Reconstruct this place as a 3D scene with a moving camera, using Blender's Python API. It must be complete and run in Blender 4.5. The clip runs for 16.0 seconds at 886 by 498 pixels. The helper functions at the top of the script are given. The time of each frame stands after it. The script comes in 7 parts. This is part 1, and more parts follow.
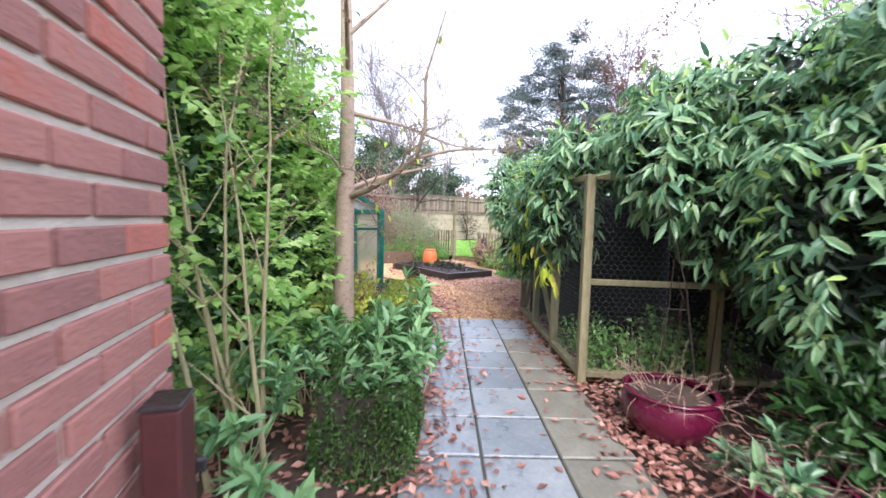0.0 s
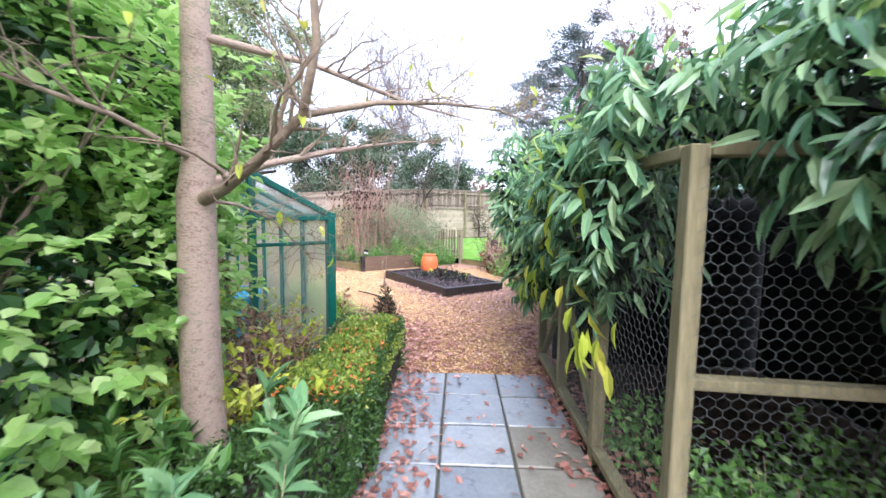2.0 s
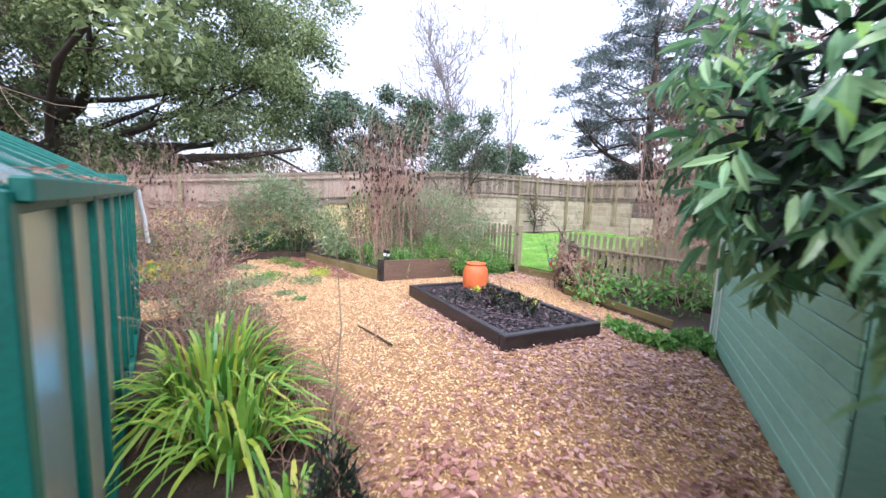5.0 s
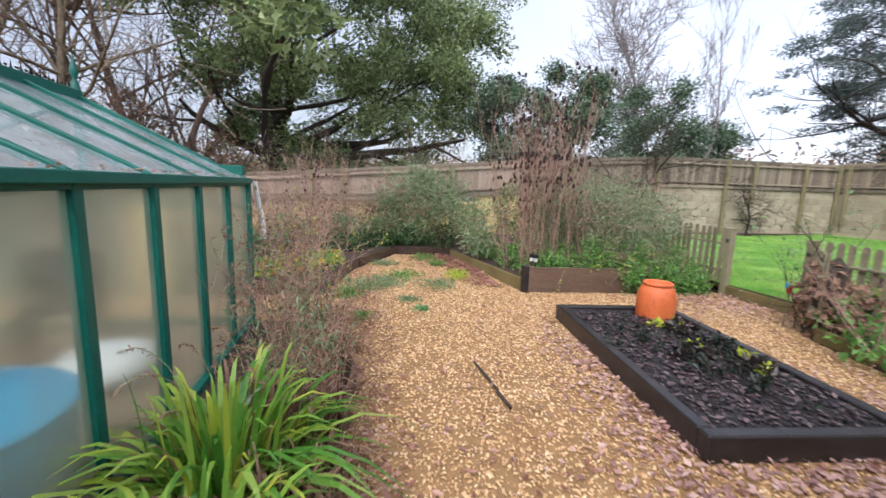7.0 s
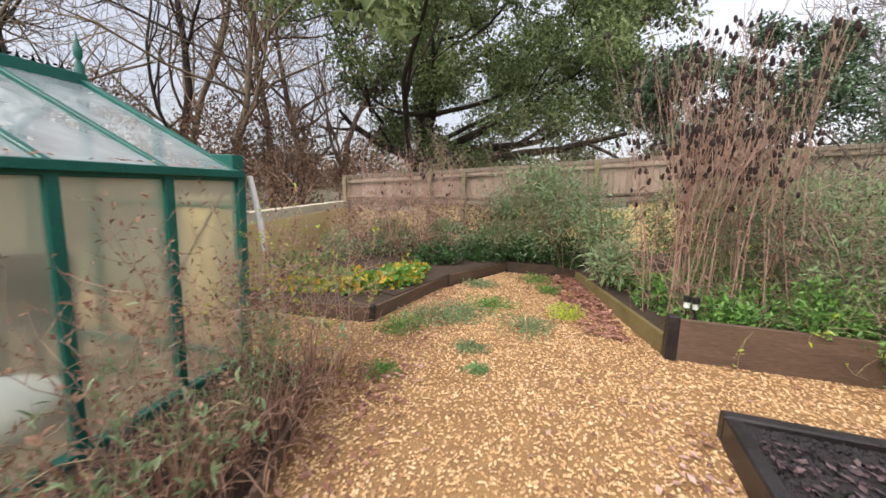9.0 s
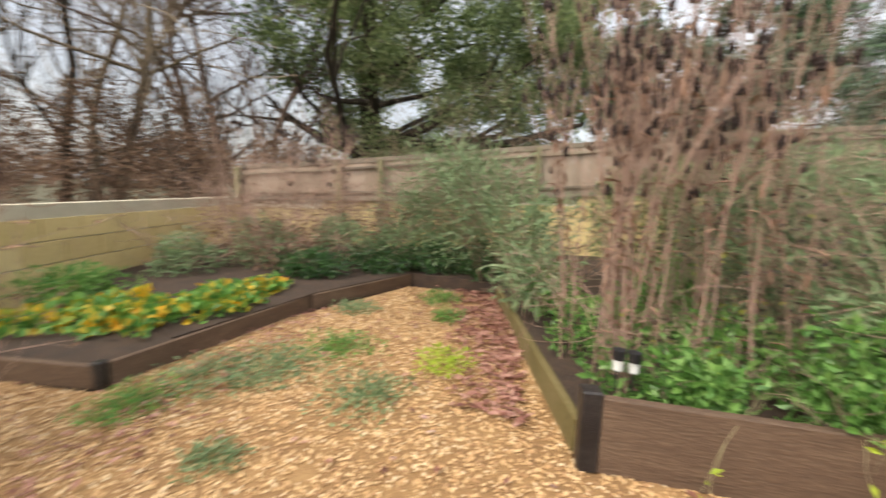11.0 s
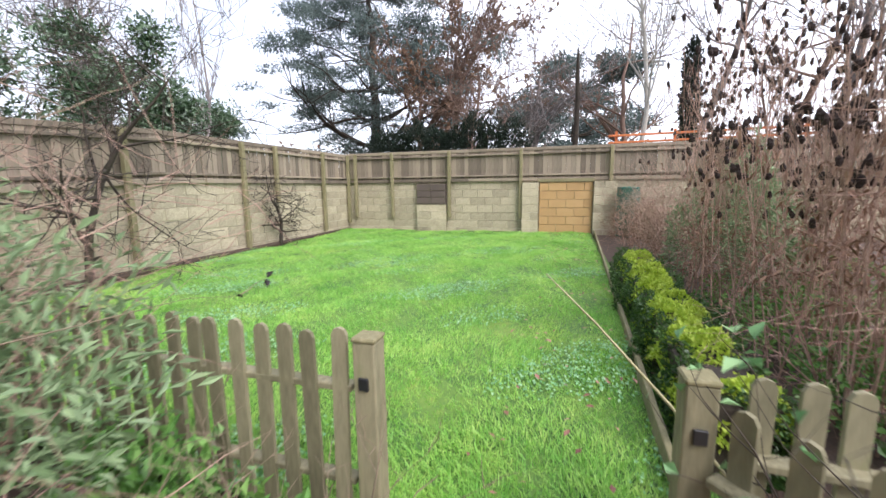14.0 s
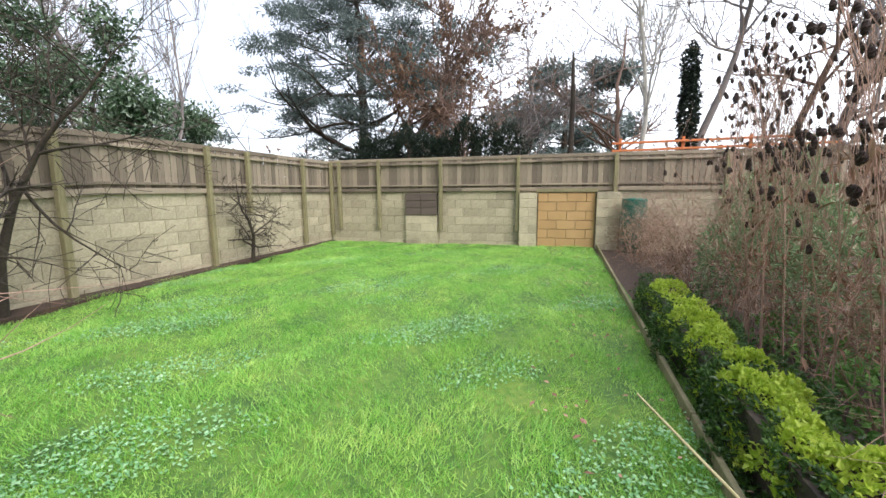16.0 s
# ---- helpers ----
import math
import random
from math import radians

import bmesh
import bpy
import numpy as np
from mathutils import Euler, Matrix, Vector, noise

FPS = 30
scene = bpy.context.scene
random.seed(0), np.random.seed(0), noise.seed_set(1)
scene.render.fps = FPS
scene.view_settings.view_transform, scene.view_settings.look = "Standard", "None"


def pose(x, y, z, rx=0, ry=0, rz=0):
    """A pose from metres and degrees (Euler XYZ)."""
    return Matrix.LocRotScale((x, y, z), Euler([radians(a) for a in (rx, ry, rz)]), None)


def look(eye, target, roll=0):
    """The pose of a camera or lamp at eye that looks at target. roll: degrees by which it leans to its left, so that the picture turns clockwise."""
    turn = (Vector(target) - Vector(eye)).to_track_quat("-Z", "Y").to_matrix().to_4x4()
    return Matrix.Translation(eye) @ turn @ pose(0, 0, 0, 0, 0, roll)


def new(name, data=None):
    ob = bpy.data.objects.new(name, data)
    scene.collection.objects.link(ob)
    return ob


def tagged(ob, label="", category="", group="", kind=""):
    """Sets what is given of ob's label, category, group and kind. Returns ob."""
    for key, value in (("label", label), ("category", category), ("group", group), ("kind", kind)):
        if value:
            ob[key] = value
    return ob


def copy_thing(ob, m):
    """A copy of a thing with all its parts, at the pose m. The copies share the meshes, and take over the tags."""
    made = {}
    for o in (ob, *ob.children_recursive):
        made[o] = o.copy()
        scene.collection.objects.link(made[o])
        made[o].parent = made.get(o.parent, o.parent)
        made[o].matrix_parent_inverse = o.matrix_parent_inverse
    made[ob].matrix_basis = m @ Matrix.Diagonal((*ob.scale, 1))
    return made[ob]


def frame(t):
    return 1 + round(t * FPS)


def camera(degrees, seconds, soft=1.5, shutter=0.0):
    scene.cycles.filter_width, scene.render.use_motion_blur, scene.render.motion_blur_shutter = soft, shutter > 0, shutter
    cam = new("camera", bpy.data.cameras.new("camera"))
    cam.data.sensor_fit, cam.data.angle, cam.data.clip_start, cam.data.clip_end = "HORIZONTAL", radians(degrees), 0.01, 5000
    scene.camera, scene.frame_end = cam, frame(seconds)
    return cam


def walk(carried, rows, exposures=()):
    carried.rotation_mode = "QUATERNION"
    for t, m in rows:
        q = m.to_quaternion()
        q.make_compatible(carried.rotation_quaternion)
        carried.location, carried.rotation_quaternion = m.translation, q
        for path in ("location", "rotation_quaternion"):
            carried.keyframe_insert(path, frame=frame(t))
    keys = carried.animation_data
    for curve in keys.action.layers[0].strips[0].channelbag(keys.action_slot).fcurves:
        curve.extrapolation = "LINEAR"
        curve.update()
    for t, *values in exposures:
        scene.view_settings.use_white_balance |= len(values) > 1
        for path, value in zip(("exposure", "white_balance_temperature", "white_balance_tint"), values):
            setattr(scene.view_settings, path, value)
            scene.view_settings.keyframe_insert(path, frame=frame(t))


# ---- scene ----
cam = camera(95.6, 16.0, soft=1.5, shutter=0.36)
PATH = [
    (0, (-1.287, 0.759, 1.34), (0.095, 2.197, 1.191), 1.4),
    (0.5, (-0.904, 1.146, 1.386), (0.474, 2.586, 1.218), 1.1),
    (1, (-0.567, 1.397, 1.432), (0.81, 2.837, 1.259), 0.9),
    (1.5, (-0.218, 1.607, 1.467), (1.156, 3.049, 1.288), 0.5),
    (2, (0.179, 1.796, 1.474), (1.498, 3.289, 1.291), 0.7),
    (2.5, (0.494, 2.073, 1.425), (1.733, 3.631, 1.233), 1.1),
    (3, (0.817, 2.405, 1.43), (2.018, 3.991, 1.223), 1.8),
    (3.5, (1.134, 2.795, 1.444), (2.311, 4.398, 1.227), 2.1),
    (6, (2.516, 4.745, 1.439), (3.589, 6.408, 1.155), 2.1),
    (6.5, (2.668, 4.869, 1.469), (3.376, 6.715, 1.168), 2.1),
    (7, (2.902, 5.219, 1.441), (3.302, 7.154, 1.131), 1.9),
    (7.5, (3.247, 5.541, 1.465), (3.397, 7.509, 1.141), 2.0),
    (8, (3.528, 5.951, 1.427), (3.41, 7.922, 1.112), 1.7),
    (8.5, (3.726, 6.363, 1.401), (3.433, 8.316, 1.09), 1.5),
    (10.8, (4.608, 8.468, 1.256), (4.111, 10.382, 0.959), 2.4),
    (11, (4.719, 8.619, 1.235), (4.44, 10.578, 0.943), 1.8),
    (11.5, (4.937, 8.912, 1.297), (5.435, 10.826, 1.002), 1.4),
    (12, (5.076, 9.049, 1.307), (6.239, 10.651, 1.019), -0.5),
    (12.5, (5.407, 9.195, 1.325), (6.99, 10.381, 1.031), -0.6),
    (13, (5.762, 9.346, 1.441), (7.566, 10.155, 1.135), -0.6),
    (13.5, (6.326, 9.334, 1.494), (8.209, 9.936, 1.187), -0.8),
    (14, (6.844, 9.364, 1.511), (8.741, 9.92, 1.206), -0.7),
    (14.5, (7.357, 9.471, 1.524), (9.262, 10.002, 1.23), -0.8),
    (15, (7.714, 9.611, 1.579), (9.626, 10.118, 1.286), -0.5),
    (15.5, (7.765, 9.669, 1.627), (9.673, 10.198, 1.346), -0.4),
    (16, (7.723, 9.666, 1.625), (9.638, 10.171, 1.347), -0.4),
]
walk(cam, [(t, look(eye, target, roll)) for t, eye, target, roll in PATH],
     exposures=[(0, 1.08, 5850, 20), (2, 1.24, 5650, 20), (3.5, 1.06, 5700, 21), (6, 0.7, 5600, 19), (7, 0.33, 6000, 15), (8.5, 0.35, 6500, 15), (11, 0.48, 6900, 10), (11.5, 0.58, 6750, 11), (12, 0.69, 6000, 12), (12.5, 0.78, 5850, 12), (14, 0.67, 6100, 16), (16, 0.52, 6250, 12)])

# ---- light: an overcast white sky with a weak, very soft sun ----
world = bpy.data.worlds.new("world")
scene.world = world
world.use_nodes = True
wn, wl = world.node_tree.nodes, world.node_tree.links
wn.clear()
sky = wn.new("ShaderNodeTexSky")
sky.sky_type = "NISHITA"
sky.sun_disc = False
sky.sun_elevation, sky.sun_rotation = radians(47), radians(221)
sky.dust_density, sky.air_density = 4.0, 1.0
sky_bg = wn.new("ShaderNodeBackground")
sky_bg.inputs["Strength"].default_value = 0.08
cloud_tc = wn.new("ShaderNodeTexCoord")
cloud_noise = wn.new("ShaderNodeTexNoise")
cloud_noise.inputs["Scale"].default_value = 2.2
cloud_noise.inputs["Detail"].default_value = 5
cloud_ramp = wn.new("ShaderNodeValToRGB")
cloud_ramp.color_ramp.elements[0].color = (0.78, 0.81, 0.88, 1)
cloud_ramp.color_ramp.elements[1].color = (1.0, 1.0, 1.0, 1)
cloud_ramp.color_ramp.elements[0].position = 0.35
cloud_ramp.color_ramp.elements[1].position = 0.62
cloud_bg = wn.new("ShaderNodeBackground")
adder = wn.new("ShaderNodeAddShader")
world_out = wn.new("ShaderNodeOutputWorld")
wl.new(sky.outputs[0], sky_bg.inputs[0])
wl.new(cloud_tc.outputs["Generated"], cloud_noise.inputs["Vector"])
wl.new(cloud_noise.outputs[0], cloud_ramp.inputs[0])
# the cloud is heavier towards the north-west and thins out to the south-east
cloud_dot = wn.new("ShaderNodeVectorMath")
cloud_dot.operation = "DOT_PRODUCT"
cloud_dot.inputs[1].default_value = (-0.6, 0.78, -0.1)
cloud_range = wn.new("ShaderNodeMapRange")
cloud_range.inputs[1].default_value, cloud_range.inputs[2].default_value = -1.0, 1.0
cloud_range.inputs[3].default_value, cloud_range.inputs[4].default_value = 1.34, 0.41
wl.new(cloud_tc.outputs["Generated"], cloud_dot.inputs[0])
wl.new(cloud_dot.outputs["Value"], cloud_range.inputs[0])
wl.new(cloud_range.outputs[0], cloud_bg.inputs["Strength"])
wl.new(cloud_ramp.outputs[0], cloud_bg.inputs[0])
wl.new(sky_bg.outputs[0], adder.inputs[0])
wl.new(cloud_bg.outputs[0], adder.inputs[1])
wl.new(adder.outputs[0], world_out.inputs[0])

sun_data = bpy.data.lights.new("sun", "SUN")
sun_data.energy, sun_data.angle, sun_data.color = 1.9, radians(28), (1.0, 0.96, 0.9)
sun = new("sun", sun_data)
sun.matrix_world = look((-9, -8, 20), (3, 6, 0))

# ---- materials ----


def srgb(r, g, b):
    return tuple(((c / 255 / 12.92) if c / 255 <= 0.04045 else ((c / 255 + 0.055) / 1.055) ** 2.4) for c in (r, g, b)) + (1,)


def mat(name, colors, scale=8.0, fine=60.0, rough=0.8, bump=0.3, metal=0.0, island=0.0, piece=0.0, stretch=(1, 1, 1), through_light=0.0, spec=0.5):
    """A surface whose colour runs over the given colours by coarse and fine noise, by mesh island or by piece."""
    m = bpy.data.materials.new(name)
    m.use_nodes = True
    n, l = m.node_tree.nodes, m.node_tree.links
    b = n["Principled BSDF"]
    tc = n.new("ShaderNodeTexCoord")
    mp = n.new("ShaderNodeMapping")
    mp.inputs["Scale"].default_value = stretch
    l.new(tc.outputs["Object"], mp.inputs[0])
    n1 = n.new("ShaderNodeTexNoise")
    n1.inputs["Scale"].default_value = scale
    n1.inputs["Detail"].default_value = 6
    n1.inputs["Roughness"].default_value = 0.65
    n2 = n.new("ShaderNodeTexNoise")
    n2.inputs["Scale"].default_value = fine
    n2.inputs["Detail"].default_value = 4
    l.new(mp.outputs[0], n1.inputs["Vector"])
    l.new(mp.outputs[0], n2.inputs["Vector"])

    def math_node(op, a, c):
        k = n.new("ShaderNodeMath")
        k.operation = op
        for i, v in enumerate((a, c)):
            if isinstance(v, (int, float)):
                k.inputs[i].default_value = v
            else:
                l.new(v, k.inputs[i])
        return k.outputs[0]

    f = math_node("ADD", math_node("MULTIPLY", n1.outputs[0], 0.62), math_node("MULTIPLY", n2.outputs[0], 0.38))
    f = math_node("ADD", math_node("MULTIPLY", math_node("SUBTRACT", f, 0.5), 2.2), 0.5)
    if island:
        geo = n.new("ShaderNodeNewGeometry")
        f = math_node("ADD", math_node("MULTIPLY", f, 1 - island), math_node("MULTIPLY", geo.outputs["Random Per Island"], island))
    if piece:
        info = n.new("ShaderNodeObjectInfo")
        f = math_node("ADD", math_node("MULTIPLY", f, 1 - piece), math_node("MULTIPLY", info.outputs["Random"], piece))
    r = n.new("ShaderNodeValToRGB")
    e = r.color_ramp.elements
    e[0].color, e[-1].color = colors[0], colors[-1]
    for i, c in enumerate(colors[1:-1], 1):
        e.new(i / (len(colors) - 1)).color = c
    l.new(f, r.inputs[0])
    l.new(r.outputs[0], b.inputs["Base Color"])
    b.inputs["Metallic"].default_value = metal
    b.inputs["Specular IOR Level"].default_value = spec
    rr = n.new("ShaderNodeMapRange")
    rr.inputs[3].default_value, rr.inputs[4].default_value = max(0.03, rough - 0.15), min(1.0, rough + 0.15)
    l.new(n1.outputs[0], rr.inputs[0])
    l.new(rr.outputs[0], b.inputs["Roughness"])
    if bump:
        bp = n.new("ShaderNodeBump")
        bp.inputs["Strength"].default_value = bump
        bp.inputs["Distance"].default_value = 0.01
        l.new(n2.outputs[0], bp.inputs["Height"])
        l.new(bp.outputs[0], b.inputs["Normal"])
    if through_light:
        tr = n.new("ShaderNodeBsdfTranslucent")
        mx = n.new("ShaderNodeMixShader")
        mx.inputs[0].default_value = through_light
        l.new(r.outputs[0], tr.inputs[0])
        l.new(b.outputs[0], mx.inputs[1])
        l.new(tr.outputs[0], mx.inputs[2])
        l.new(mx.outputs[0], n["Material Output"].inputs[0])
    return m


def leafmat(name, colors, rough=0.4, tl=0.25):
    return mat(name, colors, scale=3, fine=40, rough=rough, bump=0.0, island=0.7, through_light=tl)


def glassmat(name, tint, rough, dirt, misted=False):
    m = bpy.data.materials.new(name)
    m.use_nodes = True
    n, l = m.node_tree.nodes, m.node_tree.links
    b = n["Principled BSDF"]
    b.inputs["Base Color"].default_value = tint
    b.inputs["Roughness"].default_value = rough
    b.inputs["IOR"].default_value = 1.45
    b.inputs["Specular IOR Level"].default_value = 0.6
    if misted:
        clear = n.new("ShaderNodeBsdfRefraction")
        clear.inputs["Color"].default_value = (0.97, 0.97, 0.92, 1)
        clear.inputs["Roughness"].default_value = 0.3
        clear.inputs["IOR"].default_value = 1.1
    else:
        clear = n.new("ShaderNodeBsdfTransparent")
        clear.inputs[0].default_value = (0.94, 0.95, 0.9, 1)
    noise_t = n.new("ShaderNodeTexNoise")
    noise_t.inputs["Scale"].default_value = 2.5
    noise_t.inputs["Detail"].default_value = 5
    tc = n.new("ShaderNodeTexCoord")
    l.new(tc.outputs["Object"], noise_t.inputs["Vector"])
    rg = n.new("ShaderNodeMapRange")
    rg.inputs[1].default_value, rg.inputs[2].default_value = 0.3, 0.75
    rg.inputs[3].default_value, rg.inputs[4].default_value = dirt * 0.5, min(1.0, dirt * 1.4)
    l.new(noise_t.outputs[0], rg.inputs[0])
    mx = n.new("ShaderNodeMixShader")
    l.new(rg.outputs[0], mx.inputs[0])
    l.new(clear.outputs[0], mx.inputs[1])
    l.new(b.outputs[0], mx.inputs[2])
    l.new(mx.outputs[0], n["Material Output"].inputs[0])
    return m


M_BRICK = mat("brick_red", [srgb(84, 70, 70), srgb(130, 92, 86), srgb(148, 102, 94), srgb(160, 112, 102), srgb(168, 98, 82), srgb(126, 104, 104)], 9, 70, 0.85, 0.5, piece=0.55)
M_MORTAR = mat("mortar", [srgb(172, 164, 150), srgb(206, 200, 186)], 12, 90, 0.9, 0.5)
M_SLAB = mat("slab_wet_grey", [srgb(84, 92, 98), srgb(122, 130, 134), srgb(158, 163, 163)], 3, 45, 0.3, 0.15, piece=0.35)
M_SLABMOSS = mat("slab_mossy", [srgb(86, 84, 74), srgb(118, 116, 104), srgb(146, 144, 132)], 4, 50, 0.45, 0.25, piece=0.3)
M_JOINT = mat("slab_joint", [srgb(50, 50, 44), srgb(80, 78, 64)], 10, 60, 0.8, 0.4)
M_GRAVELBED = mat("gravel_bed", [srgb(108, 80, 54), srgb(150, 116, 76), srgb(176, 142, 96)], 5, 90, 0.85, 0.8)
M_CHIP = mat("gravel_chip", [srgb(118, 84, 58), srgb(178, 138, 94), srgb(204, 166, 116), srgb(216, 184, 138), srgb(232, 214, 182)], 5, 60, 0.6, 0.0, island=0.75)
M_SOIL = mat("soil", [srgb(38, 30, 26), srgb(66, 52, 42), srgb(90, 70, 54)], 6, 60, 0.9, 0.8)
M_DARKSOIL = mat("dark_soil", [srgb(20, 17, 19), srgb(36, 31, 33), srgb(58, 50, 51)], 8, 70, 0.7, 0.9, island=0.3)
M_GROUND = mat("rough_ground", [srgb(58, 58, 38), srgb(84, 80, 54), srgb(74, 62, 44)], 0.6, 12, 0.95, 0.6)
M_LAWN = mat("lawn_turf", [srgb(40, 66, 26), srgb(64, 98, 38), srgb(96, 126, 50), srgb(138, 148, 68)], 1.4, 16, 0.85, 0.5)
M_BLADE = mat("grass_blade", [srgb(78, 134, 58), srgb(126, 186, 82), srgb(176, 216, 112), srgb(230, 234, 144)], 1.1, 6, 0.45, 0.0, island=0.4, through_light=0.4)
M_CLOVER = leafmat("clover_leaf", [srgb(104, 160, 104), srgb(146, 194, 142), srgb(190, 220, 182)], 0.45, 0.3)
M_LITTER = leafmat("fallen_leaf", [srgb(88, 54, 46), srgb(136, 90, 76), srgb(172, 126, 110), srgb(206, 168, 150)], 0.5, 0.1)
M_PURPLELITTER = leafmat("purple_fallen_leaf", [srgb(104, 74, 72), srgb(154, 116, 108), srgb(188, 152, 140), srgb(214, 188, 176)], 0.5, 0.1)
M_FENCE = mat("fence_board", [srgb(66, 58, 50), srgb(108, 98, 84), srgb(146, 134, 116), srgb(122, 118, 86)], 3, 40, 0.85, 0.4, piece=0.5, stretch=(1, 1, 0.15))
M_FENCEPALE = mat("fence_board_pale", [srgb(120, 104, 88), srgb(160, 142, 124), srgb(182, 166, 150)], 3, 40, 0.85, 0.4, piece=0.4, stretch=(1, 1, 0.15))
M_POST = mat("weathered_post", [srgb(92, 88, 62), srgb(124, 118, 86), srgb(150, 142, 112)], 4, 50, 0.85, 0.4, stretch=(1, 1, 0.2))
M_PICKET = mat("picket_wood", [srgb(70, 68, 50), srgb(106, 102, 78), srgb(140, 134, 106), srgb(108, 116, 70)], 5, 50, 0.8, 0.4, piece=0.3, stretch=(1, 1, 0.2))
M_BLOCK = mat("concrete_block", [srgb(92, 86, 74), srgb(146, 138, 116), srgb(184, 174, 148), srgb(202, 194, 168)], 2.0, 45, 0.9, 0.5, piece=0.22)
M_BLOCKYELLOW = mat("yellow_block", [srgb(182, 158, 104), srgb(212, 190, 134), srgb(224, 206, 154)], 2.2, 60, 0.9, 0.4, piece=0.35)
M_BLOCKTAN = mat("tan_block", [srgb(150, 120, 80), srgb(176, 144, 98), srgb(188, 158, 114)], 2.2, 60, 0.9, 0.4, piece=0.35)
M_BLOCKJOINT = mat("block_joint", [srgb(176, 168, 146), srgb(206, 198, 176)], 6, 60, 0.9, 0.4)
M_DARKBRICK = mat("dark_blue_brick", [srgb(70, 62, 58), srgb(104, 92, 82)], 6, 60, 0.85, 0.4, piece=0.4)
M_GREENPAINT = mat("green_paint", [srgb(4, 70, 62), srgb(8, 92, 80), srgb(20, 108, 94)], 3, 60, 0.4, 0.1)
M_SHED = mat("shed_green_paint", [srgb(104, 156, 134), srgb(132, 178, 156), srgb(154, 194, 172)], 2, 40, 0.6, 0.2, piece=0.2, stretch=(0.3, 0.3, 1))
M_SHEDTRIM = mat("shed_trim_paint", [srgb(170, 194, 178), srgb(206, 220, 208)], 3, 40, 0.6, 0.2)
# near-black, stands in for the shade inside the fruit cage
M_CAGESHADE = mat("cage_shade", [srgb(14, 16, 18), srgb(28, 30, 32)], 4, 50, 0.9, 0.3)
M_FELT = mat("roof_felt", [srgb(36, 36, 38), srgb(58, 58, 58)], 5, 80, 0.9, 0.5)
M_GLASS = glassmat("greenhouse_glass", (0.62, 0.58, 0.44, 1), 0.12, 0.22, misted=True)
M_GABLEGLASS = glassmat("greenhouse_gable_glass", (0.6, 0.62, 0.56, 1), 0.1, 0.16)
M_ROOFGLASS = glassmat("greenhouse_roof_glass", (0.62, 0.7, 0.74, 1), 0.15, 0.5)
M_TERRA = mat("terracotta", [srgb(170, 78, 38), srgb(204, 104, 54), srgb(220, 130, 78)], 3, 50, 0.6, 0.15)
M_PURPLEGLAZE = mat("plum_glaze", [srgb(62, 12, 34), srgb(88, 20, 46), srgb(108, 34, 60)], 3, 40, 0.25, 0.05)
M_SLEEPER = mat("dark_sleeper", [srgb(20, 18, 20), srgb(38, 34, 34), srgb(64, 58, 56)], 4, 60, 0.34, 0.5, stretch=(1, 1, 3))
M_PLANK = mat("brown_plank", [srgb(66, 50, 40), srgb(98, 78, 62), srgb(126, 104, 84)], 3, 50, 0.75, 0.5, stretch=(0.3, 1, 2))
M_MOSSPLANK = mat("mossy_plank", [srgb(80, 72, 40), srgb(112, 100, 60), srgb(130, 116, 80)], 3, 50, 0.8, 0.5)
M_BLACK = mat("black_plastic", [srgb(22, 22, 24), srgb(40, 40, 42)], 5, 60, 0.5, 0.05)
M_WHITE = mat("white_plastic", [srgb(210, 212, 208), srgb(236, 236, 232)], 5, 60, 0.4, 0.03)
M_BLUE = mat("blue_plastic", [srgb(20, 140, 204), srgb(44, 168, 222), srgb(84, 190, 230)], 2, 30, 0.4, 0.05)
M_CLOTH = mat("pale_blue_sheet", [srgb(150, 190, 222), srgb(226, 232, 238), srgb(236, 238, 240)], 3, 30, 0.7, 0.2)
M_BENCH = mat("bench_wood", [srgb(96, 84, 70), srgb(130, 116, 98)], 3, 40, 0.8, 0.3)
M_CONCRETE = mat("concrete_floor", [srgb(120, 104, 88), srgb(156, 136, 114)], 2, 40, 0.85, 0.3)
M_RED = mat("red_plastic", [srgb(196, 30, 40), srgb(220, 60, 60)], 4, 40, 0.4, 0.05)
M_ORANGEWOOD = mat("orange_timber", [srgb(176, 96, 52), srgb(206, 126, 76)], 3, 40, 0.75, 0.3)
M_BROWNPOST = mat("brown_painted_post", [srgb(58, 26, 26), srgb(84, 40, 38)], 4, 50, 0.6, 0.2)
M_STEEL = mat("galvanised_wire", [srgb(70, 78, 76), srgb(110, 118, 114)], 5, 50, 0.5, 0.0, metal=0.4)
M_BARK = mat("smooth_bark", [srgb(94, 80, 68), srgb(140, 120, 104), srgb(174, 152, 134), srgb(134, 126, 104), srgb(196, 180, 162)], 12, 70, 0.85, 0.7, stretch=(1, 1, 1.6))
M_TWIG = mat("grey_brown_twig", [srgb(92, 80, 66), srgb(134, 118, 98), srgb(160, 146, 122)], 9, 50, 0.85, 0.2)
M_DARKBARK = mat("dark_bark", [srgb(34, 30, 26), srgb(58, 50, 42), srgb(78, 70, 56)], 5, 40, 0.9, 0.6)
M_FARBARK = mat("far_bare_twig", [srgb(112, 106, 104), srgb(144, 136, 132)], 5, 40, 0.9, 0.0)
M_REDTWIG = mat("reddish_far_twig", [srgb(104, 84, 74), srgb(136, 112, 98)], 5, 40, 0.9, 0.0)
M_PALEBARK = mat("pale_birch_bark", [srgb(150, 146, 136), srgb(196, 192, 182)], 5, 30, 0.8, 0.2)
M_PALESTEM = mat("pale_green_stem", [srgb(136, 128, 92), srgb(172, 164, 126)], 9, 50, 0.75, 0.2)
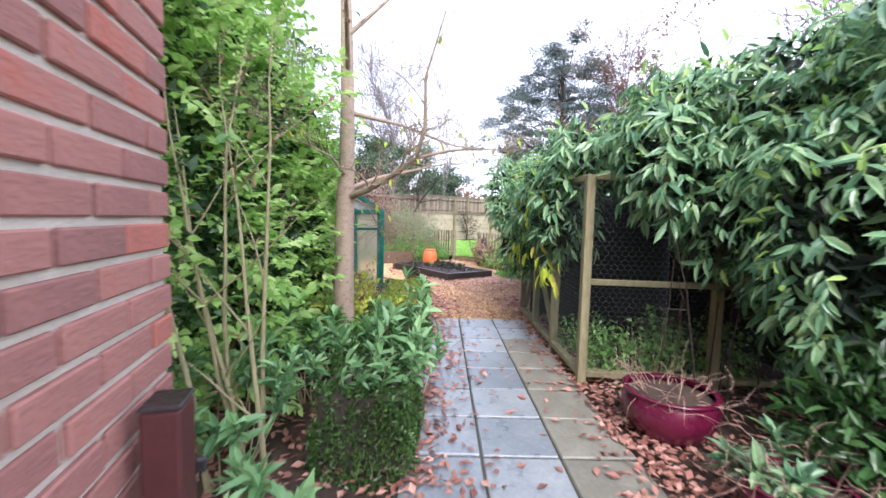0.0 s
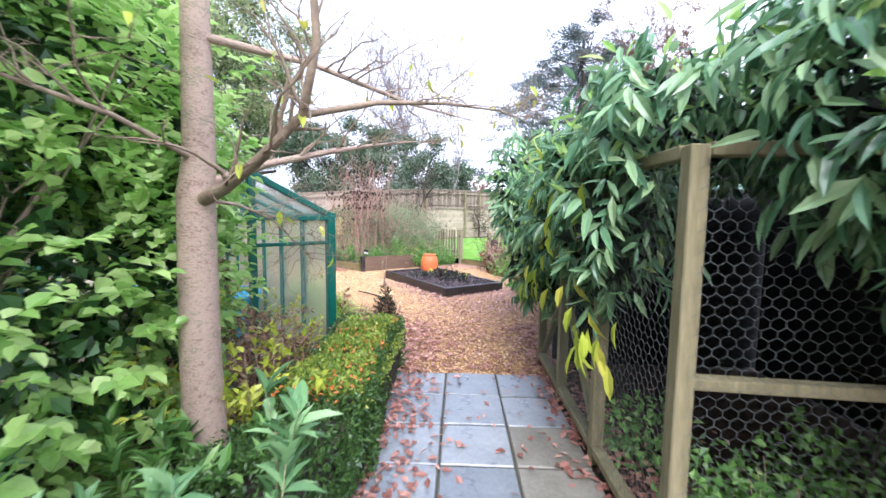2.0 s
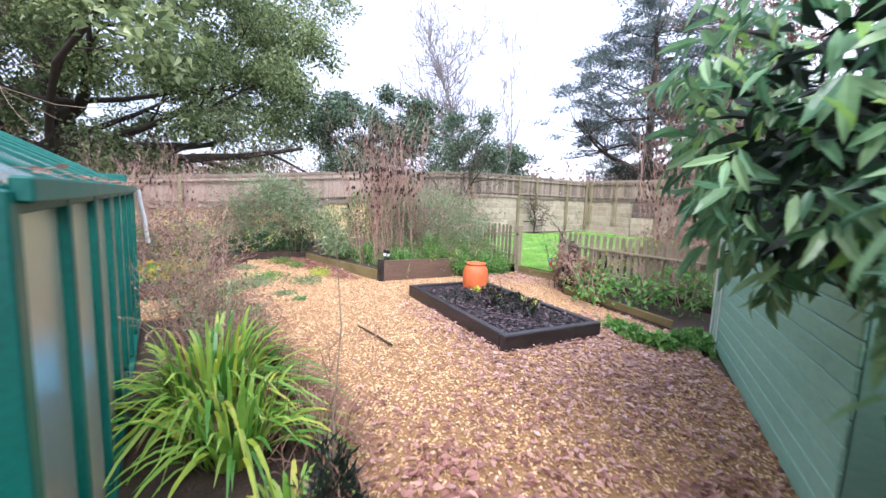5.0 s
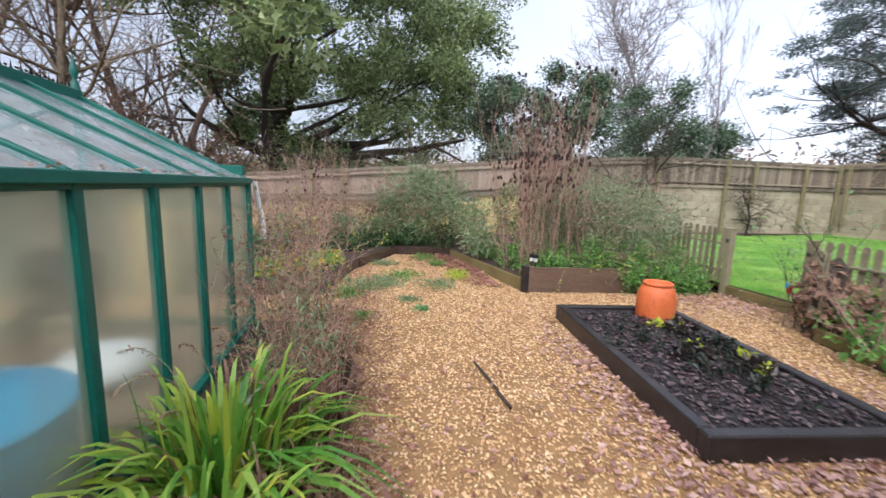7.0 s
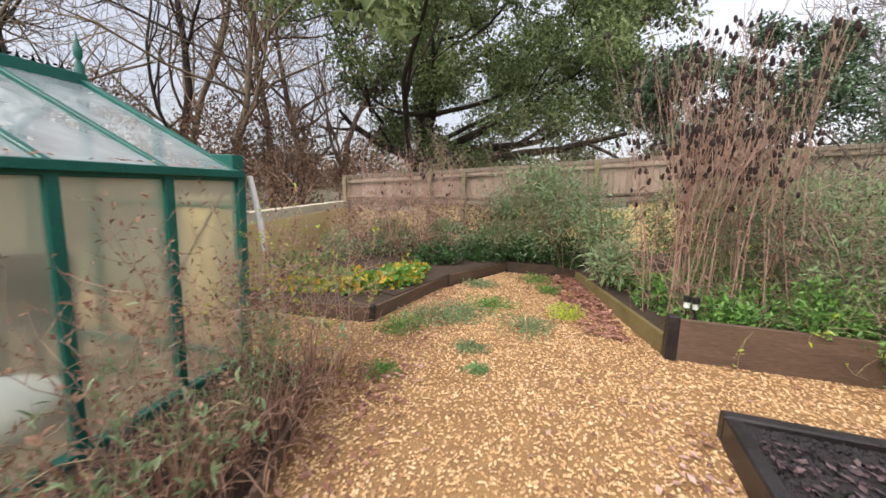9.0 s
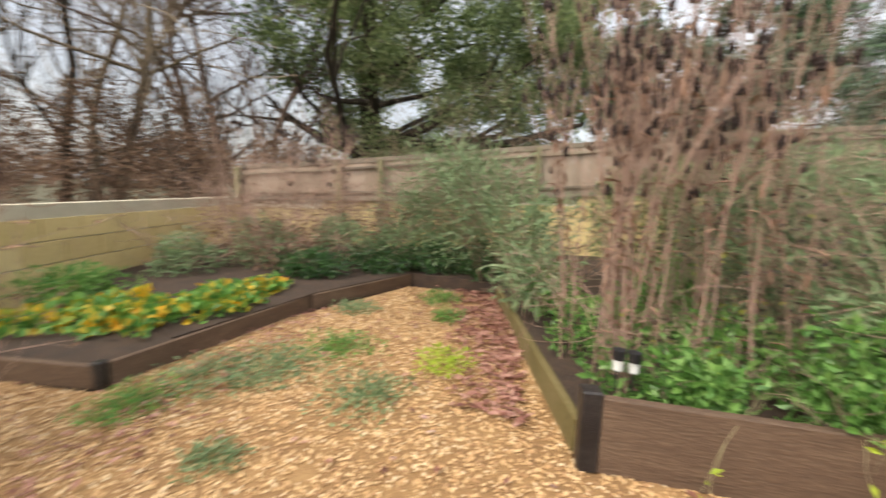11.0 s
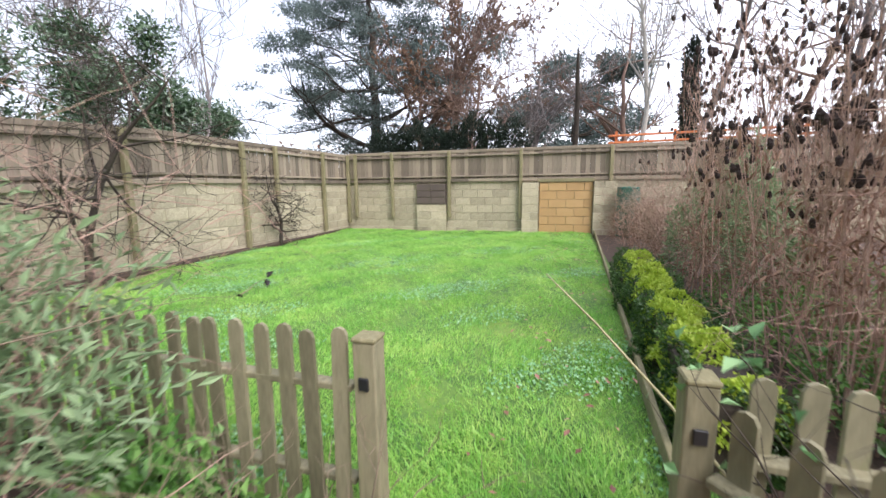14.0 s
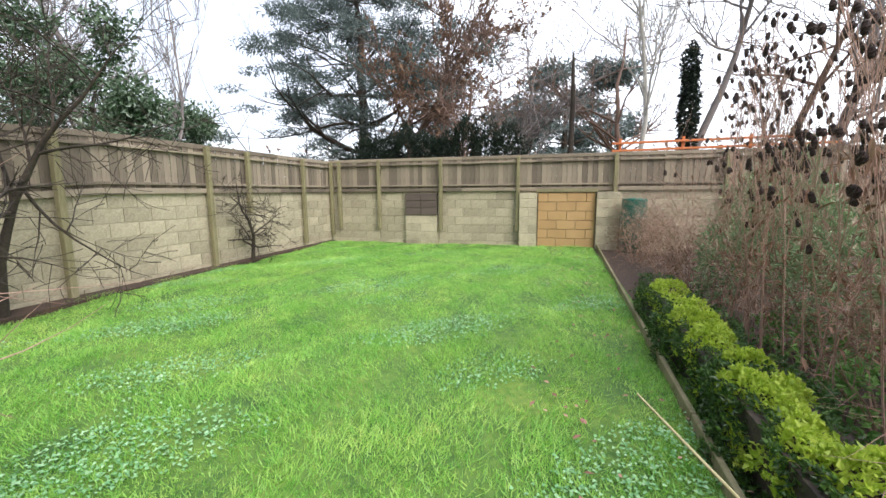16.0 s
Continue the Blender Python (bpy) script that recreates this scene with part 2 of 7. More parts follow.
M_TEASEL = mat("dry_teasel_stem", [srgb(122, 98, 88), srgb(168, 138, 122), srgb(200, 174, 154)], 9, 50, 0.9, 0.2, island=0.5)
M_TEASELHEAD = mat("dry_teasel_head", [srgb(34, 26, 24), srgb(66, 50, 44)], 30, 160, 0.95, 1.0, island=0.3)
L_PRIVET = leafmat("bright_green_leaf", [srgb(112, 152, 76), srgb(154, 198, 102), srgb(190, 222, 132), srgb(218, 236, 168)], 0.3, 0.5)
# also colours the bright shrub's inner leaves, as painted shade
L_DARKHEDGE = leafmat("dark_holly_and_shade_leaf", [srgb(30, 54, 28), srgb(54, 90, 44), srgb(84, 122, 66)], 0.3, 0.15)
L_CLIMBER = leafmat("long_glossy_leaf", [srgb(58, 94, 70), srgb(94, 138, 100), srgb(134, 172, 124), srgb(174, 200, 146)], 0.28, 0.3)
L_YELLOWLEAF = leafmat("yellow_green_leaf", [srgb(150, 176, 58), srgb(182, 196, 70), srgb(204, 196, 90)], 0.35, 0.35)
L_BOX = leafmat("box_leaf", [srgb(74, 104, 46), srgb(112, 142, 58), srgb(152, 170, 70), srgb(184, 178, 84)], 0.4, 0.25)
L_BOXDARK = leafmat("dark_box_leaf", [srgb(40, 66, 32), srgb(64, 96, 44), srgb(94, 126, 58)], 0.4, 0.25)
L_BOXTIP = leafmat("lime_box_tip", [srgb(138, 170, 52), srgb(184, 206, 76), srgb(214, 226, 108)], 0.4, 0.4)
L_ORANGE = leafmat("orange_leaf", [srgb(190, 110, 50), srgb(206, 140, 70)], 0.5, 0.3)
L_SAGE = leafmat("blue_green_leaf", [srgb(80, 124, 78), srgb(120, 164, 108), srgb(160, 196, 138)], 0.45, 0.3)
L_GREYSHRUB = leafmat("grey_green_leaf", [srgb(92, 114, 78), srgb(128, 152, 108), srgb(168, 188, 144)], 0.5, 0.3)
L_OAK = leafmat("holm_oak_leaf", [srgb(58, 74, 46), srgb(100, 120, 74), srgb(148, 164, 110), srgb(188, 200, 148)], 0.4, 0.4)
# needle colours lightened towards blue-grey, distance haze painted in
L_CEDARHAZE = leafmat("cedar_needle_haze", [srgb(62, 78, 76), srgb(94, 110, 106), srgb(130, 142, 136)], 0.6, 0.15)
L_LAUREL = leafmat("laurel_leaf", [srgb(34, 56, 34), srgb(60, 86, 54), srgb(104, 128, 98), srgb(170, 184, 168)], 0.3, 0.2)
# also used inside the climber, where it paints shade
L_YEW = leafmat("yew_and_shade_leaf", [srgb(12, 24, 16), srgb(24, 40, 28), srgb(38, 56, 36)], 0.5, 0.1)
L_GRASSY = leafmat("strap_leaf", [srgb(60, 110, 40), srgb(96, 152, 54), srgb(150, 186, 76), srgb(176, 190, 100)], 0.35, 0.35)
L_DRY = leafmat("dry_brown_leaf", [srgb(98, 72, 58), srgb(142, 110, 90), srgb(174, 142, 116)], 0.8, 0.15)
L_BRAMBLE = leafmat("green_weed_leaf", [srgb(66, 106, 52), srgb(106, 152, 74), srgb(152, 192, 108)], 0.4, 0.35)
L_RUST = leafmat("rust_leaf", [srgb(98, 76, 62), srgb(128, 102, 82), srgb(152, 124, 100)], 0.8, 0.2)
L_BLACKLEAF = leafmat("blackened_leaf", [srgb(24, 20, 20), srgb(44, 36, 34), srgb(70, 62, 48)], 0.4, 0.05)
M_WETLEAF = leafmat("dark_wet_leaf", [srgb(40, 32, 34), srgb(74, 58, 60), srgb(128, 108, 106)], 0.4, 0.05)
L_NASTURT = leafmat("nasturtium_leaf", [srgb(66, 112, 54), srgb(92, 142, 66), srgb(118, 166, 76), srgb(214, 180, 50), srgb(224, 150, 40)], 0.5, 0.3)

# ---- builders ----


def mesh_ob(name, verts, faces, material, parent=None, smooth=False):
    me = bpy.data.meshes.new(name)
    me.from_pydata(verts, [], faces)
    me.materials.append(material)
    if smooth:
        me.polygons.foreach_set("use_smooth", np.ones(len(me.polygons), dtype=bool))
    ob = new(name, me)
    ob.parent = parent
    if parent is not None and name in ("stalk_growth", "twigwork", "branchwork", "limbwork", "foliage", "sprig_growth", "inner_foliage", "shoot_growth"):
        ob["kind"] = "stuff"
    return ob


def empty(name, loc, label, category, group="", kind="", rz=0):
    ob = new(name)
    ob.empty_display_size = 0.1
    ob.matrix_basis = pose(*loc, 0, 0, rz)
    return tagged(ob, label, category, group, kind)


def part(name, bm, material, parent, label="", smooth=False):
    me = bpy.data.meshes.new(name)
    bm.to_mesh(me)
    bm.free()
    me.materials.append(material)
    if smooth:
        me.polygons.foreach_set("use_smooth", np.ones(len(me.polygons), dtype=bool))
    ob = new(name, me)
    ob.parent = parent
    return tagged(ob, label)


def box_bm(x0, y0, z0, x1, y1, z1, bevel=0.006, bm=None):
    """A box with bevelled edges, added to bm."""
    bm = bm or bmesh.new()
    v = bmesh.ops.create_cube(bm, size=1, matrix=Matrix.Translation(((x0 + x1) / 2, (y0 + y1) / 2, (z0 + z1) / 2)) @ Matrix.Diagonal((abs(x1 - x0), abs(y1 - y0), abs(z1 - z0), 1)))["verts"]
    if bevel:
        edges = list({e for w in v for e in w.link_edges})
        bmesh.ops.bevel(bm, geom=edges, offset=bevel, segments=1, affect="EDGES")
    return bm


def beam_bm(a, b, w, h, bevel=0.005, bm=None, roll=0.0):
    """A squared timber from a to b."""
    bm = bm or bmesh.new()
    a, b = Vector(a), Vector(b)
    d = b - a
    q = d.to_track_quat("Z", "X")
    m = Matrix.Translation((a + b) / 2) @ q.to_matrix().to_4x4() @ Matrix.Rotation(roll, 4, "Z") @ Matrix.Diagonal((w, h, d.length, 1))
    v = bmesh.ops.create_cube(bm, size=1, matrix=m)["verts"]
    if bevel:
        bmesh.ops.bevel(bm, geom=list({e for x in v for e in x.link_edges}), offset=bevel, segments=1, affect="EDGES")
    return bm


def lathe(profile, n=32):
    """Verts and faces of a turned shape; profile rows of radius, height."""
    verts, faces = [], []
    for r, z in profile:
        verts += [(r * math.cos(2 * math.pi * i / n), r * math.sin(2 * math.pi * i / n), z) for i in range(n)]
    for j in range(len(profile) - 1):
        for i in range(n):
            k = (i + 1) % n
            faces.append((j * n + i, j * n + k, (j + 1) * n + k, (j + 1) * n + i))
    return verts, faces


def unit(a):
    return a / np.maximum(np.linalg.norm(a, axis=1, keepdims=True), 1e-9)


def leaves(P, D, N, L, W, long=False, fold=0.25, droop=0.15):
    """Verts and triangles of folded leaves at bases P, along D, with faces towards N."""
    n = len(P)
    D = unit(D)
    S = unit(np.cross(D, N))
    N = np.cross(S, D)
    L, W = L[:, None], W[:, None]
    if not long:
        v = np.stack([P, P + D * L * 0.45 + S * W * 0.5 + N * W * fold, P + D * L - N * L * droop, P + D * L * 0.45 - S * W * 0.5 + N * W * fold], 1)
        f = np.array([[0, 1, 2], [0, 2, 3]])
        k = 4
    else:
        m1, m2 = P + D * L * 0.3, P + D * L * 0.66 - N * L * droop * 0.4
        v = np.stack([P, m1 + S * W * 0.5 + N * W * fold, m1, m1 - S * W * 0.5 + N * W * fold, m2 + S * W * 0.4 + N * W * fold, m2, m2 - S * W * 0.4 + N * W * fold, P + D * L * 0.97 - N * L * droop], 1)
        f = np.array([[0, 1, 2], [0, 2, 3], [1, 4, 5], [1, 5, 2], [2, 5, 6], [2, 6, 3], [4, 7, 5], [5, 7, 6]])
        k = 8
    faces = (np.arange(n)[:, None, None] * k + f[None]).reshape(-1, 3)
    return v.reshape(-1, 3), faces


def lumps(d, seed, k=3.0):
    """Smooth bumps over directions or places, about -1 to 1."""
    rs = np.random.RandomState(seed)
    out = np.zeros(len(d))
    for i in range(6):
        w = rs.normal(size=3) * k * (0.6 + 0.35 * i)
        out += np.sin(d @ w + rs.uniform(0, 6.28)) / (1 + 0.4 * i)
    return out / 2.2


def crown(name, blobs, n, L, W, material, parent, seed, shell=0.35, lump=0.25, long=False, droop=0.15, hang=0.2, up=0.0, floor_z=None, label="", outward=0.7, k=3.0, core=0.4):
    """A mass of leaves over the skins of ellipsoids with an uneven outline. blobs: centre and radii."""
    rs = np.random.RandomState(seed)
    B = np.array(blobs, float)
    area = (B[:, 3] * B[:, 4] + B[:, 4] * B[:, 5] + B[:, 3] * B[:, 5])
    pick = rs.choice(len(B), size=n, p=area / area.sum())
    d = unit(rs.normal(size=(n, 3)))
    r = 1 - shell * rs.uniform(size=n) ** 1.3
    r *= 1 + lump * lumps(d + B[pick, :3] * 0.7, seed, k)
    P = B[pick, :3] + d * B[pick, 3:] * r[:, None]
    keep = np.ones(n, bool)
    for i, b in enumerate(B if core else []):
        inside = (((P - b[:3]) / b[3:]) ** 2).sum(1) < core
        keep &= ~(inside & (pick != i))
    if floor_z is not None:
        keep &= P[:, 2] > floor_z
    P, d = P[keep], d[keep]
    n = len(P)
    D = d * outward + rs.normal(size=(n, 3)) * 0.55
    D[:, 2] += up - hang
    N = d + rs.normal(size=(n, 3)) * 0.45
    N[:, 2] += 0.5
    s = rs.uniform(0.65, 1.25, n)
    v, f = leaves(P, D, N, L * s, W * s, long, droop=droop)
    return tagged(mesh_ob(name, v, f, material, parent), label)


def sprays(name, blobs, n, per, stem, L, W, material, parent, seed, shell=0.25, lump=0.3, k=3.0, core=0.4, hanging=False, tilt=0.1, label=""):
    """Leafy shoots over the skins of ellipsoids: level layered sprays, or whorls of hanging leaves."""
    rs = np.random.RandomState(seed)
    B = np.array(blobs, float)
    area = (B[:, 3] * B[:, 4] + B[:, 4] * B[:, 5] + B[:, 3] * B[:, 5])
    pick = rs.choice(len(B), size=n, p=area / area.sum())
    d = unit(rs.normal(size=(n, 3)))
    r = (1 - shell * rs.uniform(size=n) ** 1.5) * (1 + lump * lumps(d + B[pick, :3] * 0.7, seed, k))
    P = B[pick, :3] + d * B[pick, 3:] * r[:, None]
    keep = np.ones(n, bool)
    for i, b in enumerate(B):
        keep &= ~(((((P - b[:3]) / b[3:]) ** 2).sum(1) < core) & (pick != i))
    P, d = P[keep], d[keep]
    n = len(P)
    A = d * (0.6 if hanging else 0.9) + rs.normal(size=(n, 3)) * 0.4
    A[:, 2] += tilt
    A = unit(A)
    S = unit(np.cross(A, np.array((0, 0, 1.0)) + rs.normal(size=(n, 3)) * 0.2))
    size = rs.uniform(0.7, 1.25, n)
    Q, D, N, Z = [], [], [], []
    for j in range(per):
        t = (j + 0.4) / per
        side = (1 if j % 2 else -1) * (0.0 if j == per - 1 else 1.0)
        Q.append(P + A * (stem * t * size)[:, None])
        if hanging:
            q = A * 0.35 + S * (0.65 * side) + rs.normal(size=(n, 3)) * 0.22
            q[:, 2] -= rs.uniform(0.3, 1.15, n)
            D.append(q)
            N.append(d + rs.normal(size=(n, 3)) * 0.3 + np.array((0, 0, 0.55)))
        else:
            D.append(A * (0.55 + 0.4 * t) + S * (0.8 * side) + rs.normal(size=(n, 3)) * 0.15 + np.array((0, 0, -0.12)))
            N.append(d * 0.45 + rs.normal(size=(n, 3)) * 0.25 + np.array((0, 0, 0.9)))
        Z.append(size * rs.uniform(0.75, 1.2, n) * (1.0 - 0.25 * abs(t - 0.5)))
    Q, D, N, Z = np.concatenate(Q), np.concatenate(D), np.concatenate(N), np.concatenate(Z)
    v, f = leaves(Q, D, N, L * Z, W * Z, True, fold=0.2, droop=0.12)
    return tagged(mesh_ob(name, v, f, material, parent), label)


def tubes(name, paths, material, parent, sides=5, label="", caps=False):
    """Round stems along paths; a path is rows of x, y, z, radius."""
    verts, faces, base = [], [], 0
    ang = np.arange(sides) * 2 * math.pi / sides
    for p in paths:
        p = np.asarray(p, float)
        c, r = p[:, :3], p[:, 3]
        t = unit(np.gradient(c, axis=0))
        ref = np.array([1.0, 0, 0]) if abs(t[0, 0]) < 0.8 else np.array([0, 1.0, 0])
        a = unit(np.cross(t, ref))
        b = np.cross(t, a)
        ring = c[:, None] + r[:, None, None] * (np.cos(ang)[None, :, None] * a[:, None] + np.sin(ang)[None, :, None] * b[:, None])
        verts.append(ring.reshape(-1, 3))
        m = len(p)
        i = np.arange(m - 1)[:, None] * sides + np.arange(sides)[None]
        j = np.arange(m - 1)[:, None] * sides + (np.arange(sides)[None] + 1) % sides
        q = np.stack([i, j, j + sides, i + sides], -1).reshape(-1, 4) + base
        faces.append(q)
        base += m * sides
    return tagged(mesh_ob(name, np.concatenate(verts), np.concatenate(faces), material, parent, smooth=True), label)


def grow(rs, out, p, d, length, radius, level, kids=(5, 4, 3), bend=0.18, lift=0.1, spread=0.8, shrink=0.55, thin=0.45, start=0.3, steps=7):
    """A branch with its side branches, as paths of tapering points."""
    p, d = np.array(p, float), np.array(d, float)
    d /= np.linalg.norm(d)
    rows = [(*p, radius)]
    for i in range(1, steps + 1):
        d = d + rs.normal(size=3) * bend
        d[2] += lift / steps
        d /= np.linalg.norm(d)
        p = p + d * length / steps
        rows.append((*p, radius * (1 - 0.8 * i / steps)))
    out.append(np.array(rows))
    if level < len(kids):
        for _ in range(kids[level]):
            k = rs.uniform(start, 1.0) * steps
            i = min(int(k), steps - 1)
            q = np.array(rows[i][:3]) + (np.array(rows[i + 1][:3]) - np.array(rows[i][:3])) * (k - i)
            side = rs.normal(size=3)
            nd = d * (1 - spread * 0.5) + spread * side / np.linalg.norm(side)
            grow(rs, out, q, nd, length * shrink * rs.uniform(0.7, 1.2), max(rows[i][3] * thin * 1.3, 0.002), level + 1, kids, bend, lift, spread, shrink, thin, 0.15, max(4, steps - 2))
    return out


def flat_patch(name, poly, z, material, kind="structure", label="", category=""):
    """A level sheet with a skirt, over a polygon."""
    bm = bmesh.new()
    top = [bm.verts.new((x, y, z)) for x, y in poly]
    low = [bm.verts.new((x, y, z - 0.25)) for x, y in poly]
    bm.faces.new(top)
    for i in range(len(poly)):
        j = (i + 1) % len(poly)
        bm.faces.new((top[j], top[i], low[i], low[j]))
    ob = part(name, bm, material, None)
    return tagged(ob, label, category, kind=kind)


def inside(poly, x, y):
    """Which points lie in the polygon."""
    ok = np.zeros(len(x), bool)
    for i in range(len(poly)):
        (x0, y0), (x1, y1) = poly[i], poly[i - 1]
        c = ((y0 > y) != (y1 > y)) & (x < (x1 - x0) * (y - y0) / (y1 - y0 + 1e-12) + x0)
        ok ^= c
    return ok


# path frame: u runs along the paved path to its end, v to its right-hand side
PD, PQ, PE = np.array((0.69, 0.724)), np.array((0.724, -0.69)), np.array((2.3, 4.68))


def uv(u, v):
    return tuple(PE + u * PD + v * PQ)


PATH_YAW = math.degrees(math.atan2(PD[1], PD[0]))

L_PINKGRASS = leafmat("withered_pink_grass", [srgb(120, 86, 74), srgb(162, 126, 108), srgb(196, 166, 140)], 0.7, 0.3)

# ---- ground ----
ground_bm = bmesh.new()
bmesh.ops.create_grid(ground_bm, x_segments=60, y_segments=60, size=600)
for gv in ground_bm.verts:
    gv.co.z = -0.03
ground = tagged(part("ground", ground_bm, M_GROUND, None), "rough earth and grass running out to the horizon", "ground", kind="structure")

GRAVEL = [uv(0.0, -0.15), (2.75, 6.0), (2.85, 8.1), (2.5, 9.45), (0.9, 9.6), (-4, 9.6), (-4, 10.5), (2.4, 10.5), (2.75, 11.9), (3.6, 13.5), (4.75, 13.3),
          (5.12, 10.37), (6.9, 10.2), (8.05, 10.1), (8.1, 8.7), (7.4, 8.3), (6.9, 6.2), uv(0.5, 1.9), uv(0.0, 1.25)]
gravel = flat_patch("gravel_area", GRAVEL, 0.0, M_GRAVELBED, label="golden pea gravel between the beds, scattered with leaves", category="gravel")
rs = np.random.RandomState(3)


def chips(name, poly, n, size, z, material, label, category, seed, weight=None):
    r = np.random.RandomState(seed)
    x = r.uniform(min(p[0] for p in poly), max(p[0] for p in poly), n * 2)
    y = r.uniform(min(p[1] for p in poly), max(p[1] for p in poly), n * 2)
    ok = inside(poly, x, y)
    if weight is not None:
        ok &= r.uniform(size=len(x)) < weight(x, y)
    x, y = x[ok][:n], y[ok][:n]
    n = len(x)
    a, c = r.uniform(0, 6.28, n), r.uniform(0.6, 1.4, n)
    ex = np.stack([np.cos(a), np.sin(a), r.normal(0, 0.25, n)], 1) * (size * c)[:, None]
    ey = np.stack([-np.sin(a), np.cos(a), r.normal(0, 0.25, n)], 1) * (size * 0.65 * c)[:, None]
    ez = np.stack([np.zeros(n), np.zeros(n), size * 0.42 * c], 1)
    o = np.stack([x, y, np.full(n, z) + r.uniform(0, size * 0.35, n)], 1)
    v = np.stack([o + ex, o + ey, o - ex, o - ey, o + ez + ex * 0.15, o - ez], 1).reshape(-1, 3)
    f = np.array([[0, 1, 4], [1, 2, 4], [2, 3, 4], [3, 0, 4]])
    f = (np.arange(n)[:, None, None] * 6 + f[None]).reshape(-1, 3)
    return tagged(mesh_ob(name, v, f, material), label, category, kind="stuff")


def litter(name, poly, n, size, z, material, label, seed, weight=None):
    r = np.random.RandomState(seed)
    x = r.uniform(min(p[0] for p in poly), max(p[0] for p in poly), n * 14)
    y = r.uniform(min(p[1] for p in poly), max(p[1] for p in poly), n * 14)
    ok = inside(poly, x, y)
    if weight is not None:
        ok &= r.uniform(size=len(x)) < weight(x, y)
    x, y = x[ok][:n], y[ok][:n]
    n = len(x)
    a = r.uniform(0, 6.28, n)
    D = np.stack([np.cos(a), np.sin(a), r.normal(0, 0.2, n)], 1)
    N = np.stack([r.normal(0, 0.3, n), r.normal(0, 0.3, n), np.ones(n)], 1)
    s = r.uniform(0.6, 1.3, n)
    P = np.stack([x, y, z + r.uniform(0.004, 0.02, n)], 1)
    v, f = leaves(P, D, N, size * s, size * 0.55 * s, fold=0.18, droop=-0.05)
    return tagged(mesh_ob(name, v, f, material), label, "fallen leaves", kind="stuff")


chips("gravel_stones", GRAVEL, 112000, 0.0125, 0.004, M_CHIP, "loose rounded golden gravel stones", "gravel", 5)


def purple_zone(x, y):
    return np.clip(np.exp(-((x - 5.9) ** 2 / 1.6 + (y - 6.2) ** 2 / 1.0)) * 1.2 + np.exp(-((x - 4.62 - 0.14 * (y - 6.85)) ** 2 / 0.07 + (y - 7.6) ** 2 / 1.6)) * 0.8 + 0.004 + np.exp(-((x - 7.6) ** 2 / 0.5 + (y - 9.6) ** 2 / 0.4)) * 0.7, 0, 1)


litter("leaf_litter_purple", GRAVEL, 7500, 0.052, 0.014, M_PURPLELITTER, "damp purplish fallen leaves lying on gravel", 11, purple_zone)
litter("leaf_litter_gravel", GRAVEL, 4600, 0.05, 0.012, M_LITTER, "brown fallen leaves scattered over gravel", 18, lambda x, y: np.clip(0.9 * np.exp(-((x - 4.0) ** 2 / 2.6 + (y - 5.3) ** 2 / 1.2)) + 0.6 * np.exp(-((x - 2.95) ** 2 / 0.05)) + 0.02, 0, 1))
litter("leaf_litter_path", [uv(-6, -0.6), uv(1.6, -0.4), uv(1.6, 2.0), uv(-6, 2.6)], 5200, 0.062, 0.022, M_LITTER, "wet reddish brown fallen leaves beside paving", 12,
       lambda x, y: np.clip(np.exp(-(((x - PE[0]) * PQ[0] + (y - PE[1]) * PQ[1] - 1.36) / 0.2) ** 2) + 0.6 * np.exp(-(((x - PE[0]) * PQ[0] + (y - PE[1]) * PQ[1] - 0.0) / 0.24) ** 2) + 0.03, 0, 1))
litter("leaf_litter_border", [uv(-6.5, 1.5), uv(-2.0, 1.5), uv(-2.0, 4.5), uv(-6.5, 4.5)], 2600, 0.07, 0.0, M_LITTER, "thick brown leaf litter under climber", 13)
litter("leaf_litter_shrubs", [uv(-5.5, -2.2), uv(0.5, -1.8), uv(0.5, -0.3), uv(-5.5, -0.3)], 2600, 0.07, 0.0, M_LITTER, "brown leaf litter under shrubs", 14)
litter("leaf_litter_fence", [(3.4, 11.2), (4.9, 10.6), (4.9, 13.2), (3.9, 13.6)], 1700, 0.06, 0.02, M_LITTER, "brown leaves blown against timber edging", 15, lambda x, y: np.clip(1.3 - np.abs(x - 5.0 + 0.14 * (y - 10.5)) * 2.4, 0.02, 1))

soil_side = flat_patch("soil_border", [uv(-7, -3.5), uv(0.4, -3.2), (1.8, 5.1), (2.75, 6.0), uv(0.0, -0.1), uv(-7, -0.1)], -0.008, M_SOIL, label="dark soil border under shrubs", category="soil")
soil_right = flat_patch("soil_border", [uv(-7, 1.25), uv(0.4, 1.25), uv(0.5, 5.0), uv(-7, 5.0)], -0.012, M_SOIL, label="dark soil under climbing plant", category="soil")
soil_gh = flat_patch("soil_border", [(1.86, 5.15), (2.72, 6.02), (2.82, 8.1), (2.5, 9.4), (1.86, 9.4)], 0.02, M_SOIL, label="soil strip beside glasshouse", category="soil")
soil_box = flat_patch("raised_soil", [(4.74, 13.3), (5.14, 10.43), (5.2, 10.38), (8.05, 10.2), (8.05, 15.9), (-4, 15.9), (0.6, 12.0), (2.5, 11.0), (2.9, 12.4), (3.6, 13.6)], 0.16, M_SOIL, label="raised planting soil in front of fence", category="soil")
soil_right2 = flat_patch("soil_border", [(6.9, 6.3), (7.45, 8.35), (8.1, 8.7), (8.1, 3.0), (7.0, 3.0)], 0.05, M_SOIL, label="weedy soil bed along picket fence", category="soil")

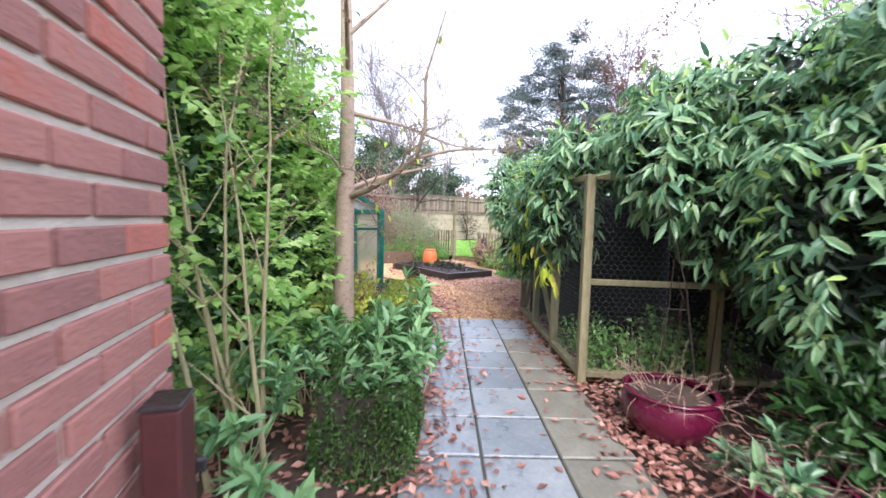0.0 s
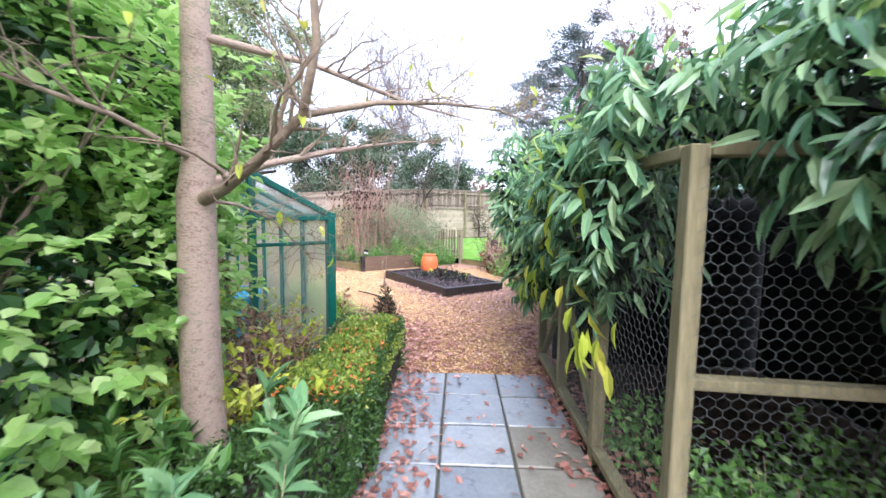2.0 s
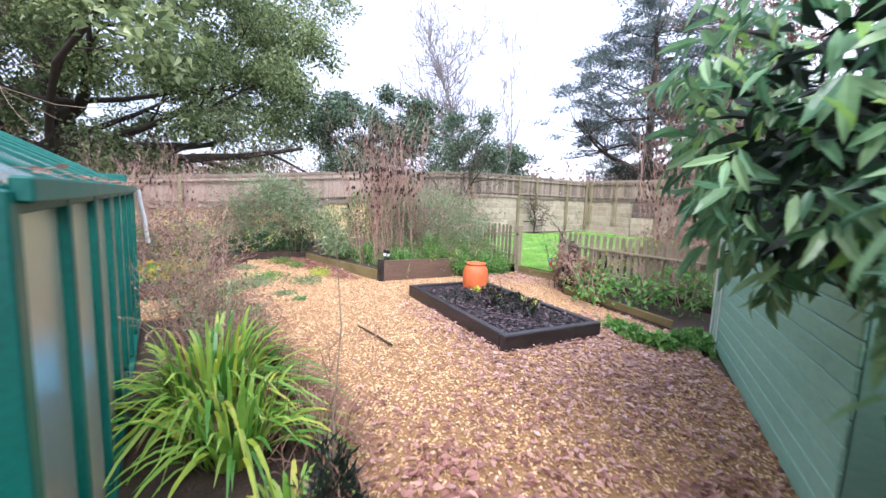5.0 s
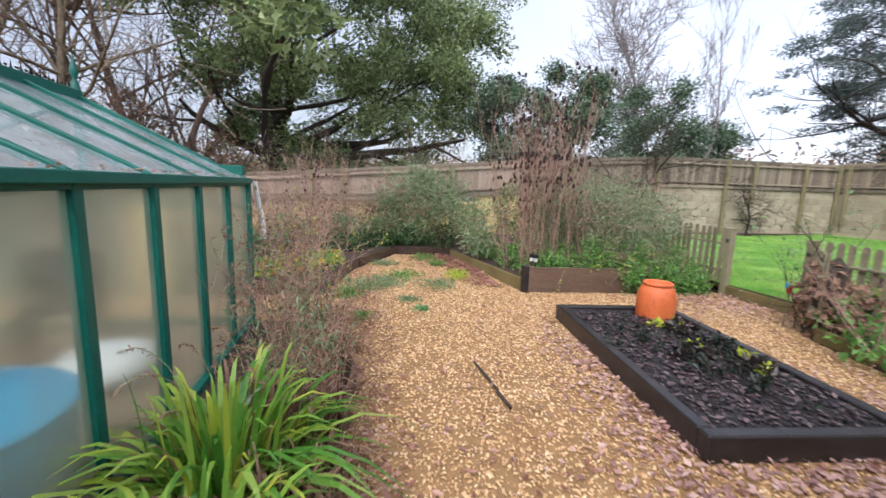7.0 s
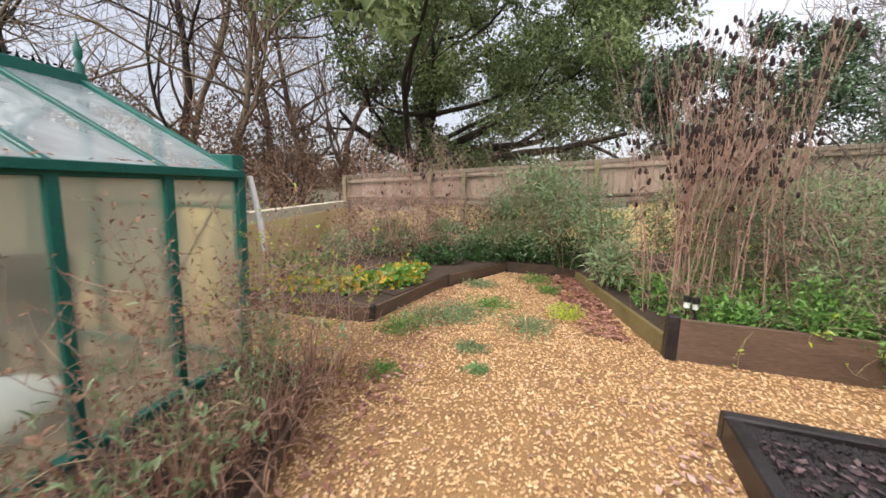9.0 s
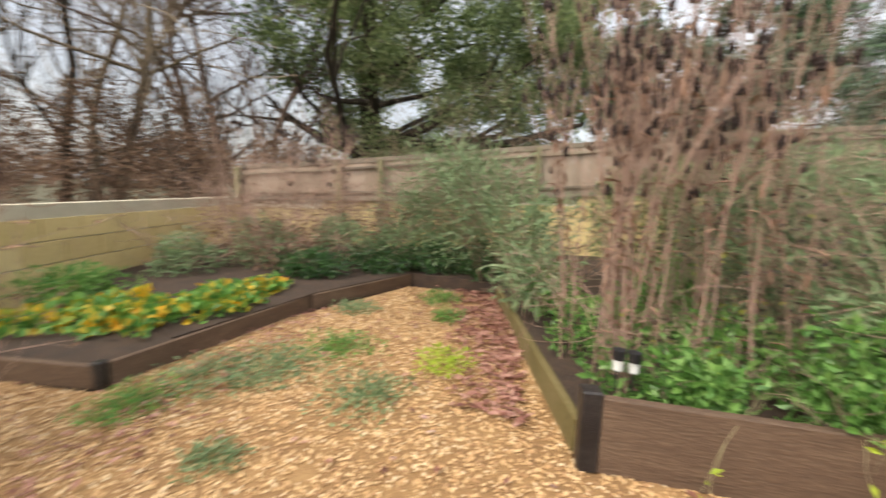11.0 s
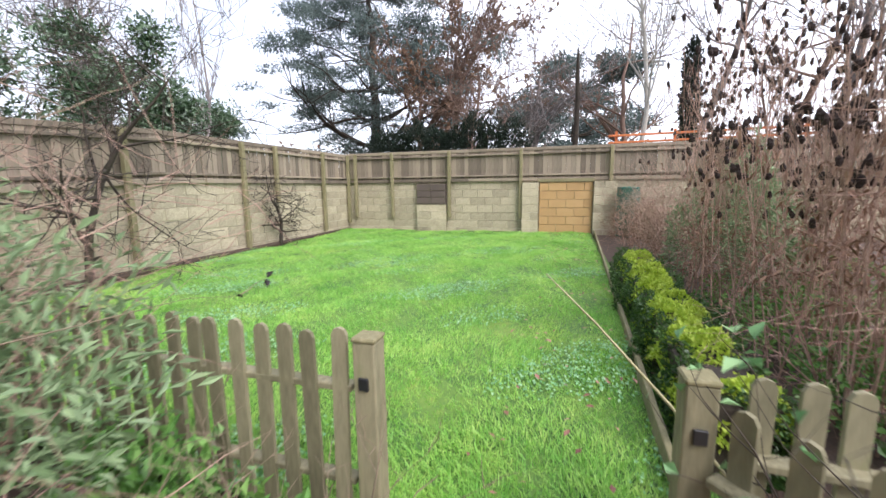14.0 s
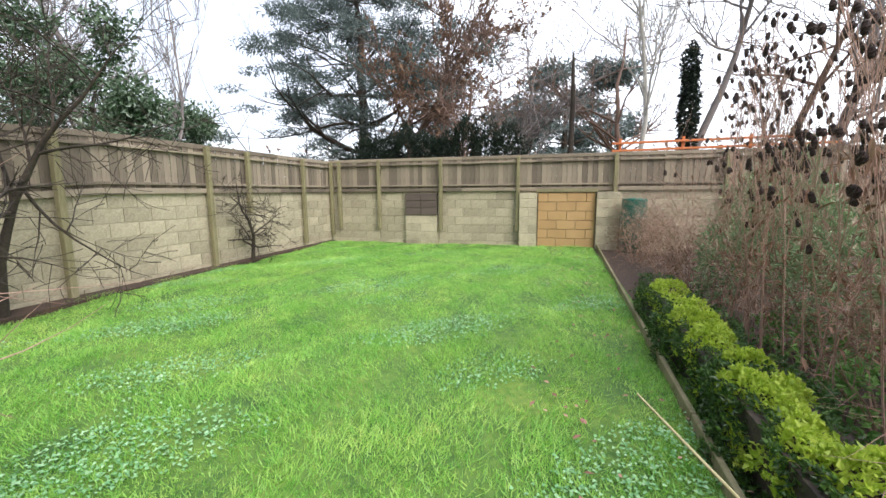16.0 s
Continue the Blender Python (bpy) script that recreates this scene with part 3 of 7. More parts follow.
# ---- lawn ----
lawn_bm = bmesh.new()
NX, NY = 60, 44
grid = [[None] * (NY + 1) for _ in range(NX + 1)]
for i in range(NX + 1):
    for j in range(NY + 1):
        x, y = 8.16 + i / NX * 10.44, 8.55 + j / NY * 7.42
        h = 0.2 + 0.02 * math.sin(x * 1.3 + 0.7) * math.sin(y * 1.1) + 0.012 * math.sin(x * 3.1 + y * 2.2) - 0.07 * max(0.0, 1 - (x - 8.16) / 1.4)
        grid[i][j] = lawn_bm.verts.new((x, y, h))
for i in range(NX):
    for j in range(NY):
        lawn_bm.faces.new((grid[i][j], grid[i + 1][j], grid[i + 1][j + 1], grid[i][j + 1]))
lawn = tagged(part("lawn", lawn_bm, M_LAWN, None, smooth=True), "mossy bright green lawn inside walled garden", "lawn", kind="structure")
border_south = flat_patch("soil_border", [(8.16, 8.55), (18.6, 8.55), (18.6, 1.0), (8.16, 1.0)], 0.17, M_SOIL, label="dark planting border beside lawn", category="soil")

wall_foot = flat_patch("soil_border", [(8.2, 15.7), (10.5, 15.55), (12.0, 15.62), (15.0, 15.72), (18.5, 15.85), (18.5, 15.97), (8.2, 15.97)], 0.245, M_SOIL, label="bare dark soil strip at wall foot", category="soil")


def lawn_h(x, y):
    return 0.2 + 0.02 * np.sin(x * 1.3 + 0.7) * np.sin(y * 1.1) + 0.012 * np.sin(x * 3.1 + y * 2.2) - 0.07 * np.clip(1 - (x - 8.16) / 1.4, 0, 1)


def blades(name, n, seed, material, hgt, wid, label, category, weight=None):
    r = np.random.RandomState(seed)
    x = 8.2 + 10.3 * r.uniform(size=n) ** 1.35
    y = r.uniform(8.62, 15.75, n)
    if weight is not None:
        ok = r.uniform(size=n) < weight(x, y)
        x, y = x[ok], y[ok]
        n = len(x)
    z = lawn_h(x, y)
    a = r.uniform(0, 6.28, n)
    lean = r.normal(0, 0.65, (n, 2)) + 0.25 * np.stack([np.sin(x * 2.3 + 3 * np.sin(y * 1.7)), np.cos(y * 2.1 + 2 * np.sin(x * 1.3))], 1)
    s = r.uniform(0.4, 1.3, n) * hgt * (1 + 0.4 * np.sin(x * 5.1 + 2 * np.sin(y * 3.7)) * np.sin(y * 4.3))
    b = np.stack([x, y, z - 0.004], 1)
    sv = np.stack([np.cos(a), np.sin(a), np.zeros(n)], 1) * wid
    tip = b + np.stack([lean[:, 0], lean[:, 1], np.ones(n)], 1) * s[:, None]
    v = np.stack([b - sv, b + sv, tip], 1).reshape(-1, 3)
    f = np.arange(3 * n).reshape(-1, 3)
    return tagged(mesh_ob(name, v, f, material), label, category, kind="stuff")


blades("lawn_grass", 400000, 21, M_BLADE, 0.046, 0.0034, "short green lawn grass blades", "grass",
       lambda x, y: np.clip(0.72 + 0.45 * lumps(np.stack([x, y, 0 * x], 1), 22, 9.0) + 0.3 * lumps(np.stack([x, y, 0 * x], 1), 23, 2.0), 0.12, 1))


def clover_zone(x, y):
    c = np.sin(x * 1.7 + 1) * np.sin(y * 1.9 + 0.4) + 0.6 * np.sin(x * 4.1 + y * 3.3)
    return np.clip((c - 0.3) * 1.6, 0, 1) * np.clip(1.6 - (x - 8.2) * 0.16, 0.1, 1)


rl = np.random.RandomState(31)
cx, cy = 8.2 + 10 * rl.uniform(size=60000) ** 1.5, rl.uniform(8.7, 15.6, 60000)
ok = rl.uniform(size=60000) < clover_zone(cx, cy)
cx, cy = cx[ok], cy[ok]
cn = len(cx)
ca = rl.uniform(0, 6.28, cn)
cv, cf = leaves(np.stack([cx, cy, lawn_h(cx, cy) + rl.uniform(0.015, 0.04, cn)], 1), np.stack([np.cos(ca), np.sin(ca), rl.normal(0, 0.2, cn)], 1), np.stack([rl.normal(0, 0.3, cn), rl.normal(0, 0.3, cn), np.ones(cn)], 1), np.full(cn, 0.026), np.full(cn, 0.022))
tagged(mesh_ob("lawn_clover", cv, cf, M_CLOVER), "pale blue-green clover patches in lawn", "clover", kind="stuff")
litter("lawn_leaf_litter", [(8.3, 8.6), (18.4, 8.6), (18.4, 9.6), (8.3, 9.8)], 240, 0.05, 0.225, M_LITTER, "few brown leaves along lawn edge", 16)

edging = empty("lawn_edging", (0, 0, 0), "grey weathered timber edging along lawn", "edging", kind="structure")
for k in range(5):
    part("board", beam_bm((8.25 + k * 2.06, 8.86 - k * 0.08, 0.22), (8.25 + (k + 1) * 2.06 - 0.01, 8.86 - (k + 1) * 0.08, 0.22), 0.14, 0.035), M_POST, edging)

# ---- block wall with fence on top ----


def fence_top(x):
    return float(np.interp(x, [-8, 0, 2.5, 6, 9, 12, 19], [1.2, 1.55, 1.74, 2.06, 2.3, 2.48, 2.5]))


def wall_top(x):
    return float(np.interp(x, [-8, 0, 4, 9, 12, 19], [0.7, 0.95, 1.05, 1.45, 1.66, 1.68]))


def fence_run(name, label, a, b, top, base_top, board_mat, posts, seed, face):
    """Feather-edge boards between rails along one axis line, on top of a wall. face: unit vector to the garden side."""
    f = empty(name, (0, 0, 0), label, "fence", kind="structure")
    a, b = np.array(a, float), np.array(b, float)
    ln = np.linalg.norm(b - a)
    d = (b - a) / ln
    n = np.array(face, float)
    r = np.random.RandomState(seed)
    shared = {}
    m = int(ln / 0.125)
    yaw = math.degrees(math.atan2(d[1], d[0]))
    for i in range(m):
        s = (i + 0.5) / m * ln
        q = a + d * s
        z0, z1 = base_top(s) + 0.06, top(s)
        key = round(z1 - z0, 2)
        if key not in shared:
            ob = part("board", box_bm(-0.062, -0.007, 0, 0.062, 0.007, key, 0.003), board_mat, f)
            shared[key] = ob.data
        else:
            ob = new("board", shared[key])
            ob.parent = f
        ob.matrix_basis = pose(q[0], q[1], z0 + r.uniform(-0.006, 0.006), r.uniform(-0.5, 0.5), 0, yaw + 4 + r.uniform(-1, 1))
    step = 2.0
    k = 0
    while k * step < ln - 0.05:
        s0, s1 = k * step, min((k + 1) * step - 0.006, ln)
        p0, p1 = a + d * s0, a + d * s1
        for off, dz, hh in ((0.035, -0.12, 0.05), (0.035, None, 0.05)):
            z0 = (top(s0) + dz) if dz is not None else base_top(s0) + 0.16
            z1 = (top(s1) + dz) if dz is not None else base_top(s1) + 0.16
            part("rail", beam_bm((*(p0 + n * off), z0), (*(p1 + n * off), z1), 0.045, 0.07, roll=0), M_FENCE, f)
        part("capping", beam_bm((*(p0 + n * 0.012), top(s0) + 0.012), (*(p1 + n * 0.012), top(s1) + 0.012), 0.085, 0.03), M_FENCE, f)
        part("gravel_board", beam_bm((*(p0 + n * 0.03), base_top(s0) + 0.04), (*(p1 + n * 0.03), base_top(s1) + 0.04), 0.09, 0.08), M_FENCE, f)
        k += 1
    for s, z0 in posts:
        q = a + d * s + n * 0.1
        part("post", beam_bm((*q, z0), (*q, top(s) + 0.02), 0.09, 0.09, 0.008), M_POST, f)
    return f


def block_wall(name, label, a, b, base, top, material, seed, face, course=0.225, length=0.45, limit=400):
    """A core with single blocks proud of its garden face."""
    w = empty(name, (0, 0, 0), label, "wall", kind="structure")
    a, b = np.array(a, float), np.array(b, float)
    ln = np.linalg.norm(b - a)
    d = (b - a) / ln
    n = np.array(face, float)
    yaw = math.degrees(math.atan2(d[1], d[0]))
    segs = max(1, int(ln / 2))
    for i in range(segs):
        s0, s1 = ln * i / segs, ln * (i + 1) / segs
        bm = box_bm(0, -0.09, base, s1 - s0, 0.09, min(top(s0), top(s1)), 0)
        ob = part("core", bm, M_BLOCKJOINT, w)
        q = a + d * s0 - n * 0.1
        ob.matrix_basis = pose(q[0], q[1], 0, 0, 0, yaw)
    full = None
    r = np.random.RandomState(seed)
    count = 0
    row = 0
    z = base
    halves = {}
    while z < top(0.0) + 0.6:
        s = -length / 2 if row % 2 else 0.0
        while s < ln:
            s0, s1 = max(s, 0), min(s + length - 0.012, ln)
            if s1 - s0 > 0.06 and z + course <= min(top(s0), top(s1)) + 0.05 and count < limit:
                key = round(s1 - s0, 2)
                if key not in halves:
                    ob = part("block", box_bm(-key / 2, -0.012, 0, key / 2, 0.012, course - 0.012, 0.003), material, w)
                    halves[key] = ob.data
                else:
                    ob = new("block", halves[key])
                    ob.parent = w
                q = a + d * (s0 + s1) / 2 + n * (-0.006 + r.uniform(-0.002, 0.002))
                ob.matrix_basis = pose(q[0], q[1], z, 0, 0, yaw)
                count += 1
            s += length
        z += course
        row += 1
    return w


FX, FY = 18.62, 16.0
block_wall("wall_north", "cream rendered concrete block garden wall", (8.2, FY), (FX, FY), 0.08, lambda s: 1.66, M_BLOCK, 41, (0, -1))
block_wall("wall_north_low", "low cream block wall behind shrub border", (-0.5, FY), (8.2, FY), -0.1, lambda s: wall_top(-0.5 + s), M_BLOCKYELLOW, 42, (0, -1), limit=260)
block_wall("wall_east", "grey concrete block wall at end of lawn", (FX, FY), (FX, 1.5), 0.08, lambda s: 1.66, M_BLOCK, 43, (-1, 0))
fence_run("fence_north", "weathered feather-edge fence on top of block wall", (8.2, FY), (FX, FY), lambda s: fence_top(8.2 + s), lambda s: wall_top(8.2 + s) - 0.02, M_FENCE,
          [(0.6, 0.2), (3.4, 0.2), (5.85, 0.2), (6.9, 1.2), (8.9, 0.3), (10.3, 0.4)], 51, (0, -1))
fence_run("fence_north_low", "pale feather-edge fence behind shrub border", (-0.5, FY), (8.2, FY), lambda s: fence_top(-0.5 + s), lambda s: wall_top(-0.5 + s) - 0.02, M_FENCEPALE,
          [(0.1, 0.1), (2.18, 0.2), (2.98, 0.2), (5.8, 0.2), (8.1, 0.2)], 52, (0, -1))
fence_run("fence_east", "weathered feather-edge fence on top of block wall", (FX, FY), (FX, 1.5), lambda s: 2.53, lambda s: 1.66, M_FENCE,
          [(0.35, 0.6), (1.6, 0.6), (3.43, 0.6), (5.53, 0.6), (7.9, 0.6), (10.3, 0.6)], 53, (-1, 0))


def pier(name, label, y0, y1, x0, z1, material, seed):
    p = empty(name, (0, 0, 0), label, "pier", kind="structure")
    k, z = 0, 0.1
    while z < z1 - 0.05:
        ww = [(y0, y1)] if k % 2 else [(y0, (y0 + y1) / 2 - 0.005), ((y0 + y1) / 2 + 0.005, y1)]
        for a, b in ww:
            part("block", box_bm(x0, a, z, FX - 0.02, b, min(z + 0.215, z1), 0.006), material, p)
        z += 0.225
        k += 1
    part("core", box_bm(x0 + 0.01, y0 + 0.008, 0.08, FX - 0.03, y1 - 0.008, z1 - 0.01, 0), M_BLOCKJOINT, p)
    return p


pier("wall_pier", "pale concrete block pier beside bricked-up doorway", 9.97, 10.42, 18.42, 1.6, M_BLOCK, 1)
pier("wall_pier", "pale concrete block pier beside bricked-up doorway", 8.0, 8.52, 18.42, 1.62, M_BLOCK, 2)
pier("wall_pier", "pale block pier with dark brick upper courses", 12.68, 13.6, 18.5, 1.0, M_BLOCK, 3)
dk = empty("wall_panel", (0, 0, 0), "dark brick panel set over pale pier", "wall panel", kind="structure")
for k in range(3):
    for j in range(2):
        part("block", box_bm(18.48, 12.68 + j * 0.46, 1.012 + k * 0.2, 18.6, 12.68 + j * 0.46 + 0.45, 1.012 + k * 0.2 + 0.19, 0.005), M_DARKBRICK, dk)
blocked = empty("blocked_doorway", (0, 0, 0), "doorway filled with warm orange concrete blocks", "doorway", kind="structure")
for k in range(6):
    off = 0.22 if k % 2 else 0.0
    edges_y = sorted({8.54, 9.95, *[8.54 + off + 0.47 * j for j in range(4) if 8.6 < 8.54 + off + 0.47 * j < 9.9]})
    for a, b in zip(edges_y[:-1], edges_y[1:]):
        part("block", box_bm(18.53, a + 0.005, 0.2 + k * 0.235, 18.6, b - 0.005, 0.2 + k * 0.235 + 0.225, 0.005), M_BLOCKTAN, blocked)
part("lintel", box_bm(18.5, 8.5, 1.615, 18.6, 10.0, 1.7, 0.006), M_POST, blocked)
barrel_v, barrel_f = lathe([(0.0, 0.17), (0.26, 0.17), (0.3, 0.6), (0.3, 1.1), (0.27, 1.42), (0.28, 1.45), (0.0, 1.47)], 24)
butt = mesh_ob("water_butt", np.array(barrel_v) + np.array((18.2, 7.7, 0)), barrel_f, M_GREENPAINT, smooth=True)
tagged(butt, "green plastic water butt against wall", "water butt")

trellis = empty("timber_rails", (0, 0, 0), "orange-brown timber rails above far fence", "trellis")
for z in (2.62, 2.8):
    part("rail", beam_bm((18.72, 8.2, z), (18.72, 3.5, z + 0.05), 0.05, 0.09), M_ORANGEWOOD, trellis)
for y in (8.0, 6.6, 5.2, 3.8):
    part("post", beam_bm((18.76, y, 2.3), (18.76, y, 2.92), 0.06, 0.06), M_ORANGEWOOD, trellis)

# ---- side wall with a column, pale yellow ----
block_wall("wall_west", "pale yellow block wall beside vegetable bed", (0.55, 10.75), (-0.3, 15.9), -0.05, lambda s: 0.98, M_BLOCKYELLOW, 44, (0.986, 0.163), limit=200)
col = empty("wall_column", (0, 0, 0), "pale yellow block column with flat cap", "column", kind="structure")
for k in range(5):
    part("block", box_bm(0.32, 10.42, -0.03 + k * 0.235, 0.72, 10.8, 0.195 + k * 0.235, 0.006), M_BLOCKYELLOW, col)
part("cap", box_bm(0.28, 10.38, 1.15, 0.76, 10.84, 1.2, 0.01), M_BLOCK, col)

# ---- picket fence and gate ----


def picket_mesh(h):
    bm = bmesh.new()
    prof = [(-0.032, 0), (0.032, 0), (0.032, h - 0.03), (0.022, h - 0.008), (0, h), (-0.022, h - 0.008), (-0.032, h - 0.03)]
    a = [bm.verts.new((x, -0.009, z)) for x, z in prof]
    b = [bm.verts.new((x, 0.009, z)) for x, z in prof]
    bm.faces.new(a)
    bm.faces.new(b[::-1])
    for i in range(len(prof)):
        j = (i + 1) % len(prof)
        bm.faces.new((a[j], a[i], b[i], b[j]))
    return bm


def picket_run(name, label, a, b, h, base, spacing, brace=False, group="", side=-1):
    f = empty(name, (0, 0, 0), label, "picket fence" if not brace else "gate", group)
    a, b = np.array(a, float), np.array(b, float)
    ln = np.linalg.norm(b - a)
    d = (b - a) / ln
    yaw = math.degrees(math.atan2(d[1], d[0]))
    n = np.array((-d[1], d[0])) * side
    r = np.random.RandomState(int(ln * 100))
    first = None
    k = max(2, int(ln / spacing))
    for i in range(k):
        q = a + d * (i + 0.5) / k * ln
        if first is None:
            ob = part("picket", picket_mesh(h), M_PICKET, f)
            first = ob.data
        else:
            ob = new("picket", first)
            ob.parent = f
        ob.matrix_basis = pose(q[0], q[1], base + r.uniform(-0.012, 0.012), r.uniform(-1, 1), r.uniform(-1.2, 1.2), yaw + r.uniform(-2, 2))
    for z in (base + 0.16, base + h - 0.24):
        p0, p1 = a + n * 0.027, b + n * 0.027
        part("rail", beam_bm((*p0, z), (*p1, z), 0.03, 0.06), M_PICKET, f)
    if brace:
        part("brace", beam_bm((*(a + n * 0.032 + d * 0.05), base + h - 0.28), (*(b + n * 0.032 - d * 0.05), base + 0.2), 0.03, 0.06), M_PICKET, f)
    return f


def gate_post(name, label, x, y, z0, z1, w=0.09):
    p = empty(name, (x, y, z0), label, "post", "gate posts")
    shaft = part("shaft", box_bm(-w / 2, -w / 2, 0, w / 2, w / 2, z1 - z0 - 0.02, 0.005), M_PICKET, p)
    part("cap", box_bm(-w / 2 - 0.004, -w / 2 - 0.004, z1 - z0 - 0.02, w / 2 + 0.004, w / 2 + 0.004, z1 - z0, 0.006), M_POST, shaft)
    part("latch", box_bm(-w / 2 - 0.012, -0.02, z1 - z0 - 0.2, -w / 2, 0.02, z1 - z0 - 0.15, 0.003), M_BLACK, shaft)
    return p


gate_post("gate_post", "square weathered gate post with black latch", 8.14, 10.04, 0.0, 0.97)
gate_post("gate_post", "square weathered gate post hung with open gate", 8.14, 8.95, 0.0, 0.95)
picket_run("picket_fence", "mossy round-topped picket fence beside lawn gate", (8.14, 10.12), (8.14, 13.2), 0.8, 0.18, 0.115)
picket_run("picket_fence", "mossy round-topped picket fence behind weedy bed", (8.14, 8.85), (8.14, 3.6), 0.8, 0.15, 0.115)
picket_run("garden_gate", "open picket gate with diagonal brace", (8.09, 8.9), (7.42, 8.28), 0.82, 0.08, 0.115, brace=True)
sill = tagged(part("gate_sill", beam_bm((8.135, 9.0, 0.07), (8.135, 9.99, 0.07), 0.14, 0.045), M_MOSSPLANK, None), "mossy timber step board across gateway", "step", kind="structure")

# ---- timber raised beds ----
bed = empty("raised_bed", (4.72, 6.85, 0), "dark wet sleeper raised bed filled with black soil", "raised bed", rz=-8)
BW, BLN, BH, BT = 1.3, 2.42, 0.17, 0.085
part("sleeper", box_bm(0, 0, 0, BW, BT, BH, 0.01), M_SLEEPER, bed)
part("sleeper", box_bm(0, BLN - BT, 0, BW, BLN, BH, 0.01), M_SLEEPER, bed)
part("sleeper", box_bm(0, BT + 0.004, 0, BT, BLN - BT - 0.004, BH, 0.01), M_SLEEPER, bed)
part("sleeper", box_bm(BW - BT, BT + 0.004, 0, BW, BLN - BT - 0.004, BH, 0.01), M_SLEEPER, bed)
soil_v = bmesh.new()
bmesh.ops.create_grid(soil_v, x_segments=30, y_segments=50, size=0.5, matrix=Matrix.Translation((BW / 2, BLN / 2, 0.132)) @ Matrix.Diagonal((BW - 2 * BT, BLN - 2 * BT, 1, 1)))
for q in soil_v.verts:
    q.co.z += 0.03 * noise.noise(q.co * 6) + 0.015 * noise.noise(q.co * 22)
part("soil", soil_v, M_DARKSOIL, bed)

box_bed = empty("timber_planter", (0, 0, 0), "brown plank raised bed with dark corner post", "raised bed")
part("plank", beam_bm((5.2, 10.36, 0.18), (6.95, 10.17, 0.18), 0.36, 0.045, roll=0), M_PLANK, box_bed)
part("plank", beam_bm((5.13, 10.45, 0.1), (4.72, 13.2, 0.06), 0.18, 0.045), M_MOSSPLANK, box_bed)
part("corner_post", box_bm(5.11, 10.33, 0, 5.2, 10.42, 0.385, 0.008), M_SLEEPER, box_bed)
veg = empty("vegetable_bed", (0, 0, 0), "low brown plank edged vegetable bed", "raised bed")
part("plank", beam_bm((2.4, 10.54, 0.075), (1.0, 10.5, 0.075), 0.15, 0.04), M_PLANK, veg)
part("plank", beam_bm((2.42, 10.58, 0.075), (2.85, 12.3, 0.075), 0.15, 0.04), M_PLANK, veg)
part("plank", beam_bm((2.87, 12.32, 0.075), (3.6, 13.6, 0.075), 0.15, 0.04), M_PLANK, veg)
part("corner_post", box_bm(2.38, 10.52, 0, 2.45, 10.59, 0.17, 0.006), M_SLEEPER, veg)
side_bed = empty("plank_edging", (0, 0, 0), "yellow-brown timber edging of weedy bed", "edging")
part("plank", beam_bm((6.95, 6.35, 0.07), (7.45, 8.3, 0.07), 0.14, 0.04), M_MOSSPLANK, side_bed)
gh_edge = empty("plank_edging", (0, 0, 0), "thin rough plank edging along glasshouse bed", "edging")
part("plank", beam_bm((2.74, 6.05, 0.05), (2.85, 8.1, 0.05), 0.12, 0.03), M_PLANK, gh_edge)
part("plank", beam_bm((2.85, 8.12, 0.05), (2.5, 9.4, 0.05), 0.12, 0.03), M_PLANK, gh_edge)

# ---- paving ----
path_base = flat_patch("path_base", [uv(-7, -0.1), uv(0, -0.1), uv(0, 1.25), uv(-7, 1.25)], 0.006, M_JOINT, label="sandy joints under paving", category="path")
paving = empty("paving", (0, 0, 0), "wet grey square paving slabs laid as garden path", "path", kind="structure")
slab_data = {}
rp = np.random.RandomState(9)
for c in range(3):
    for k in range(15):
        key = "moss" if c == 2 and k > 1 else "wet"
        if key not in slab_data:
            ob = part("slab", box_bm(-0.215, -0.215, -0.03, 0.215, 0.215, 0.012, 0.006), M_SLABMOSS if key == "moss" else M_SLAB, paving)
            slab_data[key] = ob.data
        else:
            ob = new("slab", slab_data[key])
            ob.parent = paving
        q = uv(-0.225 - 0.45 * k, 0.14 + 0.445 * c)
        ob.matrix_basis = pose(q[0], q[1], 0.006 + rp.uniform(-0.003, 0.004), rp.uniform(-0.4, 0.4), rp.uniform(-0.4, 0.4), PATH_YAW + rp.uniform(-0.6, 0.6))

# ---- brick house corner ----
HB = np.array((-1.066, 2.07))
HD = np.array((-0.479, -0.878))
HN = np.array((0.878, -0.479))
house = empty("house_wall", (HB[0], HB[1], 0), "red and grey brick house corner with pale mortar", "wall", kind="structure", rz=math.degrees(math.atan2(HD[1], HD[0])))
# in the house frame x runs back along the wall and y towards its hidden inside is negative
part("core", box_bm(0.012, -0.6, 0, 4.0, -0.012, 4.2, 0), M_MORTAR, house)
bk = {}
rb = np.random.RandomState(77)
n_brick = 0
CO = 0.083
for k in range(50):
    z = k * CO
    xs = 0.0 if k % 2 else -0.118
    while xs < 4.0:
        x0, x1 = max(xs, 0.0), min(xs + 0.225, 4.0)
        near = x0 < 1.5 and z < 3.3
        if x1 - x0 > 0.05 and near and n_brick < 300:
            key = round(x1 - x0, 2)
            if key not in bk:
                ob = part("brick", box_bm(0, -0.05, 0, key, 0.0, CO - 0.018, 0.004), M_BRICK, house)
                bk[key] = ob.data
            else:
                ob = new("brick", bk[key])
                ob.parent = house
            ob.matrix_basis = pose(x0, rb.uniform(-0.003, 0.002), z, 0, 0, rb.uniform(-0.3, 0.3))
            n_brick += 1
        xs += 0.236
rest = bmesh.new()
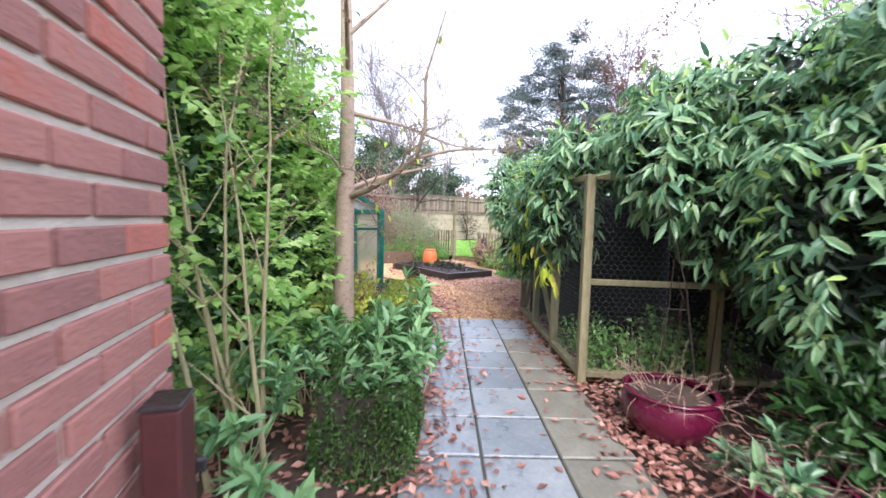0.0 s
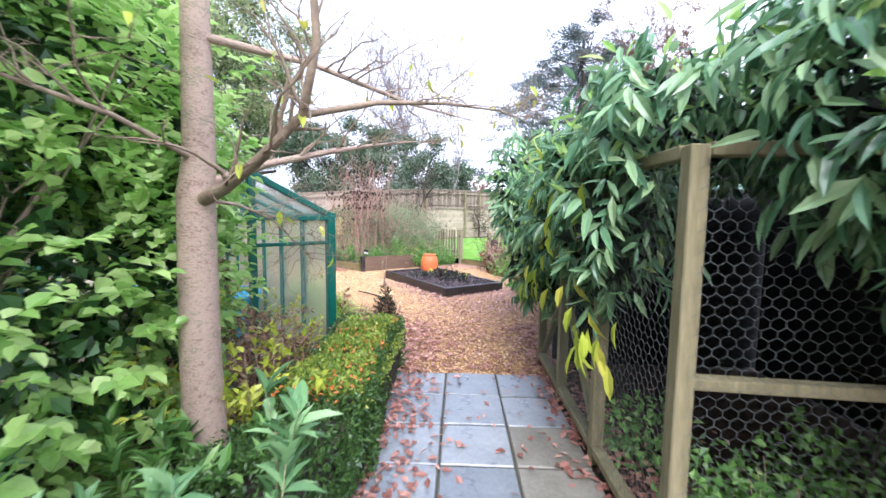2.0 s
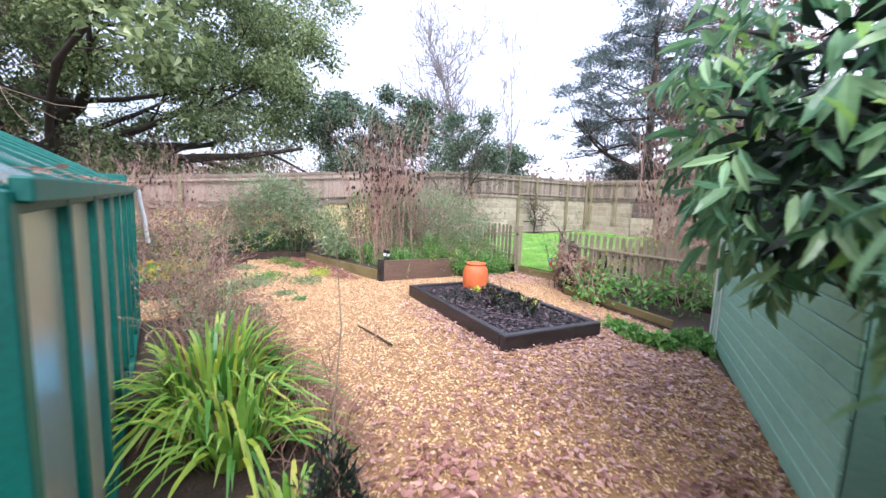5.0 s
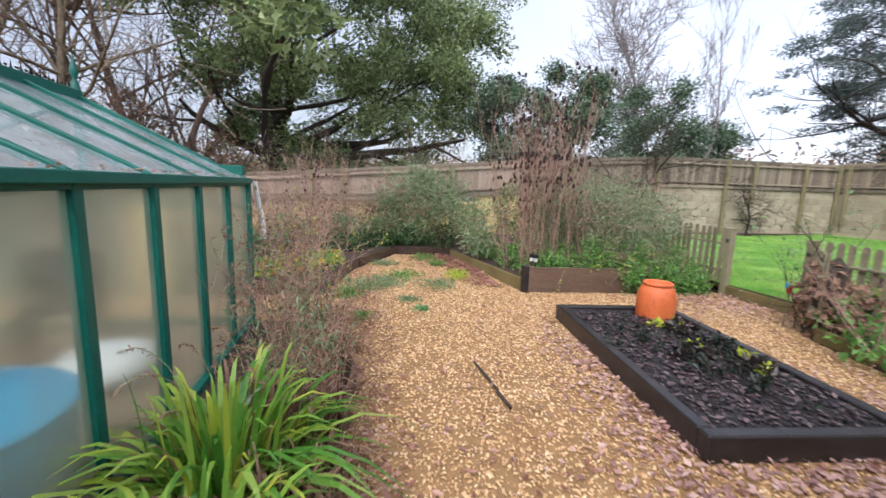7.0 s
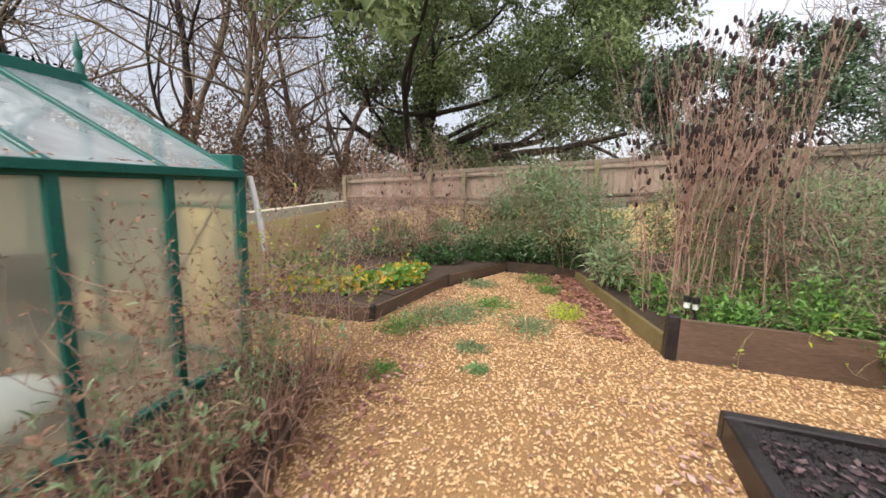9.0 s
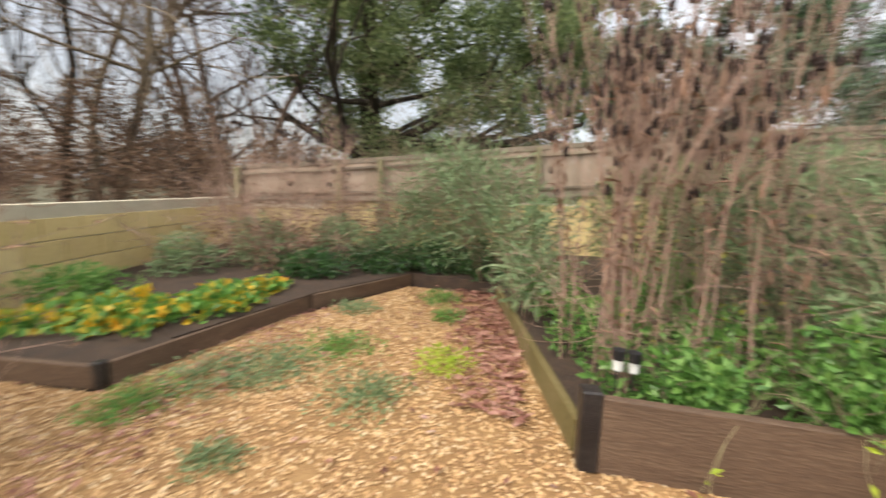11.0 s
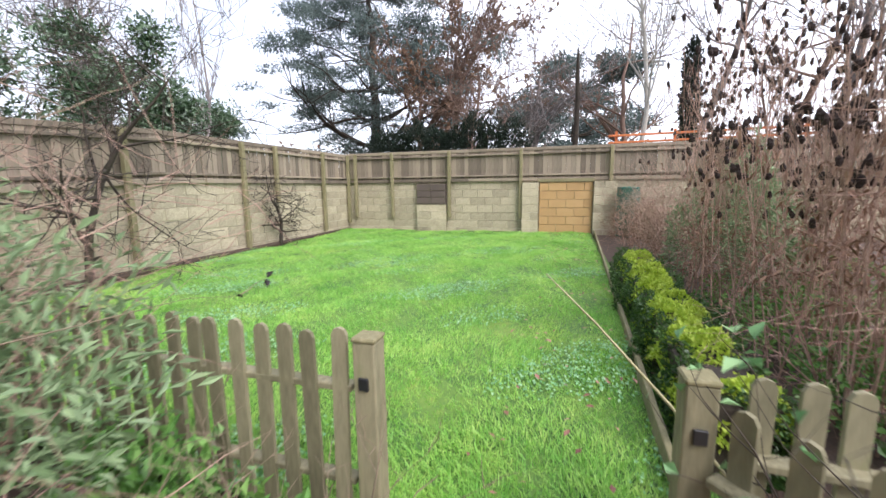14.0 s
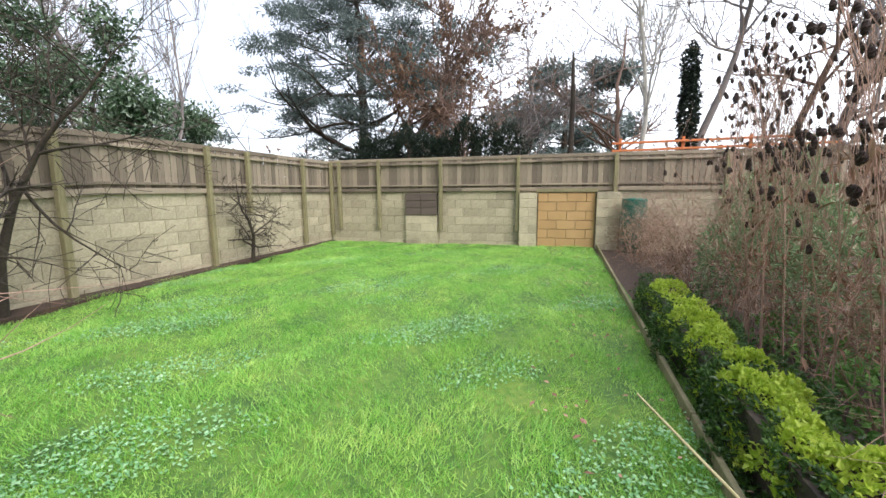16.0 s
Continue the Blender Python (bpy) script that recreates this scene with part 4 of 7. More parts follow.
for k in range(50):
    z = k * CO
    xs = 0.0 if k % 2 else -0.118
    while xs < 4.0:
        x0, x1 = max(xs, 0.0), min(xs + 0.225, 4.0)
        if x1 - x0 > 0.05 and not (x0 < 1.5 and z < 3.3):
            box_bm(x0, -0.05, z, x1, 0.0, z + CO - 0.011, 0, rest)
        xs += 0.236
tagged(part("bricks", rest, M_BRICK, house), kind="stuff")
endb = bmesh.new()
for k in range(50):
    for j in range(3):
        box_bm(-0.004, -0.6 + j * 0.2 + (0.05 if k % 2 else 0), k * CO, 0.05, -0.6 + j * 0.2 + 0.185 - (0.03 if j == 2 else 0), k * CO + CO - 0.011, 0, endb)
tagged(part("end_bricks", endb, M_BRICK, house), kind="stuff")
gp = empty("wooden_gate_post", (-1.12, 1.82, 0), "dark brown painted post with black iron hasp", "post", rz=math.degrees(math.atan2(-HD[1], -HD[0])))
gp_shaft = part("shaft", box_bm(-0.05, -0.04, 0, 0.05, 0.04, 0.91, 0.006), M_BROWNPOST, gp)
part("top", box_bm(-0.052, -0.042, 0.91, 0.052, 0.042, 0.922, 0.004), M_SLEEPER, gp_shaft)
part("hasp", box_bm(0.05, -0.06, 0.7, 0.07, -0.01, 0.74, 0.006), M_BLACK, gp_shaft, "black iron hasp")

# ---- glasshouse ----
gh = empty("greenhouse", (0, 0, 0), "green painted glasshouse with crested ridge and misted panes", "greenhouse")
GX0, GX1, GY0, GY1, GE, GR = -0.85, 1.82, 5.2, 9.42, 1.41, 2.1
GM = (GX0 + GX1) / 2
BAR, ROOFBAR = 0.058, 0.04
for x in (GX0, GX1):
    eave = part("eave_rail", beam_bm((x, GY0, GE), (x, GY1, GE), 0.06, 0.05), M_GREENPAINT, gh)
    part("gutter", beam_bm((x + (0.045 if x > 0 else -0.045), GY0, GE + 0.02), (x + (0.045 if x > 0 else -0.045), GY1, GE + 0.02), 0.05, 0.035), M_GREENPAINT, eave)
    part("base_rail", beam_bm((x, GY0, 0.04), (x, GY1, 0.04), 0.05, 0.08), M_GREENPAINT, gh)
for y in (GY0, GY1):
    part("base_rail", beam_bm((GX0, y, 0.045), (GX1, y, 0.045), 0.05, 0.08), M_GREENPAINT, gh)
    part("tie_rail", beam_bm((GX0, y, GE - 0.002), (GX1, y, GE - 0.002), 0.04, 0.05), M_GREENPAINT, gh)
    part("gable_rail", beam_bm((GX0, y, GE - 0.22), (GX1, y, GE - 0.22), 0.03, 0.04), M_GREENPAINT, gh)
    for x in (GX0, GX1):
        part("corner_post", beam_bm((x, y, 0), (x, y, GE + 0.02), 0.072, 0.072), M_GREENPAINT, gh)
        part("verge", beam_bm((x, y, GE + 0.02), (GM, y, GR), 0.05, 0.06), M_GREENPAINT, gh)
ridge = part("ridge", beam_bm((GM, GY0 - 0.03, GR + 0.01), (GM, GY1 + 0.03, GR + 0.01), 0.09, 0.07), M_GREENPAINT, gh)
nb = 7
for i in range(nb + 1):
    y = GY0 + (GY1 - GY0) * i / nb
    for x in (GX0, GX1):
        if 0 < i < nb:
            part("glazing_bar", beam_bm((x, y, 0.08), (x, y, GE), BAR, BAR), M_GREENPAINT, gh)
        if 0 < i < nb:
            part("roof_bar", beam_bm((x, y, GE + 0.03), (GM, y, GR), ROOFBAR, ROOFBAR), M_GREENPAINT, gh)
        if i < nb:
            y1 = GY0 + (GY1 - GY0) * (i + 1) / nb
            p = part("pane", box_bm(x - 0.002, y + 0.012, 0.08, x + 0.002, y1 - 0.012, GE - 0.02, 0), M_GLASS, gh)
            p.visible_shadow = False
            bmr = bmesh.new()
            o = 0.012
            vv = [bmr.verts.new(c) for c in ((x, y + o, GE + 0.035), (x, y1 - o, GE + 0.035), (GM, y1 - o, GR - 0.01), (GM, y + o, GR - 0.01))]
            bmr.faces.new(vv)
            bmesh.ops.solidify(bmr, geom=bmr.faces[:], thickness=0.004)
            p = part("roof_pane", bmr, M_ROOFGLASS, gh)
            p.visible_shadow = False
for y in (GY0, GY1):
    ng = 4
    for i in range(ng):
        x, x1 = GX0 + (GX1 - GX0) * i / ng, GX0 + (GX1 - GX0) * (i + 1) / ng
        if i:
            zt = GE + (GR - GE) * (1 - abs(x - GM) / (GX1 - GM))
            part("glazing_bar", beam_bm((x, y, 0.08), (x, y, zt), BAR, BAR), M_GREENPAINT, gh)
        bmp = bmesh.new()
        z0, z1 = (GE + (GR - GE) * (1 - abs(q - GM) / (GX1 - GM)) for q in (x, x1))
        vv = [bmp.verts.new(c) for c in ((x + 0.012, y, 0.08), (x1 - 0.012, y, 0.08), (x1 - 0.012, y, z1), (x + 0.012, y, z0))]
        bmp.faces.new(vv)
        bmesh.ops.solidify(bmp, geom=bmp.faces[:], thickness=0.004)
        p = part("gable_pane", bmp, M_GABLEGLASS, gh)
        p.visible_shadow = False
crest = bmesh.new()
for i in range(int((GY1 - GY0) / 0.09)):
    y = GY0 + 0.05 + i * 0.09
    v = [crest.verts.new(c) for c in ((GM, y - 0.03, GR + 0.045), (GM, y - 0.008, GR + 0.08), (GM, y, GR + 0.13), (GM, y + 0.008, GR + 0.08), (GM, y + 0.03, GR + 0.045))]
    crest.faces.new(v)
    v = [crest.verts.new(c) for c in ((GM, y + 0.03, GR + 0.07), (GM, y + 0.06, GR + 0.07), (GM, y + 0.06, GR + 0.085), (GM, y + 0.03, GR + 0.085))]
    crest.faces.new(v)
bmesh.ops.solidify(crest, geom=crest.faces[:], thickness=0.01)
part("cresting", crest, M_GREENPAINT, ridge, "spiked cast ridge cresting")
for y in (GY0, GY1):
    fv, ff = lathe([(0.001, 0.34), (0.012, 0.26), (0.03, 0.2), (0.03, 0.16), (0.014, 0.12), (0.03, 0.08), (0.035, 0.0)], 12)
    ob = mesh_ob("finial", fv, ff, M_GREENPAINT, ridge, True)
    ob.location = (GM, y, GR + 0.03)
tubes("downpipe", [np.array([(1.89, 9.46, 1.42, 0.022), (1.9, 9.48, 1.3, 0.022), (1.93, 9.5, 1.1, 0.022), (1.95, 9.52, 0.86, 0.022)])], M_WHITE, gh, 10, "white plastic downpipe")
part("ridge_board", beam_bm((GM, GY0, GR - 0.05), (GM, GY1, GR - 0.05), 0.14, 0.05), M_GREENPAINT, gh)
part("eave_box", box_bm(GX1 - 0.3, GY1 - 0.02, GE + 0.05, GX1 - 0.02, GY1 + 0.1, GE + 0.16, 0.006), M_GREENPAINT, gh)
for (y0, z0, y1, z1) in ((8.3, 0.1, 9.3, 1.3),):
    part("cross_brace", beam_bm((1.79, y0, z0), (1.79, y1, z1), 0.02, 0.012), M_BENCH, gh)
gh_floor = flat_patch("greenhouse_floor", [(GX0 + 0.03, GY0 + 0.03), (GX1 - 0.03, GY0 + 0.03), (GX1 - 0.03, GY1 - 0.03), (GX0 + 0.03, GY1 - 0.03)], 0.015, M_CONCRETE, label="brown concrete floor of glasshouse", category="floor")
litter("gutter_debris", [(GX1 + 0.02, GY0), (GX1 + 0.07, GY0), (GX1 + 0.07, GY1), (GX1 + 0.02, GY1)], 160, 0.03, GE + 0.046, L_PINKGRASS, "pale dead leaf scraps lying along eave gutter", 19)
bench = empty("potting_bench", (0.35, 5.9, 0.015), "grey slatted potting bench inside glasshouse", "bench")
for j in range(5):
    part("slat", box_bm(-0.55, -0.4 + j * 0.17, 0.6, 0.55, -0.25 + j * 0.17, 0.63, 0.004), M_BENCH, bench)
for sx in (-0.5, 0.5):
    for sy in (-0.35, 0.38):
        part("leg", box_bm(sx - 0.025, sy - 0.025, 0, sx + 0.025, sy + 0.025, 0.6, 0.004), M_BENCH, bench)
shelf = empty("staging_shelf", (-0.5, 7.4, 0.015), "green painted slatted staging shelf along glasshouse wall", "shelf")
for j in range(3):
    part("slat", box_bm(-0.26 + j * 0.18, -1.5, 0.74, -0.11 + j * 0.18, 1.5, 0.765, 0.003), M_GREENPAINT, shelf)
for sy in (-1.45, 0.0, 1.45):
    part("bearer", box_bm(-0.26, sy - 0.02, 0.7, 0.27, sy + 0.02, 0.739, 0.003), M_GREENPAINT, shelf)
    for sx in (-0.24, 0.24):
        part("leg", box_bm(sx - 0.02, sy - 0.02, 0, sx + 0.02, sy + 0.02, 0.699, 0.003), M_GREENPAINT, shelf)
tv, tf = lathe([(0.0, 0.0), (0.38, 0.0), (0.41, 0.04), (0.45, 0.58), (0.465, 0.6), (0.46, 0.62), (0.43, 0.635), (0.3, 0.665), (0.15, 0.68), (0.0, 0.685)], 40)
tub = mesh_ob("water_tub", tv, tf, M_BLUE, None, True)
tub.location = (1.27, 6.98, 0.015)
tub.scale = (1, 1, 0.78)
tagged(tub, "round bright blue plastic tub with domed cover", "tub")
sheet_bm = bmesh.new()
bmesh.ops.create_grid(sheet_bm, x_segments=24, y_segments=24, size=0.45, matrix=Matrix.Translation((0, 0, 0)))
for q in sheet_bm.verts:
    q.co.z = 0.10 + 0.05 * noise.noise(q.co * 4) + 0.03 * noise.noise(q.co * 11) - 0.18 * max(0, abs(q.co.x) - 0.3)
tarp = part("plastic_sheet", sheet_bm, M_BLUE, None, smooth=True)
tarp.matrix_basis = pose(0.75, 5.75, 0.6, 6, 24, 20)
tagged(tarp, "crumpled blue plastic sheet draped over bench", "sheet")
sack_bm = bmesh.new()
bmesh.ops.create_uvsphere(sack_bm, u_segments=20, v_segments=12, radius=0.28)
for q in sack_bm.verts:
    q.co.z *= 0.45
    q.co += q.normal * 0.08 * noise.noise(q.co * 5)
sack = part("sack", sack_bm, M_CLOTH, None, smooth=True)
sack.location = (1.2, 8.25, 0.14)
tagged(sack, "pale blue and white plastic sack on floor", "sack")
chair = empty("garden_chair", (0.7, 8.7, 0.015), "dark green plastic garden chair in glasshouse", "chair", rz=30)
part("seat", box_bm(-0.24, -0.24, 0.42, 0.24, 0.24, 0.45, 0.015), M_BLACK, chair)
part("backrest", box_bm(-0.24, 0.2, 0.46, 0.24, 0.24, 0.85, 0.02), M_BLACK, chair)
for sx in (-0.21, 0.21):
    for sy in (-0.21, 0.21):
        part("leg", box_bm(sx - 0.02, sy - 0.02, 0, sx + 0.02, sy + 0.02, 0.42, 0.005), M_BLACK, chair)

# ---- shed ----
shed = empty("shed", (6.95, 5.93, 0), "green painted shiplap timber shed with felt roof", "shed", rz=math.degrees(math.atan2(-0.49, -0.87)))
# x runs from the far corner back along the wall, y away from the gravel
SL, SD, SE, SRZ = 3.0, 1.9, 1.85, 2.35
for k in range(16):
    z = 0.05 + k * 0.1125
    part("board", box_bm(0.0, -0.018 - 0.0, z, SL, 0.0, z + 0.108, 0.006), M_SHED, shed)
part("wall_panel", box_bm(0.0, 0.004, 0.0, SL, 0.03, SE, 0), M_SHED, shed)
part("wall_panel", box_bm(0.0, 0.03, 0.0, 0.03, SD, SE + 0.3, 0), M_SHED, shed)
part("wall_panel", box_bm(SL - 0.03, 0.03, 0.0, SL, SD, SE + 0.3, 0), M_SHED, shed)
part("wall_panel", box_bm(0.0, SD - 0.03, 0.0, SL, SD, SE + 0.4, 0), M_SHED, shed)
part("corner_board", box_bm(-0.02, -0.03, 0.0, 0.07, -0.019, SE, 0.004), M_SHEDTRIM, shed)
part("corner_board", box_bm(0.3, -0.03, 0.0, 0.38, -0.019, SE, 0.004), M_SHEDTRIM, shed)
part("corner_board", box_bm(0.14, -0.026, 0.0, 0.22, -0.019, SE, 0.004), M_SHEDTRIM, shed)
roof_bm = box_bm(-0.13, -0.18, 0, SL + 0.12, SD + 0.15, 0.03, 0.004)
bmesh.ops.transform(roof_bm, matrix=pose(0, 0, SE + 0.04, 14, 0, 0), verts=roof_bm.verts[:])
part("roof", roof_bm, M_FELT, shed)
part("fascia", box_bm(-0.12, -0.17, SE - 0.07, SL + 0.1, -0.15, SE + 0.03, 0.004), M_FELT, shed)

# ---- hedges and plants: builders ----


def stem_leaves(paths, per, L, W, seed, spread=1.0, lift=0.3, long=True, tip=0.0):
    """Leaves set round stems; tip: the part of the stem, from its end, that bears them (0: all)."""
    r = np.random.RandomState(seed)
    P, D, N = [], [], []
    for p in paths:
        p = np.asarray(p)
        m = len(p) - 1
        t = r.uniform(1 - tip if tip else 0.15, 1.0, per) * m
        i = np.minimum(t.astype(int), m - 1)
        w = (t - i)[:, None]
        q = p[i, :3] * (1 - w) + p[i + 1, :3] * w
        d = unit(p[i + 1, :3] - p[i, :3])
        s = r.normal(size=(per, 3))
        P.append(q)
        D.append(unit(s) * spread + d * 0.5 + np.array((0, 0, lift)))
        N.append(d + np.array((0, 0, 0.8)) + r.normal(size=(per, 3)) * 0.3)
    P, D, N = map(np.concatenate, (P, D, N))
    s = r.uniform(0.6, 1.25, len(P))
    return leaves(P, D, N, L * s, W * s, long)


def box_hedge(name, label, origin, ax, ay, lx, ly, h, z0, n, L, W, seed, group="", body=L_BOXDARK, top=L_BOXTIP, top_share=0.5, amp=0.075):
    """A clipped hedge: a solid box core in dark bark colour, leaves over sides and top, brighter tips above."""
    r = np.random.RandomState(seed)
    o, ax, ay = np.array((*origin, z0)), np.array((*ax, 0.0)), np.array((*ay, 0.0))
    root = empty(name, (o[0], o[1], z0), label, "hedge", group)
    az = np.array((0, 0, 1.0))

    def place(k, which):
        a, b, c = r.uniform(0, lx, k), r.uniform(0, ly, k), r.uniform(0, h, k)
        d = np.zeros((k, 3))
        side = r.choice(4, size=k, p=np.array([ly, ly, lx, lx]) / (2 * lx + 2 * ly)) if which == "side" else np.full(k, 4)
        a = np.where(side == 0, 0, np.where(side == 1, lx, a))
        b = np.where(side == 2, 0, np.where(side == 3, ly, b))
        c = np.where(side == 4, h, c)
        for q, v in ((0, -ax), (1, ax), (2, -ay), (3, ay), (4, az)):
            d[side == q] = v
        P = a[:, None] * ax + b[:, None] * ay + c[:, None] * az
        W2 = P + o
        P = P + d * (amp * lumps(W2, seed, 5.5) - 0.05 * r.uniform(size=k))[:, None]
        edge = np.minimum(np.minimum(a, lx - a), np.minimum(b, ly - b))
        P[:, 2] -= np.where(side == 4, np.clip(0.16 - edge, 0, 0.16) ** 2 * (60 * amp), 0) - np.where(side == 4, 0.02 * r.uniform(size=k), 0)
        return P, d

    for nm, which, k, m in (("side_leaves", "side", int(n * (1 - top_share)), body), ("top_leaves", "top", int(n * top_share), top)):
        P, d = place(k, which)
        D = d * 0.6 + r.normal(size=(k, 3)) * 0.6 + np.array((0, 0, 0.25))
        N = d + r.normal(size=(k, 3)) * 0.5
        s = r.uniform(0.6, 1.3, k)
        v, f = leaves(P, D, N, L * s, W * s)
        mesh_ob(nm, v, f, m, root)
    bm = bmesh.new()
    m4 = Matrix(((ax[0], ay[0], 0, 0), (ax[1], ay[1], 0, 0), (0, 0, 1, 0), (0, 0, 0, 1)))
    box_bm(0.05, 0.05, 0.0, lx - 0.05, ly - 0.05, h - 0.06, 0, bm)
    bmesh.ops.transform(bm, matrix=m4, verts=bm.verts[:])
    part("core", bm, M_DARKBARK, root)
    return root


def bare_tree(name, label, x, y, h, r0, seed, material, kids=(9, 5, 4), z=0.0, lean=(0, 0), sides=4, lift=0.25, spread=0.75, start=0.3, shrink=0.5, bend=0.12, group="", fine=0.004):
    r = np.random.RandomState(seed)
    root = empty(name, (x, y, z), label, "tree", group)
    paths = grow(r, [], (0, 0, 0), (lean[0], lean[1], 1), h, r0, 0, kids, bend=bend, lift=lift, spread=spread, shrink=shrink, start=start, steps=9)
    for p in paths:
        p[:, 3] = np.maximum(p[:, 3], fine)
    tubes("trunk", paths[:1], material, root, 9)
    tubes("branchwork", paths[1:], material, root, sides if fine < 0.006 else 3)
    return root, paths


def twig_shrub(name, label, x, y, z, n, length, radius, seed, bark, category="shrub", spread=0.6, kids=(4, 3), leaf=None, per=0, L=0.05, W=0.02, long=False, base=0.15, lift=0.3, bend=0.15, group=""):
    """Stems fanning from one base, with or without leaves."""
    r = np.random.RandomState(seed)
    root = empty(name, (x, y, z), label, category, group)
    paths = []
    for _ in range(n):
        a = r.uniform(0, 6.28)
        s = spread * math.sqrt(r.uniform())
        grow(r, paths, (base * math.cos(a) * r.uniform(), base * math.sin(a) * r.uniform(), 0), (s * math.cos(a), s * math.sin(a), 1), length * r.uniform(0.65, 1.15), radius, 0, kids, bend=bend, lift=lift, spread=0.7, shrink=0.45, thin=0.5, start=0.25, steps=6)
    tubes("stalk_growth", paths, bark, root, 4)
    if leaf is not None:
        v, f = stem_leaves(paths, per, L, W, seed + 1, long=long)
        mesh_ob("foliage", v, f, leaf, root)
    return root


# ---- shrubs to one side of the paved path ----
rs = np.random.RandomState(100)


def b3(u, v, z, r, rz):
    q = uv(u, v)
    return (q[0], q[1], z, r, r, rz)


big = empty("shrub", (*uv(-2.8, -1.9), 0), "tall bright green leafy shrub behind bare tree trunk", "shrub")
BIG = [b3(-2.0, -1.55, 1.0, 0.62, 1.1), b3(-2.1, -1.75, 2.2, 0.75, 0.9), b3(-1.35, -1.4, 1.0, 0.45, 1.0), b3(-1.3, -1.45, 2.0, 0.48, 0.7), b3(-2.8, -1.75, 1.3, 0.75, 1.5), b3(-2.8, -2.0, 2.8, 0.9, 1.0), b3(-0.85, -1.5, 1.15, 0.4, 0.85), b3(-0.9, -1.6, 2.0, 0.4, 0.6)]
o = np.array((*uv(-2.8, -1.9), 0))
BIG = [tuple(np.array(b[:3]) - o) + b[3:] for b in BIG]
sprays("foliage", BIG, 4300, 6, 0.16, 0.085, 0.056, L_PRIVET, big, 101, shell=0.35, lump=0.4, k=5.0)
sprays("shoot_growth", BIG, 750, 6, 0.2, 0.075, 0.05, L_PRIVET, big, 105, shell=-0.14, lump=0.5, k=5.0, tilt=0.35)
# dark inner leaves paint the shade seen between the sprays
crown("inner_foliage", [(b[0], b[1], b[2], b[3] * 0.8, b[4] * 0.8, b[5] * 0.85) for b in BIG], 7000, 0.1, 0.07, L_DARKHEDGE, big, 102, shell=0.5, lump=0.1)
paths = []
for k in range(14):
    a = rs.uniform(0, 6.28)
    grow(rs, paths, (0.5 * math.cos(a), 0.5 * math.sin(a), 0), (0.15 * math.cos(a), 0.15 * math.sin(a), 1), 2.4, 0.02, 0, (4, 2), shrink=0.22)
tubes("stalk_growth", paths, M_TWIG, big, 4)

dark = empty("holly_bush", (*uv(-3.9, -2.0), 0), "dark green holly bush beside brick wall", "shrub")
o = np.array((*uv(-3.9, -2.0), 0))
DK = [b3(-3.5, -1.9, 1.2, 0.75, 1.3), b3(-3.7, -2.3, 2.6, 1.0, 1.1), b3(-4.2, -2.6, 1.6, 0.8, 1.6), b3(-2.6, -2.9, 2.6, 1.0, 1.2)]
DK = [tuple(np.array(b[:3]) - o) + b[3:] for b in DK]
crown("foliage", DK, 15000, 0.065, 0.045, L_DARKHEDGE, dark, 103, shell=0.3, lump=0.2)
crown("sprig_growth", DK, 5000, 0.075, 0.045, L_PRIVET, dark, 104, shell=0.15, lump=0.3)

tree = empty("garden_tree", (0.558, 3.942, 0), "smooth-barked bare young tree beside the path", "tree")
main = np.array([(0.03, -0.03, -0.05, 0.125), (0.0, 0.0, 0.15, 0.1), (-0.01, 0.0, 0.8, 0.088), (0.0, 0.0, 1.55, 0.08), (0.02, 0.01, 1.7, 0.07), (0.03, 0.02, 2.4, 0.06), (0.02, 0.05, 3.4, 0.045), (0.0, 0.1, 4.6, 0.02)])
tubes("trunk", [main], M_BARK, tree, 16)
LIMB_ROWS = [
    [(0.0, 0.0, 1.5, 0.042), (0.07, -0.25, 1.57, 0.03), (0.14, -0.5, 1.68, 0.025), (0.21, -0.72, 1.81, 0.021), (0.24, -0.78, 2.05, 0.018), (0.2, -0.82, 2.4, 0.012), (0.32, -0.9, 2.9, 0.006)],
    [(0.21, -0.72, 1.81, 0.017), (0.5, -0.75, 1.9, 0.013), (0.9, -0.7, 1.98, 0.01), (1.4, -0.6, 2.05, 0.007), (1.9, -0.4, 2.1, 0.003)],
    [(0.02, 0.0, 1.58, 0.03), (0.3, -0.05, 1.7, 0.022), (0.58, -0.12, 1.78, 0.017), (0.9, -0.05, 1.86, 0.012), (1.3, 0.1, 1.95, 0.006), (1.6, 0.15, 1.98, 0.003)],
    [(0.02, 0.0, 2.25, 0.03), (0.5, -0.15, 2.2, 0.02), (1.1, -0.2, 2.1, 0.013), (1.8, 0.0, 2.15, 0.006), (2.3, 0.1, 2.2, 0.003)],
    [(0.0, 0.0, 1.52, 0.016), (0.2, 0.12, 1.5, 0.011), (0.42, 0.25, 1.42, 0.007), (0.6, 0.4, 1.28, 0.004), (0.75, 0.5, 1.15, 0.002)],
    [(0.0, 0.0, 1.7, 0.02), (-0.3, -0.3, 1.8, 0.013), (-0.7, -0.4, 1.9, 0.008), (-1.1, -0.5, 2.05, 0.004)],
    [(0.02, 0.0, 2.6, 0.03), (-0.3, -0.5, 3.1, 0.018), (-0.5, -1.0, 3.6, 0.008)],
    [(0.02, 0.0, 2.9, 0.03), (0.6, 0.2, 3.5, 0.018), (1.2, 0.3, 3.9, 0.008)],
]
limbs = [np.array(l) for l in LIMB_ROWS]
twigs = []
rt = np.random.RandomState(110)
